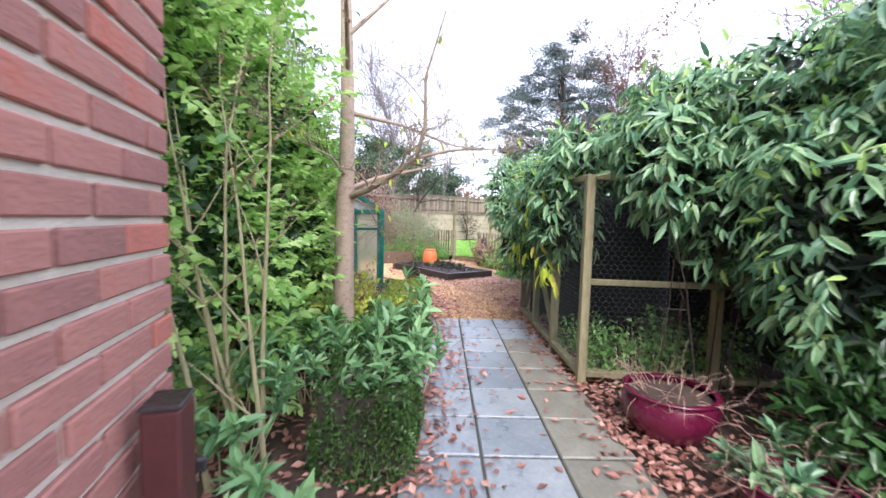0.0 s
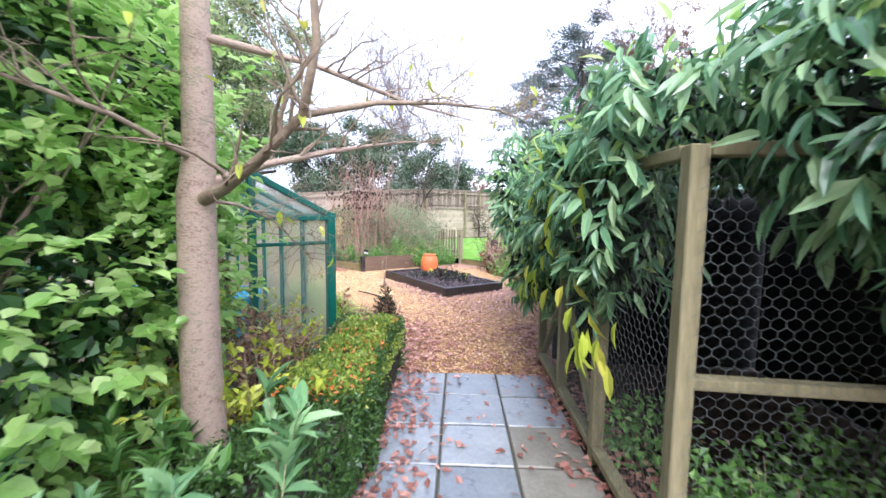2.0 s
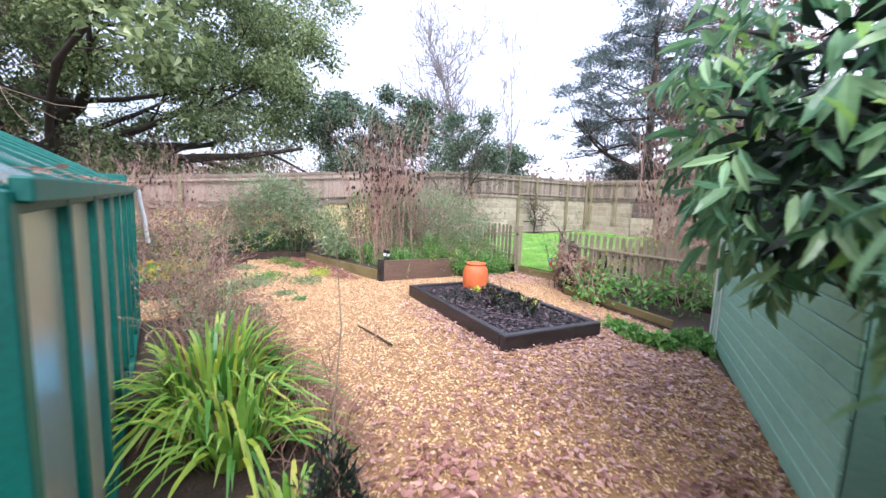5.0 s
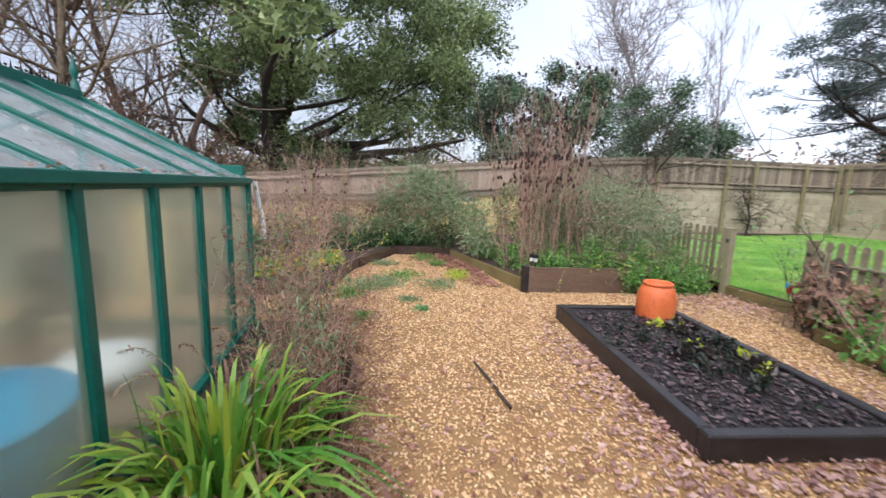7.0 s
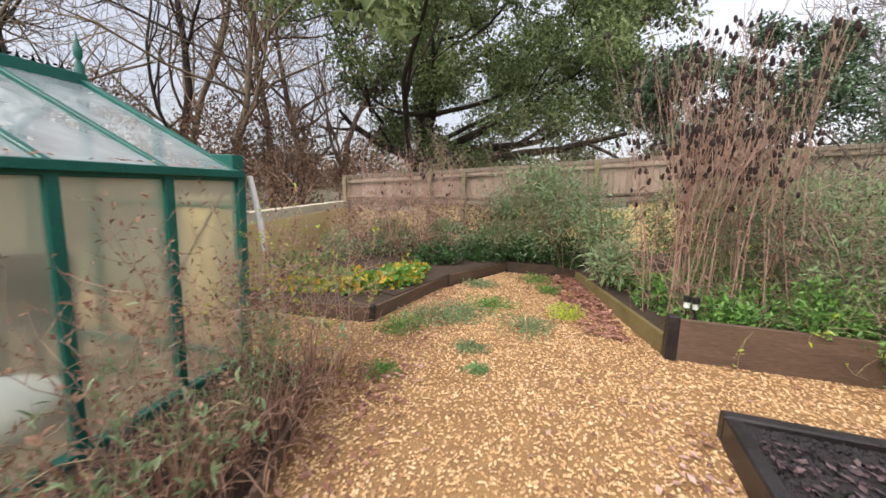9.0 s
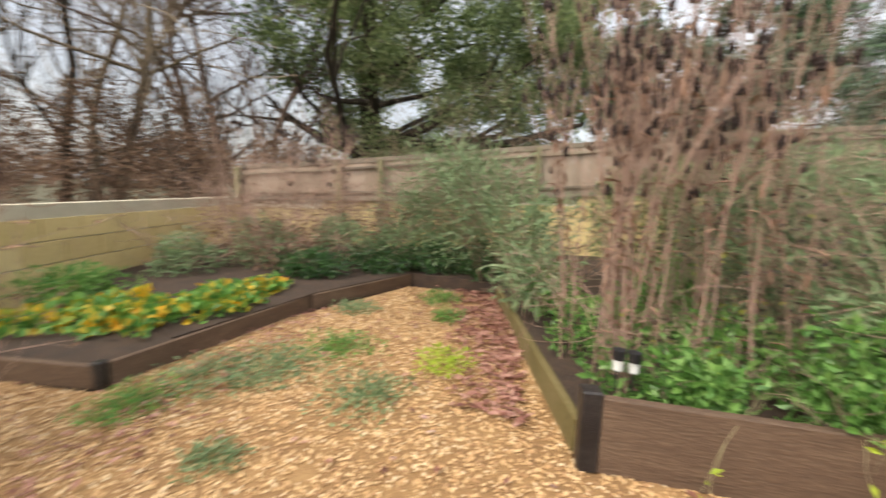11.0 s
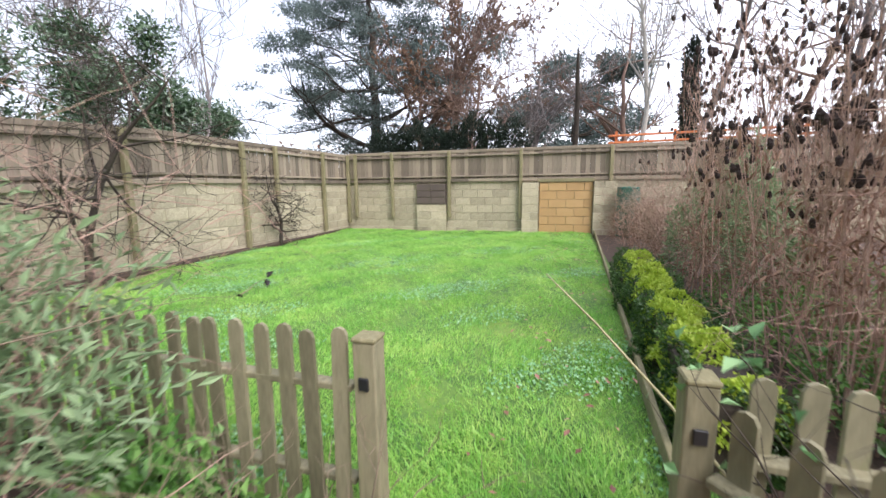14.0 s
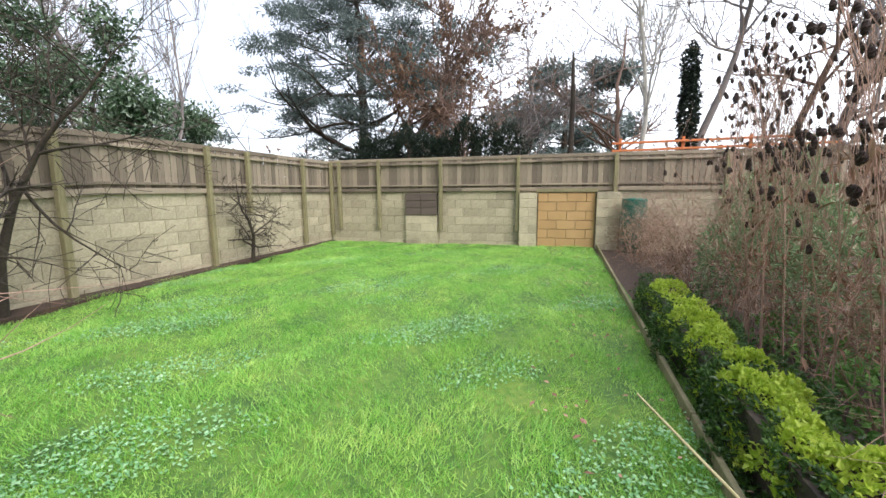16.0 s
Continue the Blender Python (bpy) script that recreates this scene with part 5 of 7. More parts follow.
for l in limbs:
    for _ in range(24):
        i = rt.randint(1, len(l) - 1)
        w = rt.uniform()
        q = l[i] * (1 - w) + l[i + 1] * w
        side = rt.normal(size=3)
        side[2] = abs(side[2]) * 0.7 + 0.1
        d = (l[i + 1, :3] - l[i, :3])
        d = d / np.linalg.norm(d) * 0.7 + side / np.linalg.norm(side) * 0.7
        if q[1] + d[1] * 0.4 < -1.05:
            d[1] = abs(d[1])
        grow(rt, twigs, q[:3], d, rt.uniform(0.25, 0.6), max(q[3] * 0.4, 0.003), 0, (3, 2), bend=0.22, shrink=0.5)
def off_walk(p):
    """True where a twig keeps clear of the line walked, at head height."""
    wx, wy = np.array((-1.2, -0.42, 0.22, 0.53, 1.35, 1.92)), np.array((-2.5, -2.1, -1.5, -1.1, 0.1, 0.85))
    s = np.linspace(0, 5, 60)
    lx, ly = np.interp(s, range(6), wx), np.interp(s, range(6), wy)
    d = np.hypot(p[:, 0][:, None] - lx, p[:, 1][:, None] - ly).min(1)
    return not ((d < 0.33) & (p[:, 2] < 1.85)).any()


twigs = [p for p in twigs if off_walk(p)]
for i, l in enumerate(limbs):
    tubes("limb", [l * np.array((1, 1, 1, 0.85 if i < 3 else 0.75))], M_BARK if i in (2, 3, 4) else M_TWIG, tree, 10)
tubes("twigwork", twigs, M_TWIG, tree, 4)
tv, tf = stem_leaves([t for t in twigs[::26]], 1, 0.08, 0.03, 111, spread=0.5, lift=-0.6)
mesh_ob("last_foliage", tv, tf, L_YELLOWLEAF, tree)

elder = empty("elder_stems", (*uv(-3.35, -0.85), 0), "thin pale upright stems of leafless shrub", "shrub")
stems = []
re_ = np.random.RandomState(120)
pd3, pq3 = np.array((*PD, 0)), np.array((*PQ, 0))
for k in range(6):
    d = pd3 * re_.uniform(-0.22, 0.02) + pq3 * re_.uniform(-0.28, 0.02) + np.array((0, 0, 1.0))
    grow(re_, stems, pd3 * re_.uniform(-0.3, 0.25) + pq3 * re_.uniform(-0.2, 0.15), d, re_.uniform(1.5, 2.4), 0.016 if k < 6 else 0.01, 0, (4, 2), bend=0.05, lift=0.1, spread=0.6, shrink=0.35, thin=0.45, start=0.15, steps=8)
tubes("stalk_growth", stems, M_PALESTEM, elder, 6)
ev, ef = stem_leaves(stems[::3], 4, 0.07, 0.03, 121)
mesh_ob("foliage", ev, ef, L_BRAMBLE, elder)
ev, ef = stem_leaves(stems[::2], 3, 0.06, 0.02, 122)
mesh_ob("dry_foliage", ev, ef, L_DRY, elder)


def spurge(label, q, n, h, seed, lean=(0, 0), mat_=None, spread=0.5):
    r = np.random.RandomState(seed)
    root = empty("leafy_perennial", (q[0], q[1], 0), label, "plant", "leafy plants by the path")
    ps = []
    for _ in range(n):
        a, s = r.uniform(0, 6.28), spread * math.sqrt(r.uniform())
        d = np.array((s * math.cos(a) + lean[0], s * math.sin(a) + lean[1], 1.0))
        grow(r, ps, (0.12 * math.cos(a), 0.12 * math.sin(a), 0), d, h * r.uniform(0.6, 1.1), 0.006, 9, (), bend=0.1, lift=0.35, steps=6)
    tubes("stalk_growth", ps, M_PALESTEM, root, 4)
    v, f = stem_leaves(ps, 26, 0.12, 0.038, seed + 1, spread=0.9, lift=0.15, tip=0.4)
    mesh_ob("foliage", v, f, mat_ or L_SAGE, root)
    return root


spurge("blue-green spurge with whorled narrow leaves", uv(-2.95, -0.3), 11, 0.8, 131, tuple(PQ * 0.1))
spurge("blue-green spurge with whorled narrow leaves", uv(-2.6, -0.75), 14, 0.7, 132)
spurge("blue-green spurge leaning over the path", uv(-2.75, -0.12), 6, 0.9, 133, tuple(PQ * 0.3), spread=0.3)
spurge("fresh green leafy perennial behind box hedge", uv(-2.1, -0.65), 18, 0.6, 134, mat_=L_BRAMBLE)
spurge("blue-green spurge low among leaf litter", uv(-4.05, -0.6), 10, 0.4, 135)
spurge("blue-green spurge under tall shrub", uv(-3.3, -1.0), 14, 0.6, 136)

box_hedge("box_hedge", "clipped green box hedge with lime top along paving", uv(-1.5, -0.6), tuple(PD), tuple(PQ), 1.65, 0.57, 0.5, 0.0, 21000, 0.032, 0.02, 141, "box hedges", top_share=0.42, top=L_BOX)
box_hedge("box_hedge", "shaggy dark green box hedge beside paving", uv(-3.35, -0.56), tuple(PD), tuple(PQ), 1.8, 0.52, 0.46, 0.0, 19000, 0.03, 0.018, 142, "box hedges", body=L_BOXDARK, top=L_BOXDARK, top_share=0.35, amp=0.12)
rl2 = np.random.RandomState(143)
ou = [uv(a, b) for a, b in zip(rl2.uniform(-1.6, 0.1, 170), rl2.uniform(-0.54, -0.06, 170))]
ov, of = leaves(np.array([(*q, 0.505) for q in ou]), rl2.normal(size=(170, 3)) * (1, 1, 0.2), np.tile((0, 0, 1.0), (170, 1)) + rl2.normal(size=(170, 3)) * 0.2, np.full(170, 0.04), np.full(170, 0.026))
tagged(mesh_ob("hedge_fallen_leaves", ov, of, L_ORANGE), "orange fallen leaves lying on hedge top", "fallen leaves", kind="stuff")
twig_shrub("dead_perennial", "brown withered perennial between hedge and glasshouse", *uv(-0.9, -0.95), 0, 26, 0.75, 0.005, 151, M_TEASEL, "plant", 0.7, (4, 2), L_DRY, 5, 0.05, 0.025)
twig_shrub("dead_perennial", "withered plant with last yellow leaves", *uv(-1.4, -0.85), 0, 18, 0.7, 0.005, 152, M_TEASEL, "plant", 0.7, (3, 2), L_YELLOWLEAF, 5, 0.06, 0.035)
twig_shrub("dead_perennial", "brown withered perennial beside glasshouse corner", *uv(-0.15, -0.85), 0, 16, 0.6, 0.004, 153, M_TEASEL, "plant", 0.6, (4, 2), L_YELLOWLEAF, 3, 0.05, 0.03)
con = empty("dwarf_conifer", (2.48, 5.29, 0), "dark brown-green dwarf conifer at hedge end", "shrub")
con.matrix_basis = con.matrix_basis @ Matrix.Diagonal((1.1, 1.1, 0.95, 1))
crown("needles", [(0, 0, 0.16, 0.15, 0.15, 0.17), (0, 0, 0.38, 0.11, 0.11, 0.22), (0, 0, 0.55, 0.05, 0.05, 0.2)], 2600, 0.05, 0.008, L_YEW, con, 161, shell=0.7, up=0.5, hang=0)
crown("brown_needles", [(0, 0, 0.18, 0.17, 0.17, 0.19), (0, 0, 0.4, 0.12, 0.12, 0.22)], 1200, 0.05, 0.008, L_DRY, con, 162, shell=0.6, up=0.5, hang=0)
tubes("trunk", [np.array([(0, 0, 0, 0.012), (0.01, 0, 0.4, 0.006), (0.0, 0.02, 0.8, 0.003), (0.02, 0.02, 1.1, 0.002), (0.01, 0.03, 1.35, 0.0015)])], M_TWIG, con, 6)
tubes("stalk_growth", grow(np.random.RandomState(163), [], (0.0, 0.02, 0.6), (0.02, 0.02, 1), 0.5, 0.002, 0, (14,), bend=0.03, lift=0.2, spread=0.7, shrink=0.2, start=0.05), M_REDTWIG, con, 4)


def strap_clump(label, x, y, n, L, seed, z=0.02, name="strap_leaf_clump", m=None, wide=1.0, foot=0.06):
    r = np.random.RandomState(seed)
    root = empty(name, (x, y, z), label, "grass clump")
    V, F, base = [], [], 0
    for _ in range(n):
        a, s = r.uniform(0, 6.28), r.uniform(0.08, 0.95)
        ln, w = L * r.uniform(0.55, 1.15), r.uniform(0.008, 0.016) * wide
        fo = foot * r.uniform(0.2, 1.3)
        t = np.linspace(0, 1, 6)
        out = np.array((math.cos(a), math.sin(a)))
        side = np.array((-out[1], out[0], 0))
        r_ = s * ln * (t * 0.55 + 0.3 * t ** 2)
        zz = ln * (t * (1.05 - 0.25 * s) - (0.35 + 0.5 * s) * t ** 2.2)
        c = np.stack([out[0] * (fo + r_), out[1] * (fo + r_), np.maximum(zz, 0.01)], 1)
        ww = (w * (1 - t ** 3) + 0.001)[:, None]
        v = np.concatenate([c - side * ww, c + side * ww + np.array((0, 0, 0.0))])
        V.append(v)
        F += [(base + i, base + i + 1, base + 6 + i + 1, base + 6 + i) for i in range(5)]
        base += 12
    half = n * 4 // 5
    mesh_ob("foliage", np.concatenate(V[:half]), F[:half * 5], m or L_GRASSY, root)
    mesh_ob("yellowed_foliage", np.concatenate(V[half:]), [tuple(i - half * 12 for i in f) for f in F[half * 5:]], L_YELLOWLEAF if m is None else L_DRY, root)
    return root


strap_clump("arching clump of fresh green strap leaves", 2.3, 7.0, 240, 1.0, 171, wide=1.2, foot=0.2)
strap_clump("arching clump of green strap leaves", 2.35, 6.45, 130, 0.8, 172, wide=1.1, foot=0.15)
strap_clump("withered brown leaves among strap leaf clump", 2.35, 7.15, 70, 0.8, 168, name="dry_grass_clump", m=L_DRY, foot=0.25)
rn = np.random.RandomState(169)
for k, (x, y) in enumerate(((2.15, 7.2), (2.3, 7.5), (2.5, 7.4), (2.05, 7.7), (2.45, 7.75), (2.55, 8.1))):
    nod = empty("nodding_grass", (x, y, 0.02), "pale nodding dry grass seed stems", "grass", "nodding seed grasses")
    ns = []
    for _ in range(3):
        a, ln = rn.uniform(0, 6.28), rn.uniform(0.5, 0.85)
        t = np.linspace(0, 1, 9)
        r_ = ln * 0.45 * t ** 2
        ns.append(np.stack([r_ * math.cos(a), r_ * math.sin(a), ln * (t * 1.15 - 0.42 * t ** 4), np.full(9, 0.0025)], 1))
    tubes("stalk_growth", ns, M_PALESTEM, nod, 4)
    nv, nf = stem_leaves(ns, 26, 0.03, 0.008, 169 + k, spread=0.7, lift=-0.3, tip=0.3)
    mesh_ob("seed_plume", nv, nf, L_PINKGRASS, nod)
strap_clump("green strap leaf clump against glasshouse", 2.45, 5.65, 90, 0.55, 173)
for k in range(13):
    x, y = 2.72 + 0.1 * math.sin(k * 2.3), 6.15 + 0.26 * k
    strap_clump("withered pinkish grass tuft spilling over gravel edge", x - 0.012 * k, y, 75, 0.42 + 0.1 * (k % 3), 174 + k, name="dry_grass_clump", m=L_PINKGRASS if k % 3 else L_DRY, wide=0.35, foot=0.16)
rp = np.random.RandomState(180)
for k, (x, y, h) in enumerate(((2.45, 7.9, 0.7), (2.3, 8.2, 0.95), (2.5, 8.5, 0.85), (2.3, 8.8, 1.15), (2.45, 9.2, 1.0), (2.2, 9.6, 1.3), (2.45, 9.8, 1.2), (2.1, 9.2, 0.9), (2.6, 7.5, 0.6))):
    twig_shrub("dried_perennial", "dried brown seeding perennial beside glasshouse", x, y, 0.0, 8, h, 0.004, 181 + k, M_TEASEL, "plant", 0.4, (5, 2), L_YELLOWLEAF if k == 4 else L_DRY, 3, 0.035, 0.016, group="dried perennials by the glasshouse")
for k, (x, y, h) in enumerate(((2.4, 7.6, 0.5), (2.55, 8.0, 0.5), (2.35, 8.4, 0.6), (2.5, 8.8, 0.55), (2.3, 9.2, 0.6))):
    twig_shrub("green_weed", "grey-green weeds among dried stems", x, y, 0.0, 9, h, 0.004, 191 + k, M_PALESTEM, "plant", 0.5, (3,), L_GREYSHRUB, 7, 0.06, 0.016, long=True, group="weeds by the glasshouse")
tubes("fallen_twig", [np.array([(3.86, 7.5, 0.026, 0.012), (3.84, 7.7, 0.03, 0.014), (3.85, 7.74, 0.028, 0.009), (3.83, 7.95, 0.03, 0.013), (3.81, 8.2, 0.026, 0.009)])], M_DARKBARK, None, 6)
tagged(bpy.data.objects["fallen_twig"], "dark wet twig lying on gravel", "twig")
bpy.data.objects["fallen_twig"].location.z = 0.0

# ---- netted cage under the climber ----
cage = empty("fruit_cage", (0, 0, 0), "timber framed cage covered in chicken wire", "cage")


def c3(u, v, z):
    return (*uv(u, v), z)


U0, U1, V0, V1, CH = -2.08, 0.3, 1.285, 3.3, 1.72
for u in (U0, -1.25, -0.45, U1):
    part("post", beam_bm(c3(u, V0, 0), c3(u, V0, CH), 0.07, 0.07, roll=radians(PATH_YAW)), M_POST, cage)
for v in (2.3, V1):
    part("post", beam_bm(c3(U0 - 0.1 * (v - V0), v, 0), c3(U0 - 0.1 * (v - V0), v, CH), 0.07, 0.07, roll=radians(PATH_YAW)), M_POST, cage)
for z in (0.1, CH - 0.02):
    part("rail", beam_bm(c3(U0 + 0.04, V0, z), c3(U1, V0, z), 0.05, 0.07), M_POST, cage)
    part("rail", beam_bm(c3(U0, V0 + 0.04, z + 0.003), c3(U0 - 0.19, V1, z + 0.003), 0.05, 0.07), M_POST, cage)
part("rail", beam_bm(c3(U0, V0 + 0.03, 0.86), c3(U0 - 0.19, V1, 0.86), 0.045, 0.06), M_POST, cage)
part("brace", beam_bm(c3(-0.4, V0 + 0.02, 0.85), c3(U1, V0 + 0.02, 0.12), 0.04, 0.05), M_POST, cage)
part("brace", beam_bm(c3(-1.2, V0 + 0.02, 0.15), c3(-0.5, V0 + 0.02, 0.8), 0.04, 0.05), M_POST, cage)


def wire_panel(a, b, z0, z1, cell, rad):
    """Hexagonal netting between two uprights, as thin three-sided wires."""
    a, b = np.array(a, float), np.array(b, float)
    ln = np.linalg.norm(b - a)
    d = np.array((*((b - a) / ln), 0.0))
    n = np.array((-d[1], d[0], 0.0))
    segs = []
    hw, sl, st = cell / 2, cell * 0.3, cell * 0.42
    z, row = z0, 0
    while z < z1:
        s = 0.0 if row % 2 else hw
        while s < ln - cell:
            segs += [((s, z), (s + hw, z + sl)), ((s + hw, z + sl), (s + cell, z)), ((s + hw, z + sl), (s + hw, z + sl + st))]
            s += cell
        z += sl + st
        row += 1
    S = np.array(segs)
    p = np.array((*a, 0.0)) + S[:, 0, :1] * d + S[:, 0, 1:] * np.array((0, 0, 1.0))
    q = np.array((*a, 0.0)) + S[:, 1, :1] * d + S[:, 1, 1:] * np.array((0, 0, 1.0))
    dirs = unit(q - p)
    sd = np.cross(dirs, n)
    off = [n * rad, -n * 0.5 * rad + sd * 0.87 * rad, -n * 0.5 * rad - sd * 0.87 * rad]
    V = np.stack([p + off[0], p + off[1], p + off[2], q + off[0], q + off[1], q + off[2]], 1).reshape(-1, 3)
    f = np.array([[0, 1, 4, 3], [1, 2, 5, 4], [2, 0, 3, 5]])
    F = (np.arange(len(S))[:, None, None] * 6 + f[None]).reshape(-1, 4)
    return V, F


for a, b in ((uv(U0, V0 - 0.03), uv(U1, V0 - 0.03)), (uv(U0 - 0.035, V0), uv(U0 - 0.22, V1))):
    v, f = wire_panel(a, b, 0.1, CH - 0.05, 0.052, 0.0011)
    mesh_ob("chicken_wire", v, f, M_STEEL, cage)
# added sheets that close off the cage and paint its inside as shade
back = flat_patch("cage_back", [uv(U0 - 0.9, V1 + 0.02), uv(U1, V1 + 0.02), uv(U1, V1 + 0.06), uv(U0 - 0.9, V1 + 0.06)], CH, M_CAGESHADE, label="near-black sheet added behind fruit cage to darken its inside", category="panel")
end_shade = flat_patch("cage_end", [uv(U1 + 0.05, V0 + 0.12), uv(U1 + 0.09, V0 + 0.12), uv(U1 + 0.09, V1 + 0.06), uv(U1 + 0.05, V1 + 0.06)], CH, M_CAGESHADE, label="near-black sheet added at end of fruit cage to darken its inside", category="panel")
for q in list(back.data.vertices) + list(end_shade.data.vertices):
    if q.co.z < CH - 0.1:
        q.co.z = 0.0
# another added shade sheet, lying over the cage
top_shade = part("dark_cover", beam_bm(c3((U0 + U1) / 2, V0 + 0.3, CH + 0.04), c3((U0 + U1) / 2 - 0.1, V1, CH + 0.05), 0.02, U1 - U0, 0), M_CAGESHADE, cage)
top_shade.data.name = "dark_cover"

climber = empty("climbing_plant", (*uv(-1.5, 1.6), 0), "dense evergreen climber with long drooping leaves over cage", "climber")
o = np.array((*uv(-1.5, 1.7), 0))
CL = [b3(-2.1, 2.1, 2.25, 0.36, 0.32), b3(-2.5, 2.6, 2.3, 0.5, 0.36), b3(-3.2, 3.0, 2.4, 0.65, 0.42), b3(-2.42, 2.6, 1.3, 0.28, 0.48), b3(-2.5, 3.0, 1.25, 0.32, 0.5), b3(-1.55, 1.5, 1.9, 0.36, 0.3), b3(-1.45, 1.36, 1.42, 0.26, 0.4), b3(-1.0, 1.32, 1.48, 0.28, 0.38), b3(-2.3, 1.85, 1.8, 0.3, 0.4), b3(-2.4, 2.25, 1.5, 0.34, 0.5), b3(0.1, 1.25, 1.25, 0.28, 0.55), b3(-1.0, 1.42, 1.55, 0.34, 0.45), b3(-0.5, 1.42, 1.48, 0.32, 0.46), b3(0.0, 1.45, 1.3, 0.36, 0.72), b3(0.35, 1.6, 1.3, 0.36, 0.7), b3(-0.6, 1.7, 1.9, 0.5, 0.24),
      b3(-2.1, 1.95, 2.0, 0.42, 0.3), b3(-2.35, 2.45, 1.85, 0.5, 0.52), b3(-2.7, 2.95, 1.85, 0.62, 0.75), b3(-3.3, 3.1, 1.95, 0.72, 0.8), b3(-1.2, 2.3, 1.95, 0.7, 0.25), b3(-3.9, 3.1, 1.9, 0.6, 0.75), b3(-3.05, 2.5, 1.3, 0.45, 0.75), (4.5, 4.8, 1.8, 0.25, 0.25, 0.4), (3.95, 4.5, 1.7, 0.4, 0.4, 0.55)]
CL = [tuple(np.array(b[:3]) - o) + b[3:] for b in CL]
sprays("foliage", CL, 5000, 5, 0.12, 0.155, 0.037, L_CLIMBER, climber, 201, shell=0.3, lump=0.28, k=3.5, hanging=True)
crown("young_foliage", [(b[0], b[1], b[2] + 0.08, b[3], b[4], b[5]) for b in CL], 2200, 0.12, 0.034, L_PRIVET, climber, 202, shell=0.1, lump=0.25, long=True, hang=0.3, up=0.4)
# near-black leaves within the climber put shade into its gaps
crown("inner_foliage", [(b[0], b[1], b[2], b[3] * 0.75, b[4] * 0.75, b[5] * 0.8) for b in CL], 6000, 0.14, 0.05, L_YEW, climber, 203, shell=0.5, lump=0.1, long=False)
vine = []
rv = np.random.RandomState(204)
for k in range(9):
    q = np.array((*uv(rv.uniform(-2.7, -1.9), rv.uniform(1.9, 2.6)), 0.0)) - o
    grow(rv, vine, q, (rv.normal() * 0.06, rv.normal() * 0.06, 1), 1.7, 0.008, 0, (3, 2), bend=0.06, lift=0.0, shrink=0.2)
tubes("stalk_growth", vine, M_DARKBARK, climber, 4)
rk = np.random.RandomState(205)
yp = np.concatenate([np.array([np.array((*uv(u, v), z)) - o for u, v, z in zip(rk.normal(-1.72, 0.1, 16), rk.normal(1.16, 0.05, 16), rk.uniform(0.82, 1.02, 16))]),
                     np.array([np.array((*uv(u, v), z)) - o for u, v, z in zip(rk.uniform(-1.6, -0.4, 26), rk.normal(1.12, 0.05, 26), rk.uniform(0.9, 1.7, 26))])])
yv, yf = leaves(yp, np.stack([rk.normal(0, 0.35, 42), rk.normal(0, 0.35, 42), -np.ones(42)], 1), rk.normal(size=(42, 3)) * 0.4 + np.array((-0.7, 0.5, 0.2)), rk.uniform(0.13, 0.19, 42), rk.uniform(0.04, 0.055, 42), True)
mesh_ob("yellowing_foliage", yv, yf, L_YELLOWLEAF, climber)

under = empty("evergreen_bush", (*uv(-3.3, 2.3), 0), "low dark leafy bush under the climber", "shrub")
o = np.array((*uv(-3.3, 2.3), 0))
UB = [b3(-3.5, 2.2, 0.3, 0.34, 0.36), b3(-3.2, 2.6, 0.45, 0.4, 0.5), b3(-3.9, 2.3, 0.25, 0.35, 0.35), b3(-4.0, 2.8, 0.6, 0.5, 0.6)]
UB = [tuple(np.array(b[:3]) - o) + b[3:] for b in UB]
crown("foliage", UB, 3600, 0.12, 0.035, L_DARKHEDGE, under, 207, shell=0.4, long=True, hang=0.1, up=0.2)
weed = empty("weedy_plant", (*uv(-2.0, 1.82), 0), "yellow-green weeds inside foot of wire cage", "plant")
o = np.array((*uv(-2.0, 1.9), 0))
crown("foliage", [tuple(np.array(b[:3]) - o) + b[3:] for b in (b3(-1.9, 1.65, 0.15, 0.2, 0.3), b3(-1.85, 2.1, 0.2, 0.25, 0.35), b3(-1.9, 2.6, 0.2, 0.3, 0.3), b3(-1.2, 1.7, 0.1, 0.25, 0.25))], 2600, 0.05, 0.035, L_BRAMBLE, weed, 208, shell=0.7)
tubes("stalk_growth", [np.array([(0.02 * i - 0.1, 0.1 * math.sin(i * 2.1), 0.0, 0.004), (0.03 * i - 0.12, 0.12 * math.sin(i * 2.1), 0.2, 0.003), (0.04 * i - 0.16, 0.16 * math.sin(i * 2.1), 0.42, 0.002)]) for i in range(9)], M_PALESTEM, weed, 4)


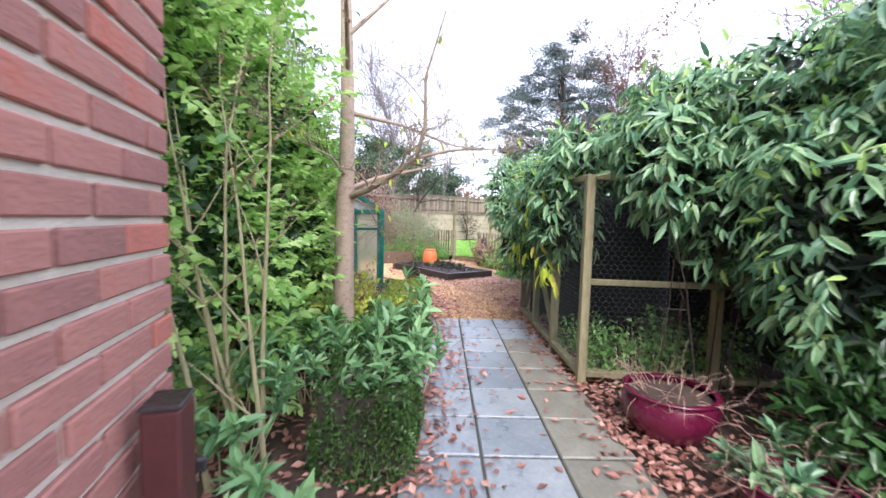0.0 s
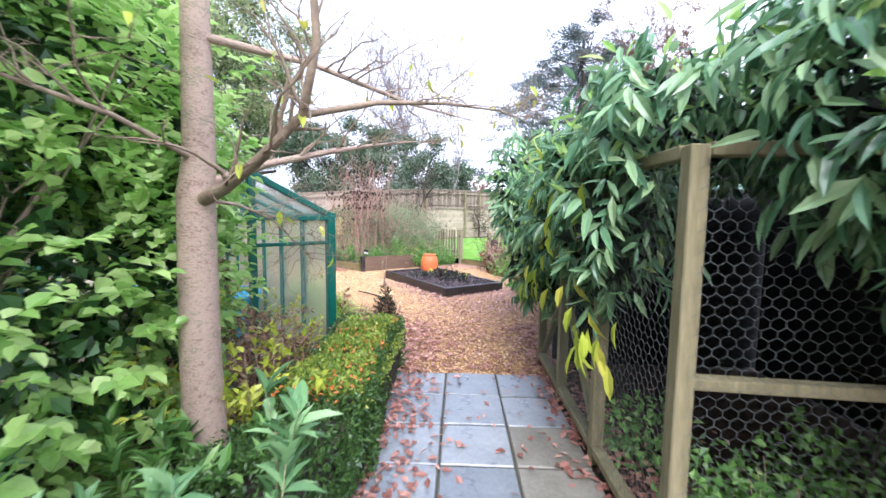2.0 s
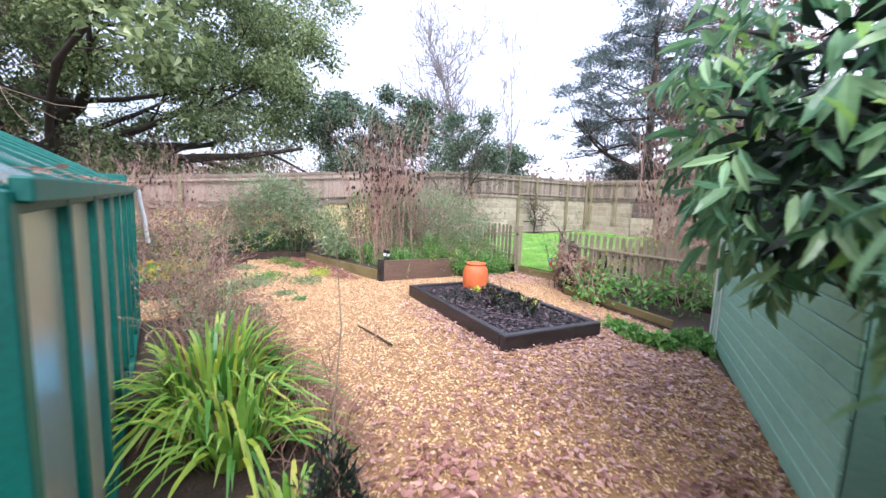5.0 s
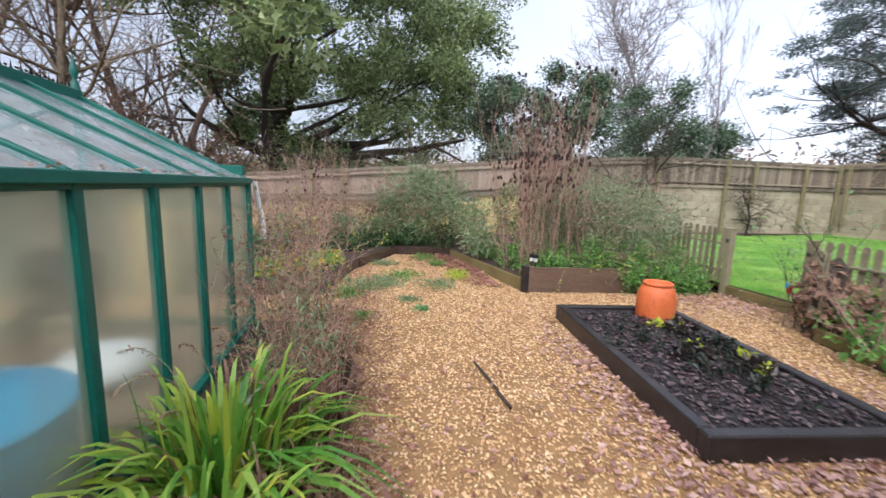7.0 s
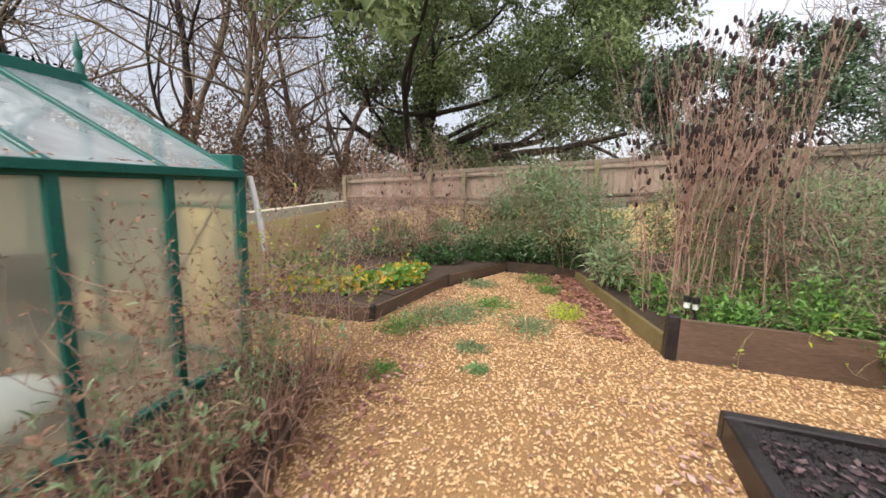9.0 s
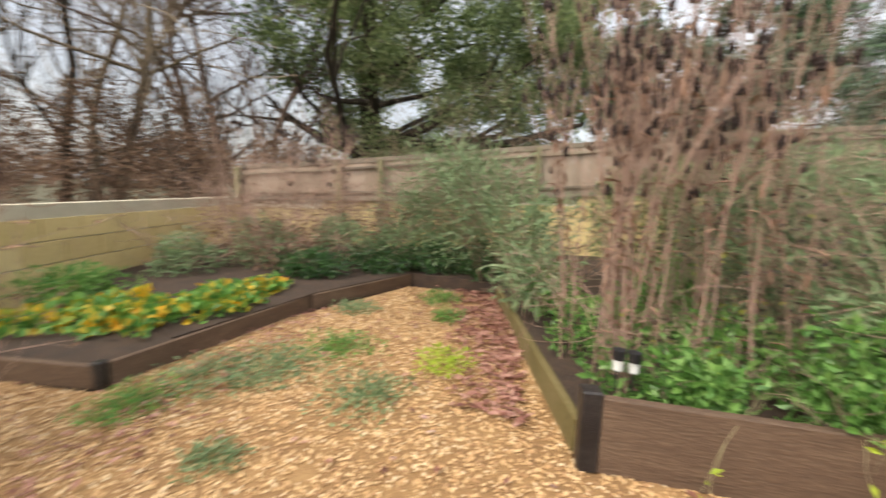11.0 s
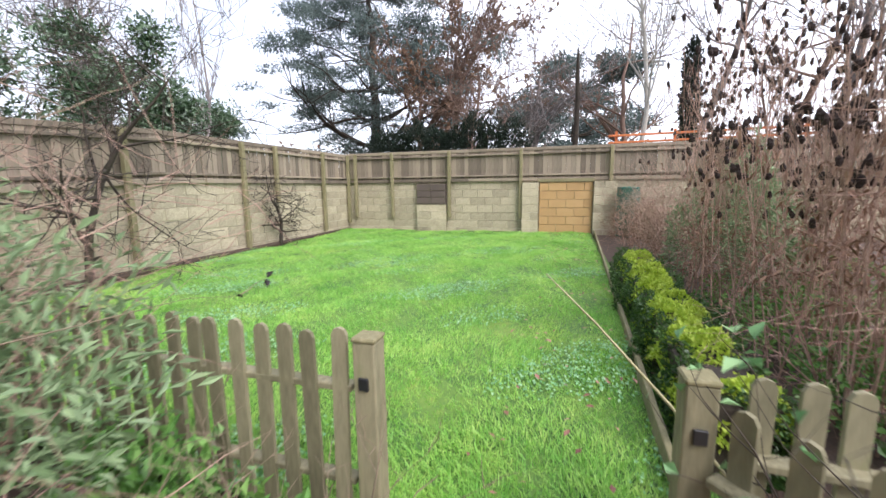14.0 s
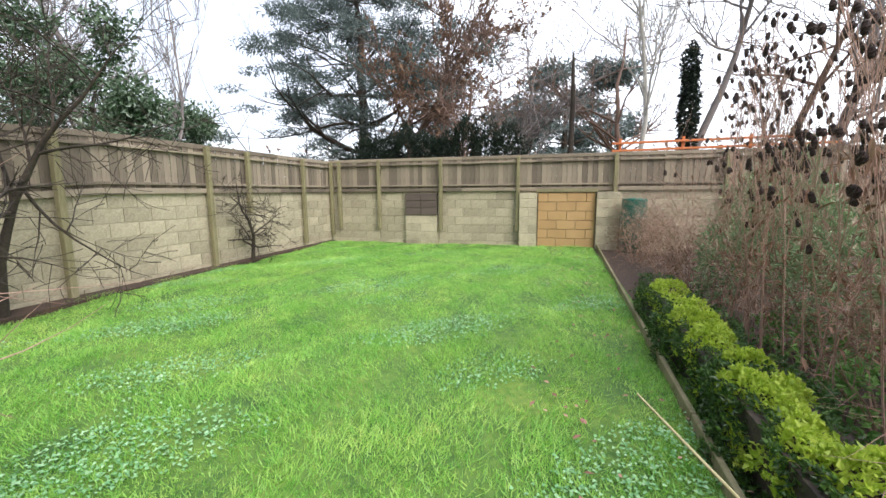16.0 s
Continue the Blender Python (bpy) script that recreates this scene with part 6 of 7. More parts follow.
def bowl(label, u, v, r, h, seed, tilt=0):
    root = empty("glazed_pot", (*uv(u, v), 0.0), label, "plant pot", "plum glazed pots", rz=seed * 37)
    prof = [(0.0, 0.0), (0.62, 0.0), (0.8, 0.18), (0.97, 0.5), (1.0, 0.72), (0.95, 0.9), (0.93, 0.94), (0.99, 0.97), (1.0, 1.0), (0.95, 1.02), (0.87, 1.0), (0.85, 0.85), (0.0, 0.83)]
    vv, ff = lathe([(a * r, b * h) for a, b in prof[:11]], 36)
    basin = mesh_ob("bowl", vv, ff, M_PURPLEGLAZE, root, True)
    vv, ff = lathe([(r * 0.9, h * 0.86), (r * 0.5, h * 0.9), (0.001, h * 0.88)], 24)
    mesh_ob("soil", vv, ff, M_SOIL, basin, True)
    rr = np.random.RandomState(seed)
    ps = []
    for _ in range(30):
        a = rr.uniform(0, 6.28)
        grow(rr, ps, (r * 0.5 * math.cos(a), r * 0.5 * math.sin(a), h * 0.85), (math.cos(a) * 0.8, math.sin(a) * 0.8, 0.7), 0.3, 0.003, 0, (2,), bend=0.3, lift=-0.6)
    tubes("stalk_growth", ps, M_TEASEL, root, 4)
    return root


bowl("wide plum glazed bowl with withered plants", -2.84, 1.58, 0.28, 0.3, 3)
bowl("small plum glazed bowl among fallen leaves", -3.62, 1.72, 0.22, 0.2, 5)
spurge("blue-green leafy plant beside glazed pot", uv(-3.5, 1.75), 5, 0.34, 137, tuple(PQ * -0.1), mat_=L_CLIMBER, spread=0.8)

# ---- gravel garden ----
jar = empty("terracotta_forcer", (5.98, 8.82, 0.1), "orange terracotta forcing pot with open rim on dark soil", "pot")
jv, jf = lathe([(0.0, 0.0), (0.178, 0.0), (0.19, 0.05), (0.195, 0.15), (0.19, 0.24), (0.178, 0.31), (0.156, 0.36), (0.136, 0.38)], 36)
jar_body = mesh_ob("body", jv, jf, M_TERRA, jar, True)
jv, jf = lathe([(0.134, 0.375), (0.145, 0.385), (0.15, 0.398), (0.145, 0.412), (0.127, 0.414), (0.116, 0.4), (0.122, 0.32), (0.0, 0.27)], 36)
mesh_ob("rim", jv, jf, M_TERRA, jar_body, True)


def small_plant(label, x, y, z, r, h, n, L, W, seed, m, name="small_plant", group="", category="plant"):
    root = empty(name, (x, y, z), label, category, group)
    crown("foliage", [(0, 0, h * 0.45, r, r, h * 0.6)], n, L, W, m, root, seed, shell=0.8, lump=0.3, up=0.3, hang=0, floor_z=0.0)
    return root


rg = np.random.RandomState(300)
a6 = radians(-8)
for k in range(11):
    lx, ly = rg.uniform(0.25, 1.08), rg.uniform(0.3, 1.95)
    x, y = 4.72 + lx * math.cos(a6) - ly * math.sin(a6), 6.85 + lx * math.sin(a6) + ly * math.cos(a6)
    twig_shrub("withered_vegetable", "blackened withered vegetable plant in raised bed", x, y, 0.13, 8, 0.15, 0.004, 310 + k, M_DARKBARK, "plant", 1.2, (2,), L_YEW, 2, 0.05, 0.03, group="withered plants in the raised bed", lift=-0.2)
for k, (lx, ly) in enumerate(((0.93, 1.72), (0.75, 1.75), (0.75, 1.2), (1.05, 1.0), (0.95, 0.75))):
    x, y = 4.72 + lx * math.cos(a6) - ly * math.sin(a6), 6.85 + lx * math.sin(a6) + ly * math.cos(a6)
    small_plant("small pale yellow-green primrose in dark soil", x, y, 0.14, 0.06, 0.09, 22, 0.055, 0.034, 330 + k, L_YELLOWLEAF, "primrose", "primroses in the raised bed")
for k, (lx, ly, rr) in enumerate(((0.9, 1.6, 0.16), (0.62, 1.05, 0.17), (0.95, 0.8, 0.12))):
    x, y = 4.72 + lx * math.cos(a6) - ly * math.sin(a6), 6.85 + lx * math.sin(a6) + ly * math.cos(a6)
    small_plant("blackened collapsed kale clump in raised bed", x, y, 0.13, rr, 0.11, 80, 0.075, 0.05, 336 + k, L_BLACKLEAF, "collapsed_vegetable", "collapsed vegetables in the raised bed")
chips("soil_crumbs", [(4.83, 6.94), (5.91, 6.79), (6.2, 8.97), (5.12, 9.13)], 9500, 0.017, 0.137, M_DARKSOIL, "crumbly dark soil lumps in raised bed", "soil", 341)
litter("bed_leaf_litter", [(4.83, 6.94), (5.91, 6.79), (6.18, 8.8), (5.1, 8.98)], 1500, 0.05, 0.145, M_WETLEAF, "dark wet leaves on raised bed soil", 340)
for k, (x, y, r, h, m) in enumerate(((3.25, 11.0, 0.34, 0.1, L_GREYSHRUB), (2.95, 10.8, 0.3, 0.08, L_GREYSHRUB), (2.75, 10.4, 0.22, 0.1, L_BRAMBLE), (3.55, 11.4, 0.25, 0.12, L_BRAMBLE), (4.0, 10.75, 0.24, 0.12, L_GREYSHRUB), (4.38, 11.2, 0.17, 0.2, L_BOXTIP),
                                      (4.25, 12.3, 0.15, 0.12, L_BRAMBLE), (3.5, 10.1, 0.12, 0.05, L_GREYSHRUB), (4.1, 12.9, 0.2, 0.14, L_BRAMBLE), (2.9, 9.5, 0.12, 0.06, L_BRAMBLE), (3.3, 12.4, 0.2, 0.1, L_GREYSHRUB), (3.6, 9.7, 0.08, 0.05, L_SAGE))):
    small_plant("self-sown weed growing through gravel", x, y, 0.0, r * 1.25, h * 0.8, int(420 * r / 0.2), 0.04, 0.016, 350 + k, m, "gravel_weed", "weeds in the gravel")


def solar_lamp(x, y, z, seed):
    root = empty("solar_light", (x, y, z), "small black and white solar stake light", "lamp", "solar lights")
    v, f = lathe([(0.006, 0), (0.006, 0.09), (0.02, 0.095), (0.024, 0.1)], 12)
    mesh_ob("stake", v, f, M_BLACK, root)
    v, f = lathe([(0.024, 0.1), (0.026, 0.15), (0.0, 0.152)], 12)
    mesh_ob("lens", v, f, M_WHITE, root)
    v, f = lathe([(0.03, 0.152), (0.032, 0.2), (0.0, 0.21)], 12)
    mesh_ob("cap", v, f, M_BLACK, root)


solar_lamp(5.3, 10.52, 0.32, 1)
solar_lamp(5.38, 10.55, 0.3, 2)


def teasel_proto(seed, h):
    r = np.random.RandomState(seed)
    root = empty("teasel", (0, 0, -50), "dry brown teasel with dark spiny seed heads", "teasel", "dry teasels")
    ps = grow(r, [], (0, 0, 0), (r.normal() * 0.06, r.normal() * 0.06, 1), h, 0.008, 0, (5, 2), bend=0.03, lift=0.35, spread=0.36, shrink=0.36, thin=0.6, start=0.5, steps=8)
    for p in ps:
        p[:, 3] = np.maximum(p[:, 3], 0.0024)
    tubes("stalk_growth", ps, M_TEASEL, root, 3)
    for p in ps:
        if r.uniform() < 0.55:
            V, F = [], []
            q, d = p[-1, :3], unit((p[-1, :3] - p[-2, :3])[None])[0]
            d = unit((d + np.array((0, 0, 0.8)))[None])[0]
            L, R = r.uniform(0.05, 0.075), r.uniform(0.0145, 0.02)
            s1 = unit(np.cross(d, (1, 0, 0.1))[None])[0]
            s2 = np.cross(d, s1)
            for t, k in ((0.0, 0.3), (0.12, 0.85), (0.45, 1.0), (0.8, 0.75), (1.0, 0.15)):
                for i in range(7):
                    a = 2 * math.pi * i / 7 + t * 2
                    kk = k * R * (1.0 + (0.22 if (i % 2) else -0.1))
                    V.append(q + d * L * t + s1 * kk * math.cos(a) + s2 * kk * math.sin(a))
            for j in range(4):
                for i in range(7):
                    F.append((j * 7 + i, j * 7 + (i + 1) % 7, (j + 1) * 7 + (i + 1) % 7, (j + 1) * 7 + i))
            F.append(tuple(28 + i for i in range(7)))
            base = 35
            for i in range(5):
                a = 2 * math.pi * i / 5
                e = q + (s1 * math.cos(a) + s2 * math.sin(a)) * 0.035 + d * 0.02
                w = np.cross(d, s1 * math.cos(a) + s2 * math.sin(a)) * 0.002
                V += [q - w, q + w, e]
                F.append((base, base + 1, base + 2))
                base += 3
            mesh_ob("seed_head", np.array(V), F, M_TEASELHEAD, root)
    v, f = stem_leaves(ps[:1], 14, 0.1, 0.022, seed + 1, spread=0.5, lift=-0.7)
    mesh_ob("dry_foliage", v, f, L_DRY, root)
    return root


protos = [teasel_proto(400 + k, h) for k, h in enumerate((1.5, 1.75, 1.9, 2.05, 2.2))]
rq = np.random.RandomState(420)
spots = [(rq.uniform(5.15, 6.35), rq.uniform(10.75, 12.1), 0.16) for _ in range(58)]
spots += [(rq.uniform(9.0, 13.5), 8.0 - abs(rq.normal(0, 0.8)), 0.17) for _ in range(80)]
spots += [(rq.uniform(8.5, 10.6), 7.7 - abs(rq.normal(0, 0.55)), 0.17) for _ in range(44)]
spots += [(rq.uniform(1.2, 3.0), rq.uniform(13.2, 14.6), 0.16) for _ in range(14)]
used = set()
for x, y, z in spots:
    k = rq.randint(5)
    m = pose(x, y, z, rq.uniform(-3.5, 3.5), rq.uniform(-3.5, 3.5), rq.uniform(0, 360))
    if k not in used:
        protos[k].matrix_basis = m
        used.add(k)
    else:
        copy_thing(protos[k], m)
for k in range(5):
    if k not in used:
        protos[k].matrix_basis = pose(5.6, 11.3, 0.16)

# ---- shrub border by the fence ----


def leafy(name, label, blobs, n, L, W, seed, m, bark=M_TWIG, twigs_n=14, tl=1.2, category="shrub", hang=0.1, up=0.2, long=False, shell=0.5, lump=0.3, tr=0.008, kids=(5, 3)):
    ox, oy = blobs[0][0], blobs[0][1]
    root = empty(name, (ox, oy, 0.15), label, category)
    B = [(b[0] - ox, b[1] - oy, b[2] - 0.15, *b[3:]) for b in blobs]
    crown("foliage", B, n, L, W, m, root, seed, shell=shell, lump=lump, hang=hang, up=up, long=long)
    r = np.random.RandomState(seed + 7)
    ps = []
    for k in range(twigs_n):
        b = B[k % len(B)]
        a = r.uniform(0, 6.28)
        grow(r, ps, (b[0] + 0.1 * math.cos(a), b[1] + 0.1 * math.sin(a), 0), (math.cos(a) * b[3] * 0.7, math.sin(a) * b[4] * 0.7, max(b[2] + b[5], 0.4)), tl * r.uniform(0.7, 1.15), tr, 0, kids, bend=0.12, lift=0.1)
    tubes("stalk_growth", ps, bark, root, 3)
    return root


leafy("grey_shrub", "grey-green buddleja shrub in front of fence", [(4.6, 13.4, 1.1, 0.7, 0.6, 0.75), (4.2, 13.9, 1.4, 0.7, 0.6, 0.6), (5.0, 12.8, 0.8, 0.45, 0.45, 0.5), (3.6, 14.3, 1.0, 0.6, 0.5, 0.6), (5.0, 12.2, 0.5, 0.35, 0.5, 0.3)], 6800, 0.11, 0.022, 501, L_GREYSHRUB, tl=2.0, long=True, twigs_n=34, lump=0.55, shell=0.85)
leafy("grey_shrub", "loose grey-green shrub between teasels and gateway", [(6.7, 11.4, 0.95, 0.7, 0.6, 0.6), (7.3, 11.0, 0.85, 0.6, 0.5, 0.5), (7.5, 11.9, 0.95, 0.6, 0.6, 0.6), (6.7, 10.75, 0.65, 0.5, 0.38, 0.45), (7.0, 12.6, 1.0, 0.8, 0.5, 0.7)], 17000, 0.07, 0.02, 502, L_GREYSHRUB, bark=M_TEASEL, tl=1.35, twigs_n=60, tr=0.006, kids=(6, 4), lump=0.4)
leafy("green_shrub", "fresh green leafy undergrowth beside gateway", [(7.45, 10.45, 0.3, 0.42, 0.28, 0.22), (6.9, 10.5, 0.42, 0.4, 0.3, 0.3), (7.75, 10.75, 0.4, 0.3, 0.4, 0.3), (6.4, 10.65, 0.4, 0.3, 0.25, 0.3), (5.7, 10.6, 0.3, 0.3, 0.2, 0.2), (6.3, 10.4, 0.4, 0.35, 0.22, 0.28), (6.9, 10.25, 0.3, 0.3, 0.2, 0.25), (7.35, 10.2, 0.22, 0.35, 0.2, 0.2), (7.8, 10.3, 0.25, 0.25, 0.2, 0.22), (7.2, 10.1, 0.2, 0.35, 0.22, 0.22), (7.65, 10.05, 0.15, 0.3, 0.2, 0.16), (6.7, 10.15, 0.25, 0.25, 0.2, 0.22)], 10500, 0.055, 0.03, 503, L_BRAMBLE, tl=0.6, twigs_n=40, lump=0.55, shell=0.8)
leafy("green_shrub", "dark green shrub against pale fence", [(6.3, 13.7, 0.95, 0.6, 0.5, 0.7), (7.2, 14.0, 1.0, 0.7, 0.6, 0.75), (7.7, 13.0, 0.8, 0.4, 0.5, 0.5)], 7500, 0.07, 0.03, 504, L_OAK, tl=1.6)
leafy("dry_shrub", "brown twiggy shrub along foot of fence", [(2.9, 14.3, 0.65, 0.8, 0.5, 0.45), (1.8, 14.6, 0.65, 0.8, 0.5, 0.5), (3.9, 14.7, 0.75, 0.7, 0.4, 0.5), (0.9, 14.2, 0.6, 0.6, 0.6, 0.5), (2.0, 13.4, 0.45, 0.6, 0.4, 0.3)], 5000, 0.06, 0.03, 505, L_RUST, bark=M_TEASEL, tl=1.3, twigs_n=80, kids=(7, 4))
leafy("green_shrub", "low dark undergrowth at back of gravel", [(3.9, 13.75, 0.35, 0.5, 0.25, 0.2), (3.2, 13.6, 0.3, 0.4, 0.25, 0.18), (2.5, 13.1, 0.3, 0.4, 0.3, 0.16), (4.6, 13.5, 0.4, 0.3, 0.25, 0.25)], 4200, 0.06, 0.03, 506, L_DARKHEDGE, tl=0.5)
nast = empty("nasturtium_patch", (1.9, 11.2, 0.16), "yellowing nasturtium leaves in plank-edged bed", "plant")
crown("foliage", [(0, 0, 0.04, 0.6, 0.45, 0.16), (0.45, 0.5, 0.04, 0.4, 0.5, 0.13), (-0.5, -0.2, 0.02, 0.35, 0.4, 0.12), (0.5, 1.1, 0.02, 0.25, 0.4, 0.1)], 1900, 0.075, 0.075, L_NASTURT, nast, 511, shell=0.9, lump=0.4, up=0.5, hang=0, floor_z=0.0)
soil_nast = flat_patch("soil_border", [(1.0, 10.52), (2.4, 10.56), (2.84, 12.25), (2.3, 12.6), (0.7, 11.7)], 0.15, M_SOIL, label="brown soil of plank-edged bed", category="soil")
veg_grass = small_plant("brown and green weeds at wall foot", 1.0, 11.6, 0.15, 0.4, 0.3, 700, 0.07, 0.03, 515, L_BRAMBLE, "wall_foot_weeds")

leafy("green_shrub", "leafy weeds under teasels in planter", [(5.6, 10.75, 0.3, 0.35, 0.2, 0.2), (6.1, 11.0, 0.35, 0.35, 0.3, 0.25), (5.4, 11.4, 0.32, 0.3, 0.35, 0.22), (6.0, 11.8, 0.35, 0.4, 0.35, 0.25), (5.2, 12.3, 0.35, 0.25, 0.4, 0.25), (6.3, 12.5, 0.4, 0.4, 0.4, 0.3)], 5000, 0.06, 0.03, 507, L_BRAMBLE, bark=M_TEASEL, tl=0.7, twigs_n=24)
leafy("green_shrub", "yellow-green rough shrubs in front of fence", [(3.4, 14.0, 0.5, 0.55, 0.35, 0.4), (2.5, 13.9, 0.5, 0.5, 0.4, 0.4), (1.6, 13.6, 0.45, 0.5, 0.4, 0.35), (4.2, 13.9, 0.5, 0.4, 0.35, 0.4), (0.9, 13.0, 0.35, 0.4, 0.5, 0.25)], 6500, 0.07, 0.03, 508, L_GREYSHRUB, bark=M_TEASEL, tl=1.0, twigs_n=40, lump=0.5)
for k, (x, y, h) in enumerate(((6.4, 11.1, 1.3), (6.65, 10.85, 1.15), (6.75, 11.3, 1.2), (6.6, 11.7, 1.3))):
    twig_shrub("seeding_perennial", "wiry brown stems tipped with dark seed heads", x, y, 0.15, 11, h, 0.004, 540 + k, M_TWIG, "plant", 0.45, (5, 2), L_BLACKLEAF, 2, 0.028, 0.02, base=0.3, lift=0.2, group="seeding perennials by the gateway")
arch = twig_shrub("arching_stems", "long pale arching dry stems over planter edge", 6.4, 10.75, 0.16, 26, 1.1, 0.004, 530, M_PALESTEM, "plant", 1.3, (3,), L_YELLOWLEAF, 2, 0.05, 0.02, lift=-0.5)
# ---- weedy bed along the pickets ----
leafy("bramble", "sprawling pale green bramble in weedy bed", [(7.6, 7.9, 0.3, 0.35, 0.5, 0.25), (7.5, 7.1, 0.28, 0.4, 0.4, 0.22), (7.6, 6.5, 0.4, 0.35, 0.4, 0.3), (7.2, 7.6, 0.22, 0.25, 0.4, 0.16)], 800, 0.085, 0.055, 521, L_BRAMBLE, bark=M_TEASEL, tl=0.8, twigs_n=26)
leafy("dry_shrub", "tall reddish bare stems beyond picket fence", [(8.7, 6.5, 0.9, 0.4, 0.8, 0.6), (8.9, 5.3, 0.9, 0.5, 0.7, 0.6), (8.8, 7.6, 0.7, 0.3, 0.4, 0.4)], 1500, 0.05, 0.025, 522, L_RUST, bark=M_TEASEL, tl=2.0, twigs_n=60, kids=(4, 2), tr=0.007)
trail = empty("trailing_weed", (6.6, 6.1, 0.01), "trailing pale green weed creeping over gravel", "plant")
crown("foliage", [(0, 0, 0.02, 0.5, 0.1, 0.07), (0.2, -0.25, 0.02, 0.35, 0.12, 0.06), (-0.35, 0.2, 0.02, 0.12, 0.3, 0.08), (-0.2, 0.55, 0.02, 0.1, 0.25, 0.08)], 1500, 0.075, 0.06, L_BRAMBLE, trail, 523, shell=0.9, lump=0.4, up=0.3, hang=0, floor_z=0.0)
stump = empty("tree_stump", (7.62, 8.35, 0), "dark rotting stump wrapped in dead ivy", "stump")
sp = np.array([(0, 0, 0, 0.17), (0.02, 0, 0.2, 0.13), (-0.02, 0.02, 0.5, 0.12), (0.03, 0, 0.75, 0.1), (0.03, 0.0, 0.85, 0.02)])
tubes("trunk", [sp], M_DARKBARK, stump, 11)
crown("dead_ivy", [(0, 0, 0.35, 0.24, 0.24, 0.42), (0.1, -0.25, 0.25, 0.25, 0.25, 0.3)], 900, 0.08, 0.06, L_DRY, stump, 524, shell=0.4, hang=0.5)
tubes("stalk_growth", grow(np.random.RandomState(525), [], (0, 0, 0.7), (-0.3, 0.4, 0.8), 0.7, 0.012, 0, (5, 3), bend=0.2), M_DARKBARK, stump, 5)
bird = empty("garden_ornament", (7.5, 8.66, 0.3), "small red and blue plastic wind spinner on gate", "ornament")
part("red_blade", box_bm(-0.03, -0.005, 0.1, 0.04, 0.005, 0.17, 0.004), M_RED, bird)
part("blue_blade", box_bm(-0.06, -0.004, 0.16, -0.02, 0.004, 0.22, 0.004), M_BLUE, bird)
part("stick", box_bm(-0.006, -0.004, -0.3, 0.006, 0.004, 0.12, 0.002), M_BENCH, bird)
rose = twig_shrub("climbing_rose", "thorny bare rose with few green leaves on gate", 7.75, 8.6, 0.0, 7, 1.1, 0.007, 526, M_DARKBARK, "shrub", 0.4, (3, 2), L_SAGE, 1, 0.06, 0.045)

# ---- lawn border ----
HA = (0.999, -0.035)
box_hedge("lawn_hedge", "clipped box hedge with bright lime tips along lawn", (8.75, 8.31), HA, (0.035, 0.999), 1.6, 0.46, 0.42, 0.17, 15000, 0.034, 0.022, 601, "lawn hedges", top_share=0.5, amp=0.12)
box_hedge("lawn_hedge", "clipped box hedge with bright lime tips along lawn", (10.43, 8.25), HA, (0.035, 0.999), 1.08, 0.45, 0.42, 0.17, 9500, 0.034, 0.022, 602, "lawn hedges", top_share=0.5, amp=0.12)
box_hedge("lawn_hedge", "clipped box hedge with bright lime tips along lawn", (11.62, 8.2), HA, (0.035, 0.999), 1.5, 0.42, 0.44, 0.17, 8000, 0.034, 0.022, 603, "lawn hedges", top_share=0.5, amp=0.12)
leafy("twiggy_shrub", "leafless purple-brown twiggy shrub at lawn end", [(16.6, 7.9, 0.7, 0.9, 0.6, 0.5), (15.3, 7.7, 0.65, 0.8, 0.5, 0.4), (17.6, 7.4, 0.8, 0.6, 0.6, 0.5), (14.2, 7.6, 0.6, 0.6, 0.5, 0.4)], 3500, 0.05, 0.02, 611, L_RUST, bark=M_TEASEL, tl=1.2, twigs_n=70, kids=(7, 4))
leafy("grey_shrub", "pale grey-green shrub in lawn border", [(12.6, 7.2, 1.2, 0.5, 0.4, 0.7), (13.6, 6.9, 1.3, 0.5, 0.5, 0.7), (14.6, 6.6, 1.2, 0.6, 0.5, 0.6), (11.6, 7.4, 0.9, 0.4, 0.35, 0.6), (13.0, 7.7, 0.8, 0.4, 0.3, 0.5)], 6500, 0.09, 0.025, 612, L_GREYSHRUB, tl=1.8, twigs_n=26)
leafy("dry_shrub", "dense brown dead stems behind lawn hedge", [(9.6, 7.5, 0.8, 0.7, 0.5, 0.6), (10.8, 7.4, 0.8, 0.7, 0.5, 0.6), (12.0, 7.5, 0.7, 0.7, 0.5, 0.5), (13.2, 7.5, 0.6, 0.6, 0.5, 0.4), (11.4, 6.6, 0.9, 1.0, 0.5, 0.7), (13.0, 6.4, 0.9, 1.0, 0.5, 0.7)], 2600, 0.07, 0.02, 613, L_DRY, bark=M_TEASEL, tl=1.7, twigs_n=85, kids=(4, 3), tr=0.006)
leafy("green_shrub", "low green weeds under dry stems behind lawn hedge", [(9.4, 7.75, 0.35, 0.6, 0.3, 0.25), (10.5, 7.65, 0.38, 0.6, 0.35, 0.28), (11.7, 7.55, 0.35, 0.6, 0.35, 0.25), (9.8, 7.2, 0.4, 0.7, 0.4, 0.3), (11.2, 7.0, 0.45, 0.7, 0.4, 0.35)], 4200, 0.06, 0.03, 614, L_BRAMBLE, bark=M_TEASEL, tl=0.9, twigs_n=50)
tubes("cut_branch", [np.array([(8.2, 8.72, 0.45, 0.007), (8.4, 8.95, 0.7, 0.006), (8.62, 9.2, 0.92, 0.005), (8.85, 9.42, 1.08, 0.003)])], M_PALESTEM, None, 6)
tagged(bpy.data.objects["cut_branch"], "pale cut branch leaning out of gate border", "branch")
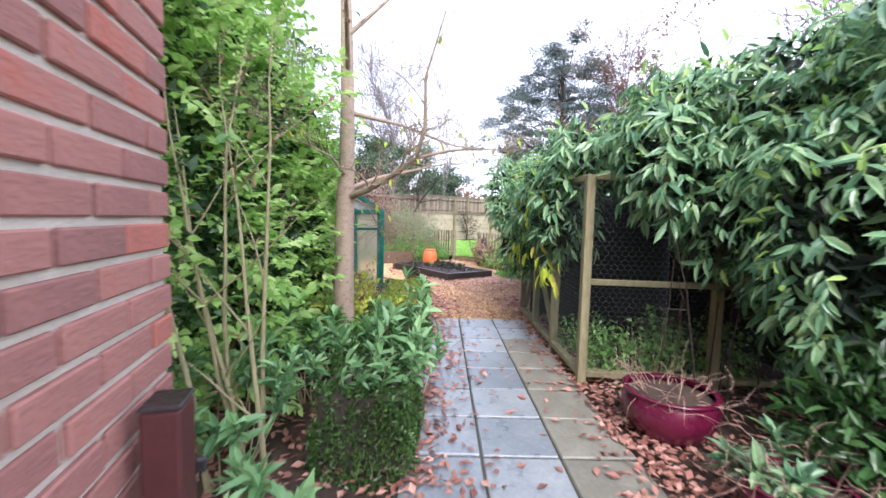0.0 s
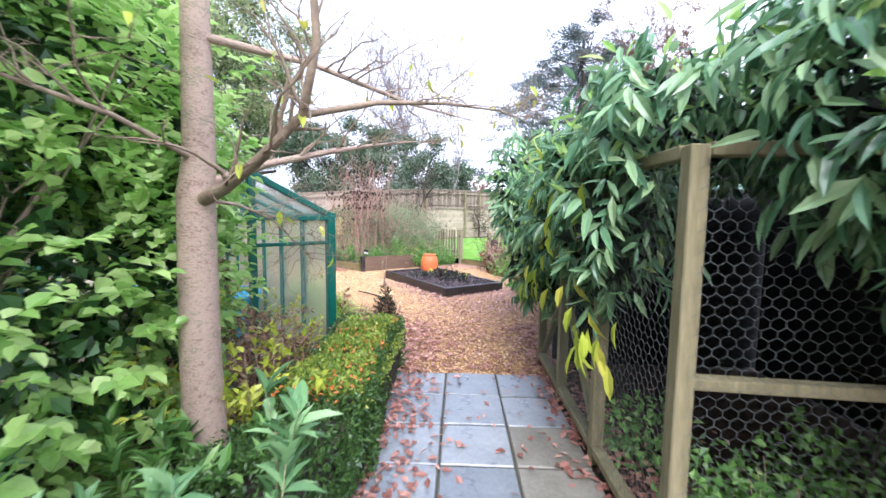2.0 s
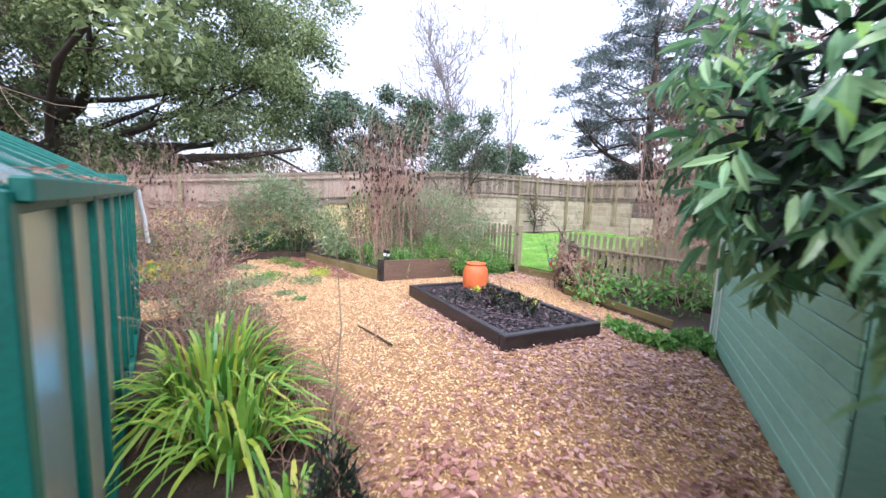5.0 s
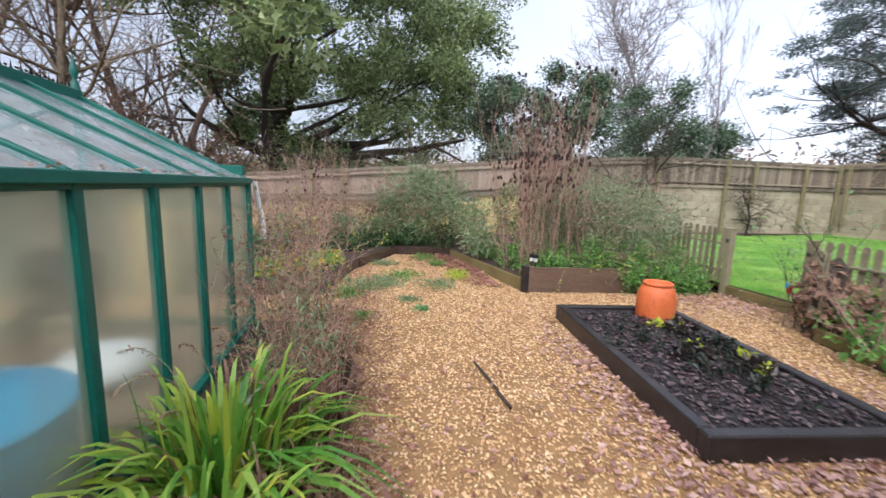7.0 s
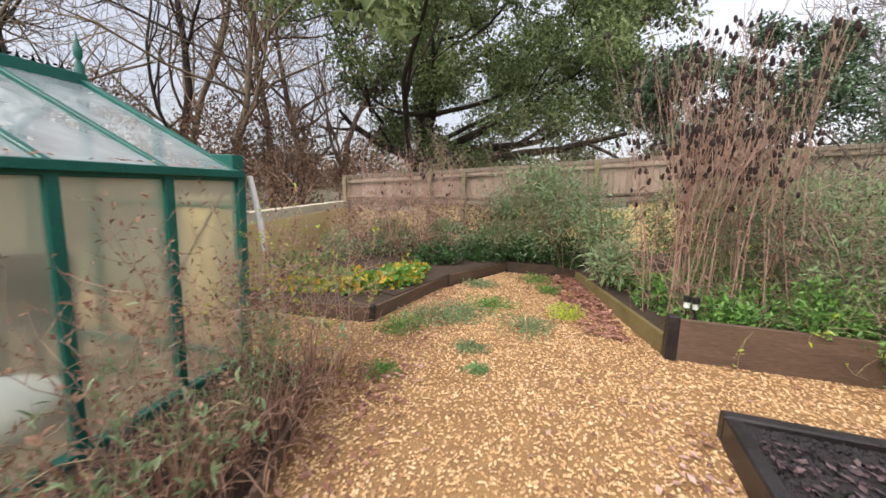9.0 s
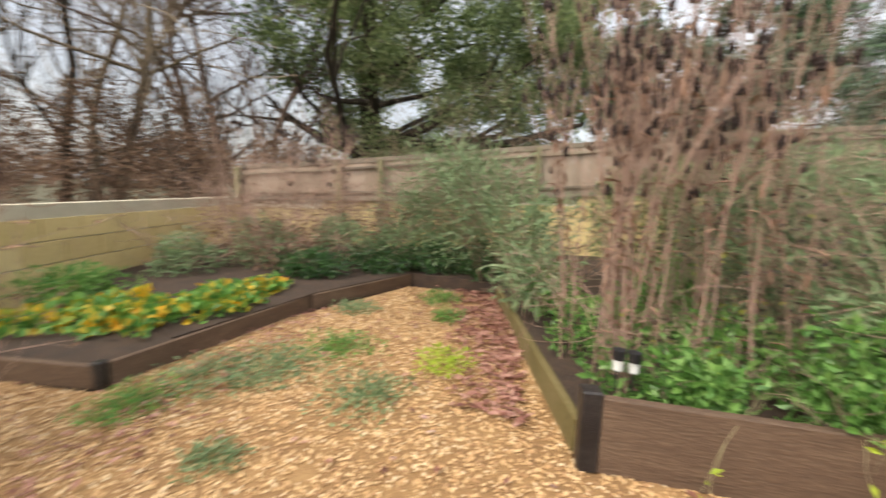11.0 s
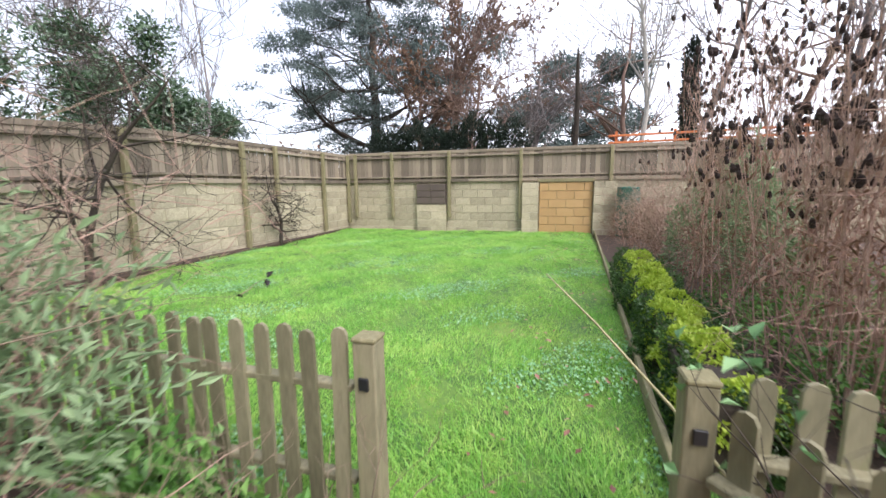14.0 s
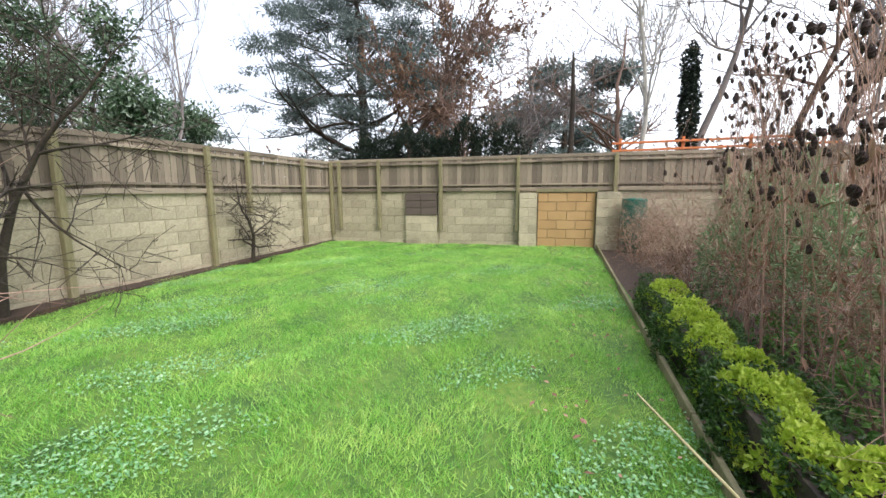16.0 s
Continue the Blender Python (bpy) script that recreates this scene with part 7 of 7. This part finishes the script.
bare_tree("fruit_tree", "bare crooked dark fruit tree spreading along wall", 10.75, 15.7, 3.2, 0.06, 621, M_DARKBARK, (14, 8, 5), z=0.18, lean=(0.1, -0.05), spread=0.95, lift=0.0, start=0.15, shrink=0.5, bend=0.12)
bare_tree("fruit_tree", "small bare trained fruit tree against wall", 14.85, 15.72, 1.7, 0.045, 622, M_DARKBARK, (14, 7, 4), z=0.18, spread=0.9, lift=0.1, start=0.2, shrink=0.5, bend=0.15)
bare_tree("fruit_tree", "bare crooked fruit tree beside shrub border", 8.9, 14.6, 2.8, 0.06, 623, M_DARKBARK, (10, 5, 4), z=0.18, spread=0.9, lift=0.0, start=0.2, shrink=0.55, bend=0.2)

# ---- trees beyond the fence ----


def evergreen(name, label, x, y, trunk, limbs_n, limb_len, blob_r, leaf_n, L, W, m, seed, z0, h, flat=0.6, lift=0.2, bark=M_DARKBARK, r0=0.5, start=0.2, up=0.1, boughs=None, west=None):
    """A big evergreen: trunk, heavy limbs and clumps of leaves at the limb ends, with gaps."""
    r = np.random.RandomState(seed)
    root = empty(name, (x, y, 0), label, "tree")
    main = [np.array([(r.normal() * 0.3 * t, r.normal() * 0.3 * t, h * 0.85 * t, r0 * (1 - 0.8 * t)) for t in np.linspace(0, 1, 9)])]
    ps, ends = [], []
    for k in range(limbs_n):
        t = start + (1 - start) * (k + r.uniform()) / limbs_n
        i = min(int(t * 8), 7)
        q = main[0][i, :3]
        a = k * 2.4 + r.uniform(-0.4, 0.4)
        ll = limb_len(t) * r.uniform(0.75, 1.15)
        n0 = len(ps)
        grow(r, ps, q, (math.cos(a), math.sin(a), lift * r.uniform(0.5, 1.5)), ll, r0 * 0.32 * (1 - 0.7 * t), 0, (4, 2), bend=0.16, lift=0.15, spread=0.6, shrink=0.45)
        if west is not None:
            ps[n0:] = [p for p in ps[n0:] if p[:, 0].min() > west]
        for p in ps[n0:]:
            ends.append(p[-1, :3])
            ends.append(p[len(p) // 2, :3])
    if west is not None:
        for a, z, ll in ((-0.25, 2.0, 9.0), (0.5, 2.8, 8.5), (3.6, 2.6, 4.6), (-1.5, 3.6, 6.0)):
            grow(r, ps, (0, 0, z), (math.cos(a), math.sin(a), 0.22), ll, r0 * 0.5, 0, (3,), bend=0.14, lift=0.2, spread=0.6, shrink=0.4)
    tubes("trunk", main, bark, root, 12)
    tubes("limbwork", ps, bark, root, 6)
    E_ = np.array(ends)
    E_ = E_[E_[:, 2] > z0]
    E_ = E_[r.permutation(len(E_))[:420 if west is None else 230]]
    B = [(*e, blob_r * r.uniform(0.6, 1.2), blob_r * r.uniform(0.6, 1.2), blob_r * flat * r.uniform(0.6, 1.2)) for e in E_]
    if boughs is not None:
        n, (cx, cy, cz), (ax, ay, az) = boughs
        u = unit(r.normal(size=(n, 3))) * r.uniform(0.75, 1.0, (n, 1))
        for q in u:
            if cz + q[2] * az > z0 + 0.3:
                s = blob_r * r.uniform(0.7, 1.25)
                B.append((cx + q[0] * ax, cy + q[1] * ay, cz + q[2] * az, s, s, s * flat))
    crown("crown", B, leaf_n, L, W, m, root, seed + 1, shell=0.8, lump=0.3, hang=0.1, up=up, core=0)
    return root


evergreen("holm_oak", "huge dark spreading evergreen oak beyond fence", -0.9, 25.5, None, 36, lambda t: 12.5 * (1 - 0.5 * t), 1.05, 125000, 0.17, 0.1, L_OAK, 701, 1.6, 14, 0.75, 0.2, r0=0.6, start=0.16, boughs=(84, (3.5, -0.4, 6.2), (6.6, 5.4, 5.4)), west=-4.0)
evergreen("cedar", "tall layered cedar beyond far wall, blue-green with painted haze", 42, 26, None, 64, lambda t: 14.5 * (1 - 0.72 * t), 1.35, 58000, 0.36, 0.08, L_CEDARHAZE, 702, 3.0, 24, 0.2, 0.1, r0=0.6, start=0.16)
evergreen("cedar", "distant flat-topped cedar beyond far wall", 62, 8, None, 24, lambda t: 12 * (1 - 0.55 * t), 1.8, 20000, 0.6, 0.2, L_CEDARHAZE, 703, 5.0, 18, 0.28, 0.15, r0=0.6, start=0.3)
evergreen("laurel_tree", "dark glossy evergreen tree behind fence", 10.6, 19.5, None, 18, lambda t: 2.6 * (1 - 0.55 * t), 0.5, 20000, 0.13, 0.06, L_LAUREL, 704, 1.2, 6.6, 0.7, 0.6, r0=0.12, start=0.2, boughs=(46, (0, 0, 3.2), (1.7, 1.5, 2.2)))
evergreen("laurel_tree", "pale-leaved evergreen tree behind fence", 15.5, 20.5, None, 16, lambda t: 2.7 * (1 - 0.5 * t), 0.5, 18000, 0.14, 0.065, L_LAUREL, 705, 1.2, 5.8, 0.7, 0.6, r0=0.12, start=0.2, boughs=(46, (0, 0, 3.0), (1.9, 1.6, 2.1)))
evergreen("laurel_tree", "grey-green evergreen tree behind fence", 8.3, 19.8, None, 14, lambda t: 2.0 * (1 - 0.5 * t), 0.45, 15000, 0.13, 0.06, L_LAUREL, 706, 1.2, 6.0, 0.7, 0.6, r0=0.1, start=0.25, boughs=(40, (0, 0, 3.0), (1.4, 1.3, 2.2)))
evergreen("laurel_tree", "evergreen tree behind fence corner", 21, 24, None, 14, lambda t: 2.4 * (1 - 0.5 * t), 0.7, 13000, 0.16, 0.08, L_LAUREL, 707, 1.2, 5.0, 0.8, 0.5, r0=0.1, start=0.25)
leafy("yew_hedge", "dark feathery yew hedge behind far wall", [(19.8, 10.9 + 0.62 * k, 2.1 + 0.12 * (k % 3), 0.6, 0.55, 1.35) for k in range(8)], 26000, 0.16, 0.03, 711, L_YEW, bark=M_DARKBARK, tl=2.6, category="hedge", up=0.5, hang=0, shell=0.3)
bare_tree("poplar", "tall bare poplar with fine upright branches", 32, 46, 20, 0.3, 721, M_FARBARK, (44, 9, 5), spread=0.8, lift=0.75, start=0.12, shrink=0.42, fine=0.028)
bare_tree("poplar", "tall bare poplar with fine upright branches", 18.3, 22.5, 9.5, 0.07, 722, M_FARBARK, (18, 7, 5), spread=0.4, lift=0.9, start=0.15, shrink=0.35, fine=0.008)
bare_tree("beech", "bare reddish beech beside cedar", 37, 18, 14, 0.28, 723, M_REDTWIG, (18, 10, 7), spread=0.75, lift=0.4, start=0.15, shrink=0.42, fine=0.018)
rb2, rp2 = bare_tree("beech", "reddish beech keeping rusty leaves beside cedar", 38.5, 20.5, 15, 0.28, 724, M_REDTWIG, (16, 9, 5), spread=0.75, lift=0.4, start=0.15, shrink=0.42, fine=0.018)
bv, bf = stem_leaves(rp2[20:], 5, 0.3, 0.18, 725, long=False)
mesh_ob("foliage", bv, bf, L_RUST, rb2)
tubes("dead_pole", [np.array([(27.5, 8.8, 0, 0.16), (27.5, 8.8, 3, 0.14), (27.6, 8.75, 5.5, 0.11), (27.5, 8.8, 7.0, 0.08), (27.6, 8.8, 7.8, 0.03)])], M_DARKBARK, None, 8)
tagged(bpy.data.objects["dead_pole"], "bare dead trunk standing beyond far wall", "tree")
bare_tree("birch", "pale bare birch beyond far wall", 25, 6.2, 13, 0.12, 726, M_PALEBARK, (14, 7, 4), spread=0.5, lift=0.5, start=0.3, shrink=0.35, fine=0.012)
rb3, rp3 = bare_tree("ivy_tree", "bare tree with ivy-clad trunk beyond wall", 27, 4.2, 13, 0.2, 727, M_FARBARK, (14, 8, 5), spread=0.7, lift=0.4, start=0.45, shrink=0.45, fine=0.014)
crown("ivy", [(0, 0, 2.5, 0.5, 0.5, 2.0), (0.05, 0, 5.0, 0.38, 0.38, 1.8), (0.1, 0, 6.6, 0.3, 0.3, 0.9)], 7000, 0.14, 0.1, L_YEW, rb3, 728, shell=0.5)
for k, (x, y, h) in enumerate(((30, 0.5, 13), (24, 1.0, 11), (34, 5, 12), (33, 11, 9), (28, 13.5, 7))):
    bare_tree("bare_tree", "bare grey winter tree beyond far wall", x, y, h, 0.2, 730 + k, M_FARBARK if k % 2 else M_REDTWIG, (14, 9, 5), spread=0.75, lift=0.3, start=0.2, shrink=0.45, group="bare trees beyond wall", fine=0.014)
for k, (x, y, h, m) in enumerate(((-5.6, 18.2, 12, M_TWIG), (-7.8, 18.6, 13, M_DARKBARK), (-12.5, 18.5, 12, M_DARKBARK), (-10, 15, 13, M_TWIG), (-14, 11, 13, M_TWIG), (-17, 17, 14, M_DARKBARK), (-9.5, 21, 14, M_TWIG), (-12, 7, 12, M_TWIG), (-4.4, 20.5, 11, M_REDTWIG), (-6.6, 22, 13, M_REDTWIG), (-3.2, 21.5, 9, M_REDTWIG))):
    bare_tree("bare_tree", "tall bare woodland tree behind glasshouse", x, y, h, 0.15, 740 + k, m, (17, 9, 5), spread=0.7, lift=0.3, start=0.15, shrink=0.45, group="bare trees behind glasshouse", fine=0.008)
leafy("woodland_thicket", "brown leafless thicket behind low wall", [(-1.5, 19.4, 1.7, 1.2, 0.8, 1.3), (-3.6, 18.6, 2.2, 1.3, 0.8, 2.0), (-2.6, 17.2, 1.4, 1.2, 0.8, 1.2), (-5.4, 17.6, 2.0, 1.6, 0.9, 2.1), (-8.5, 17.0, 2.1, 1.8, 1.0, 2.2), (-6.0, 14.0, 1.2, 1.2, 1.4, 1.2), (-8.0, 11.0, 1.3, 1.2, 1.6, 1.2)], 21000, 0.11, 0.06, 751, L_RUST, bark=M_DARKBARK, tl=3.8, twigs_n=60, kids=(8, 5), tr=0.018)
leafy("woodland_thicket", "dark evergreen understorey below oak", [(5.0, 19.5, 0.9, 1.5, 0.8, 0.9), (12.8, 19.2, 1.2, 1.4, 0.7, 1.2), (18, 20, 1.2, 1.6, 0.8, 1.3)], 14000, 0.12, 0.06, 752, L_OAK, tl=2.2, twigs_n=40, tr=0.015)
far = empty("distant_trees", (0, 0, 0), "grey distant winter woodland on horizon", "woodland", kind="stuff")
rf = np.random.RandomState(760)
FB = []
for a in np.linspace(-0.45, 2.7, 60):
    d = rf.uniform(75, 110)
    FB.append((4 + d * math.cos(a), 8 + d * math.sin(a), rf.uniform(2.5, 4), 6, 6, rf.uniform(4, 7)))
crown("foliage", FB, 26000, 1.3, 0.5, L_RUST, far, 761, shell=0.9, lump=0.4, floor_z=0)
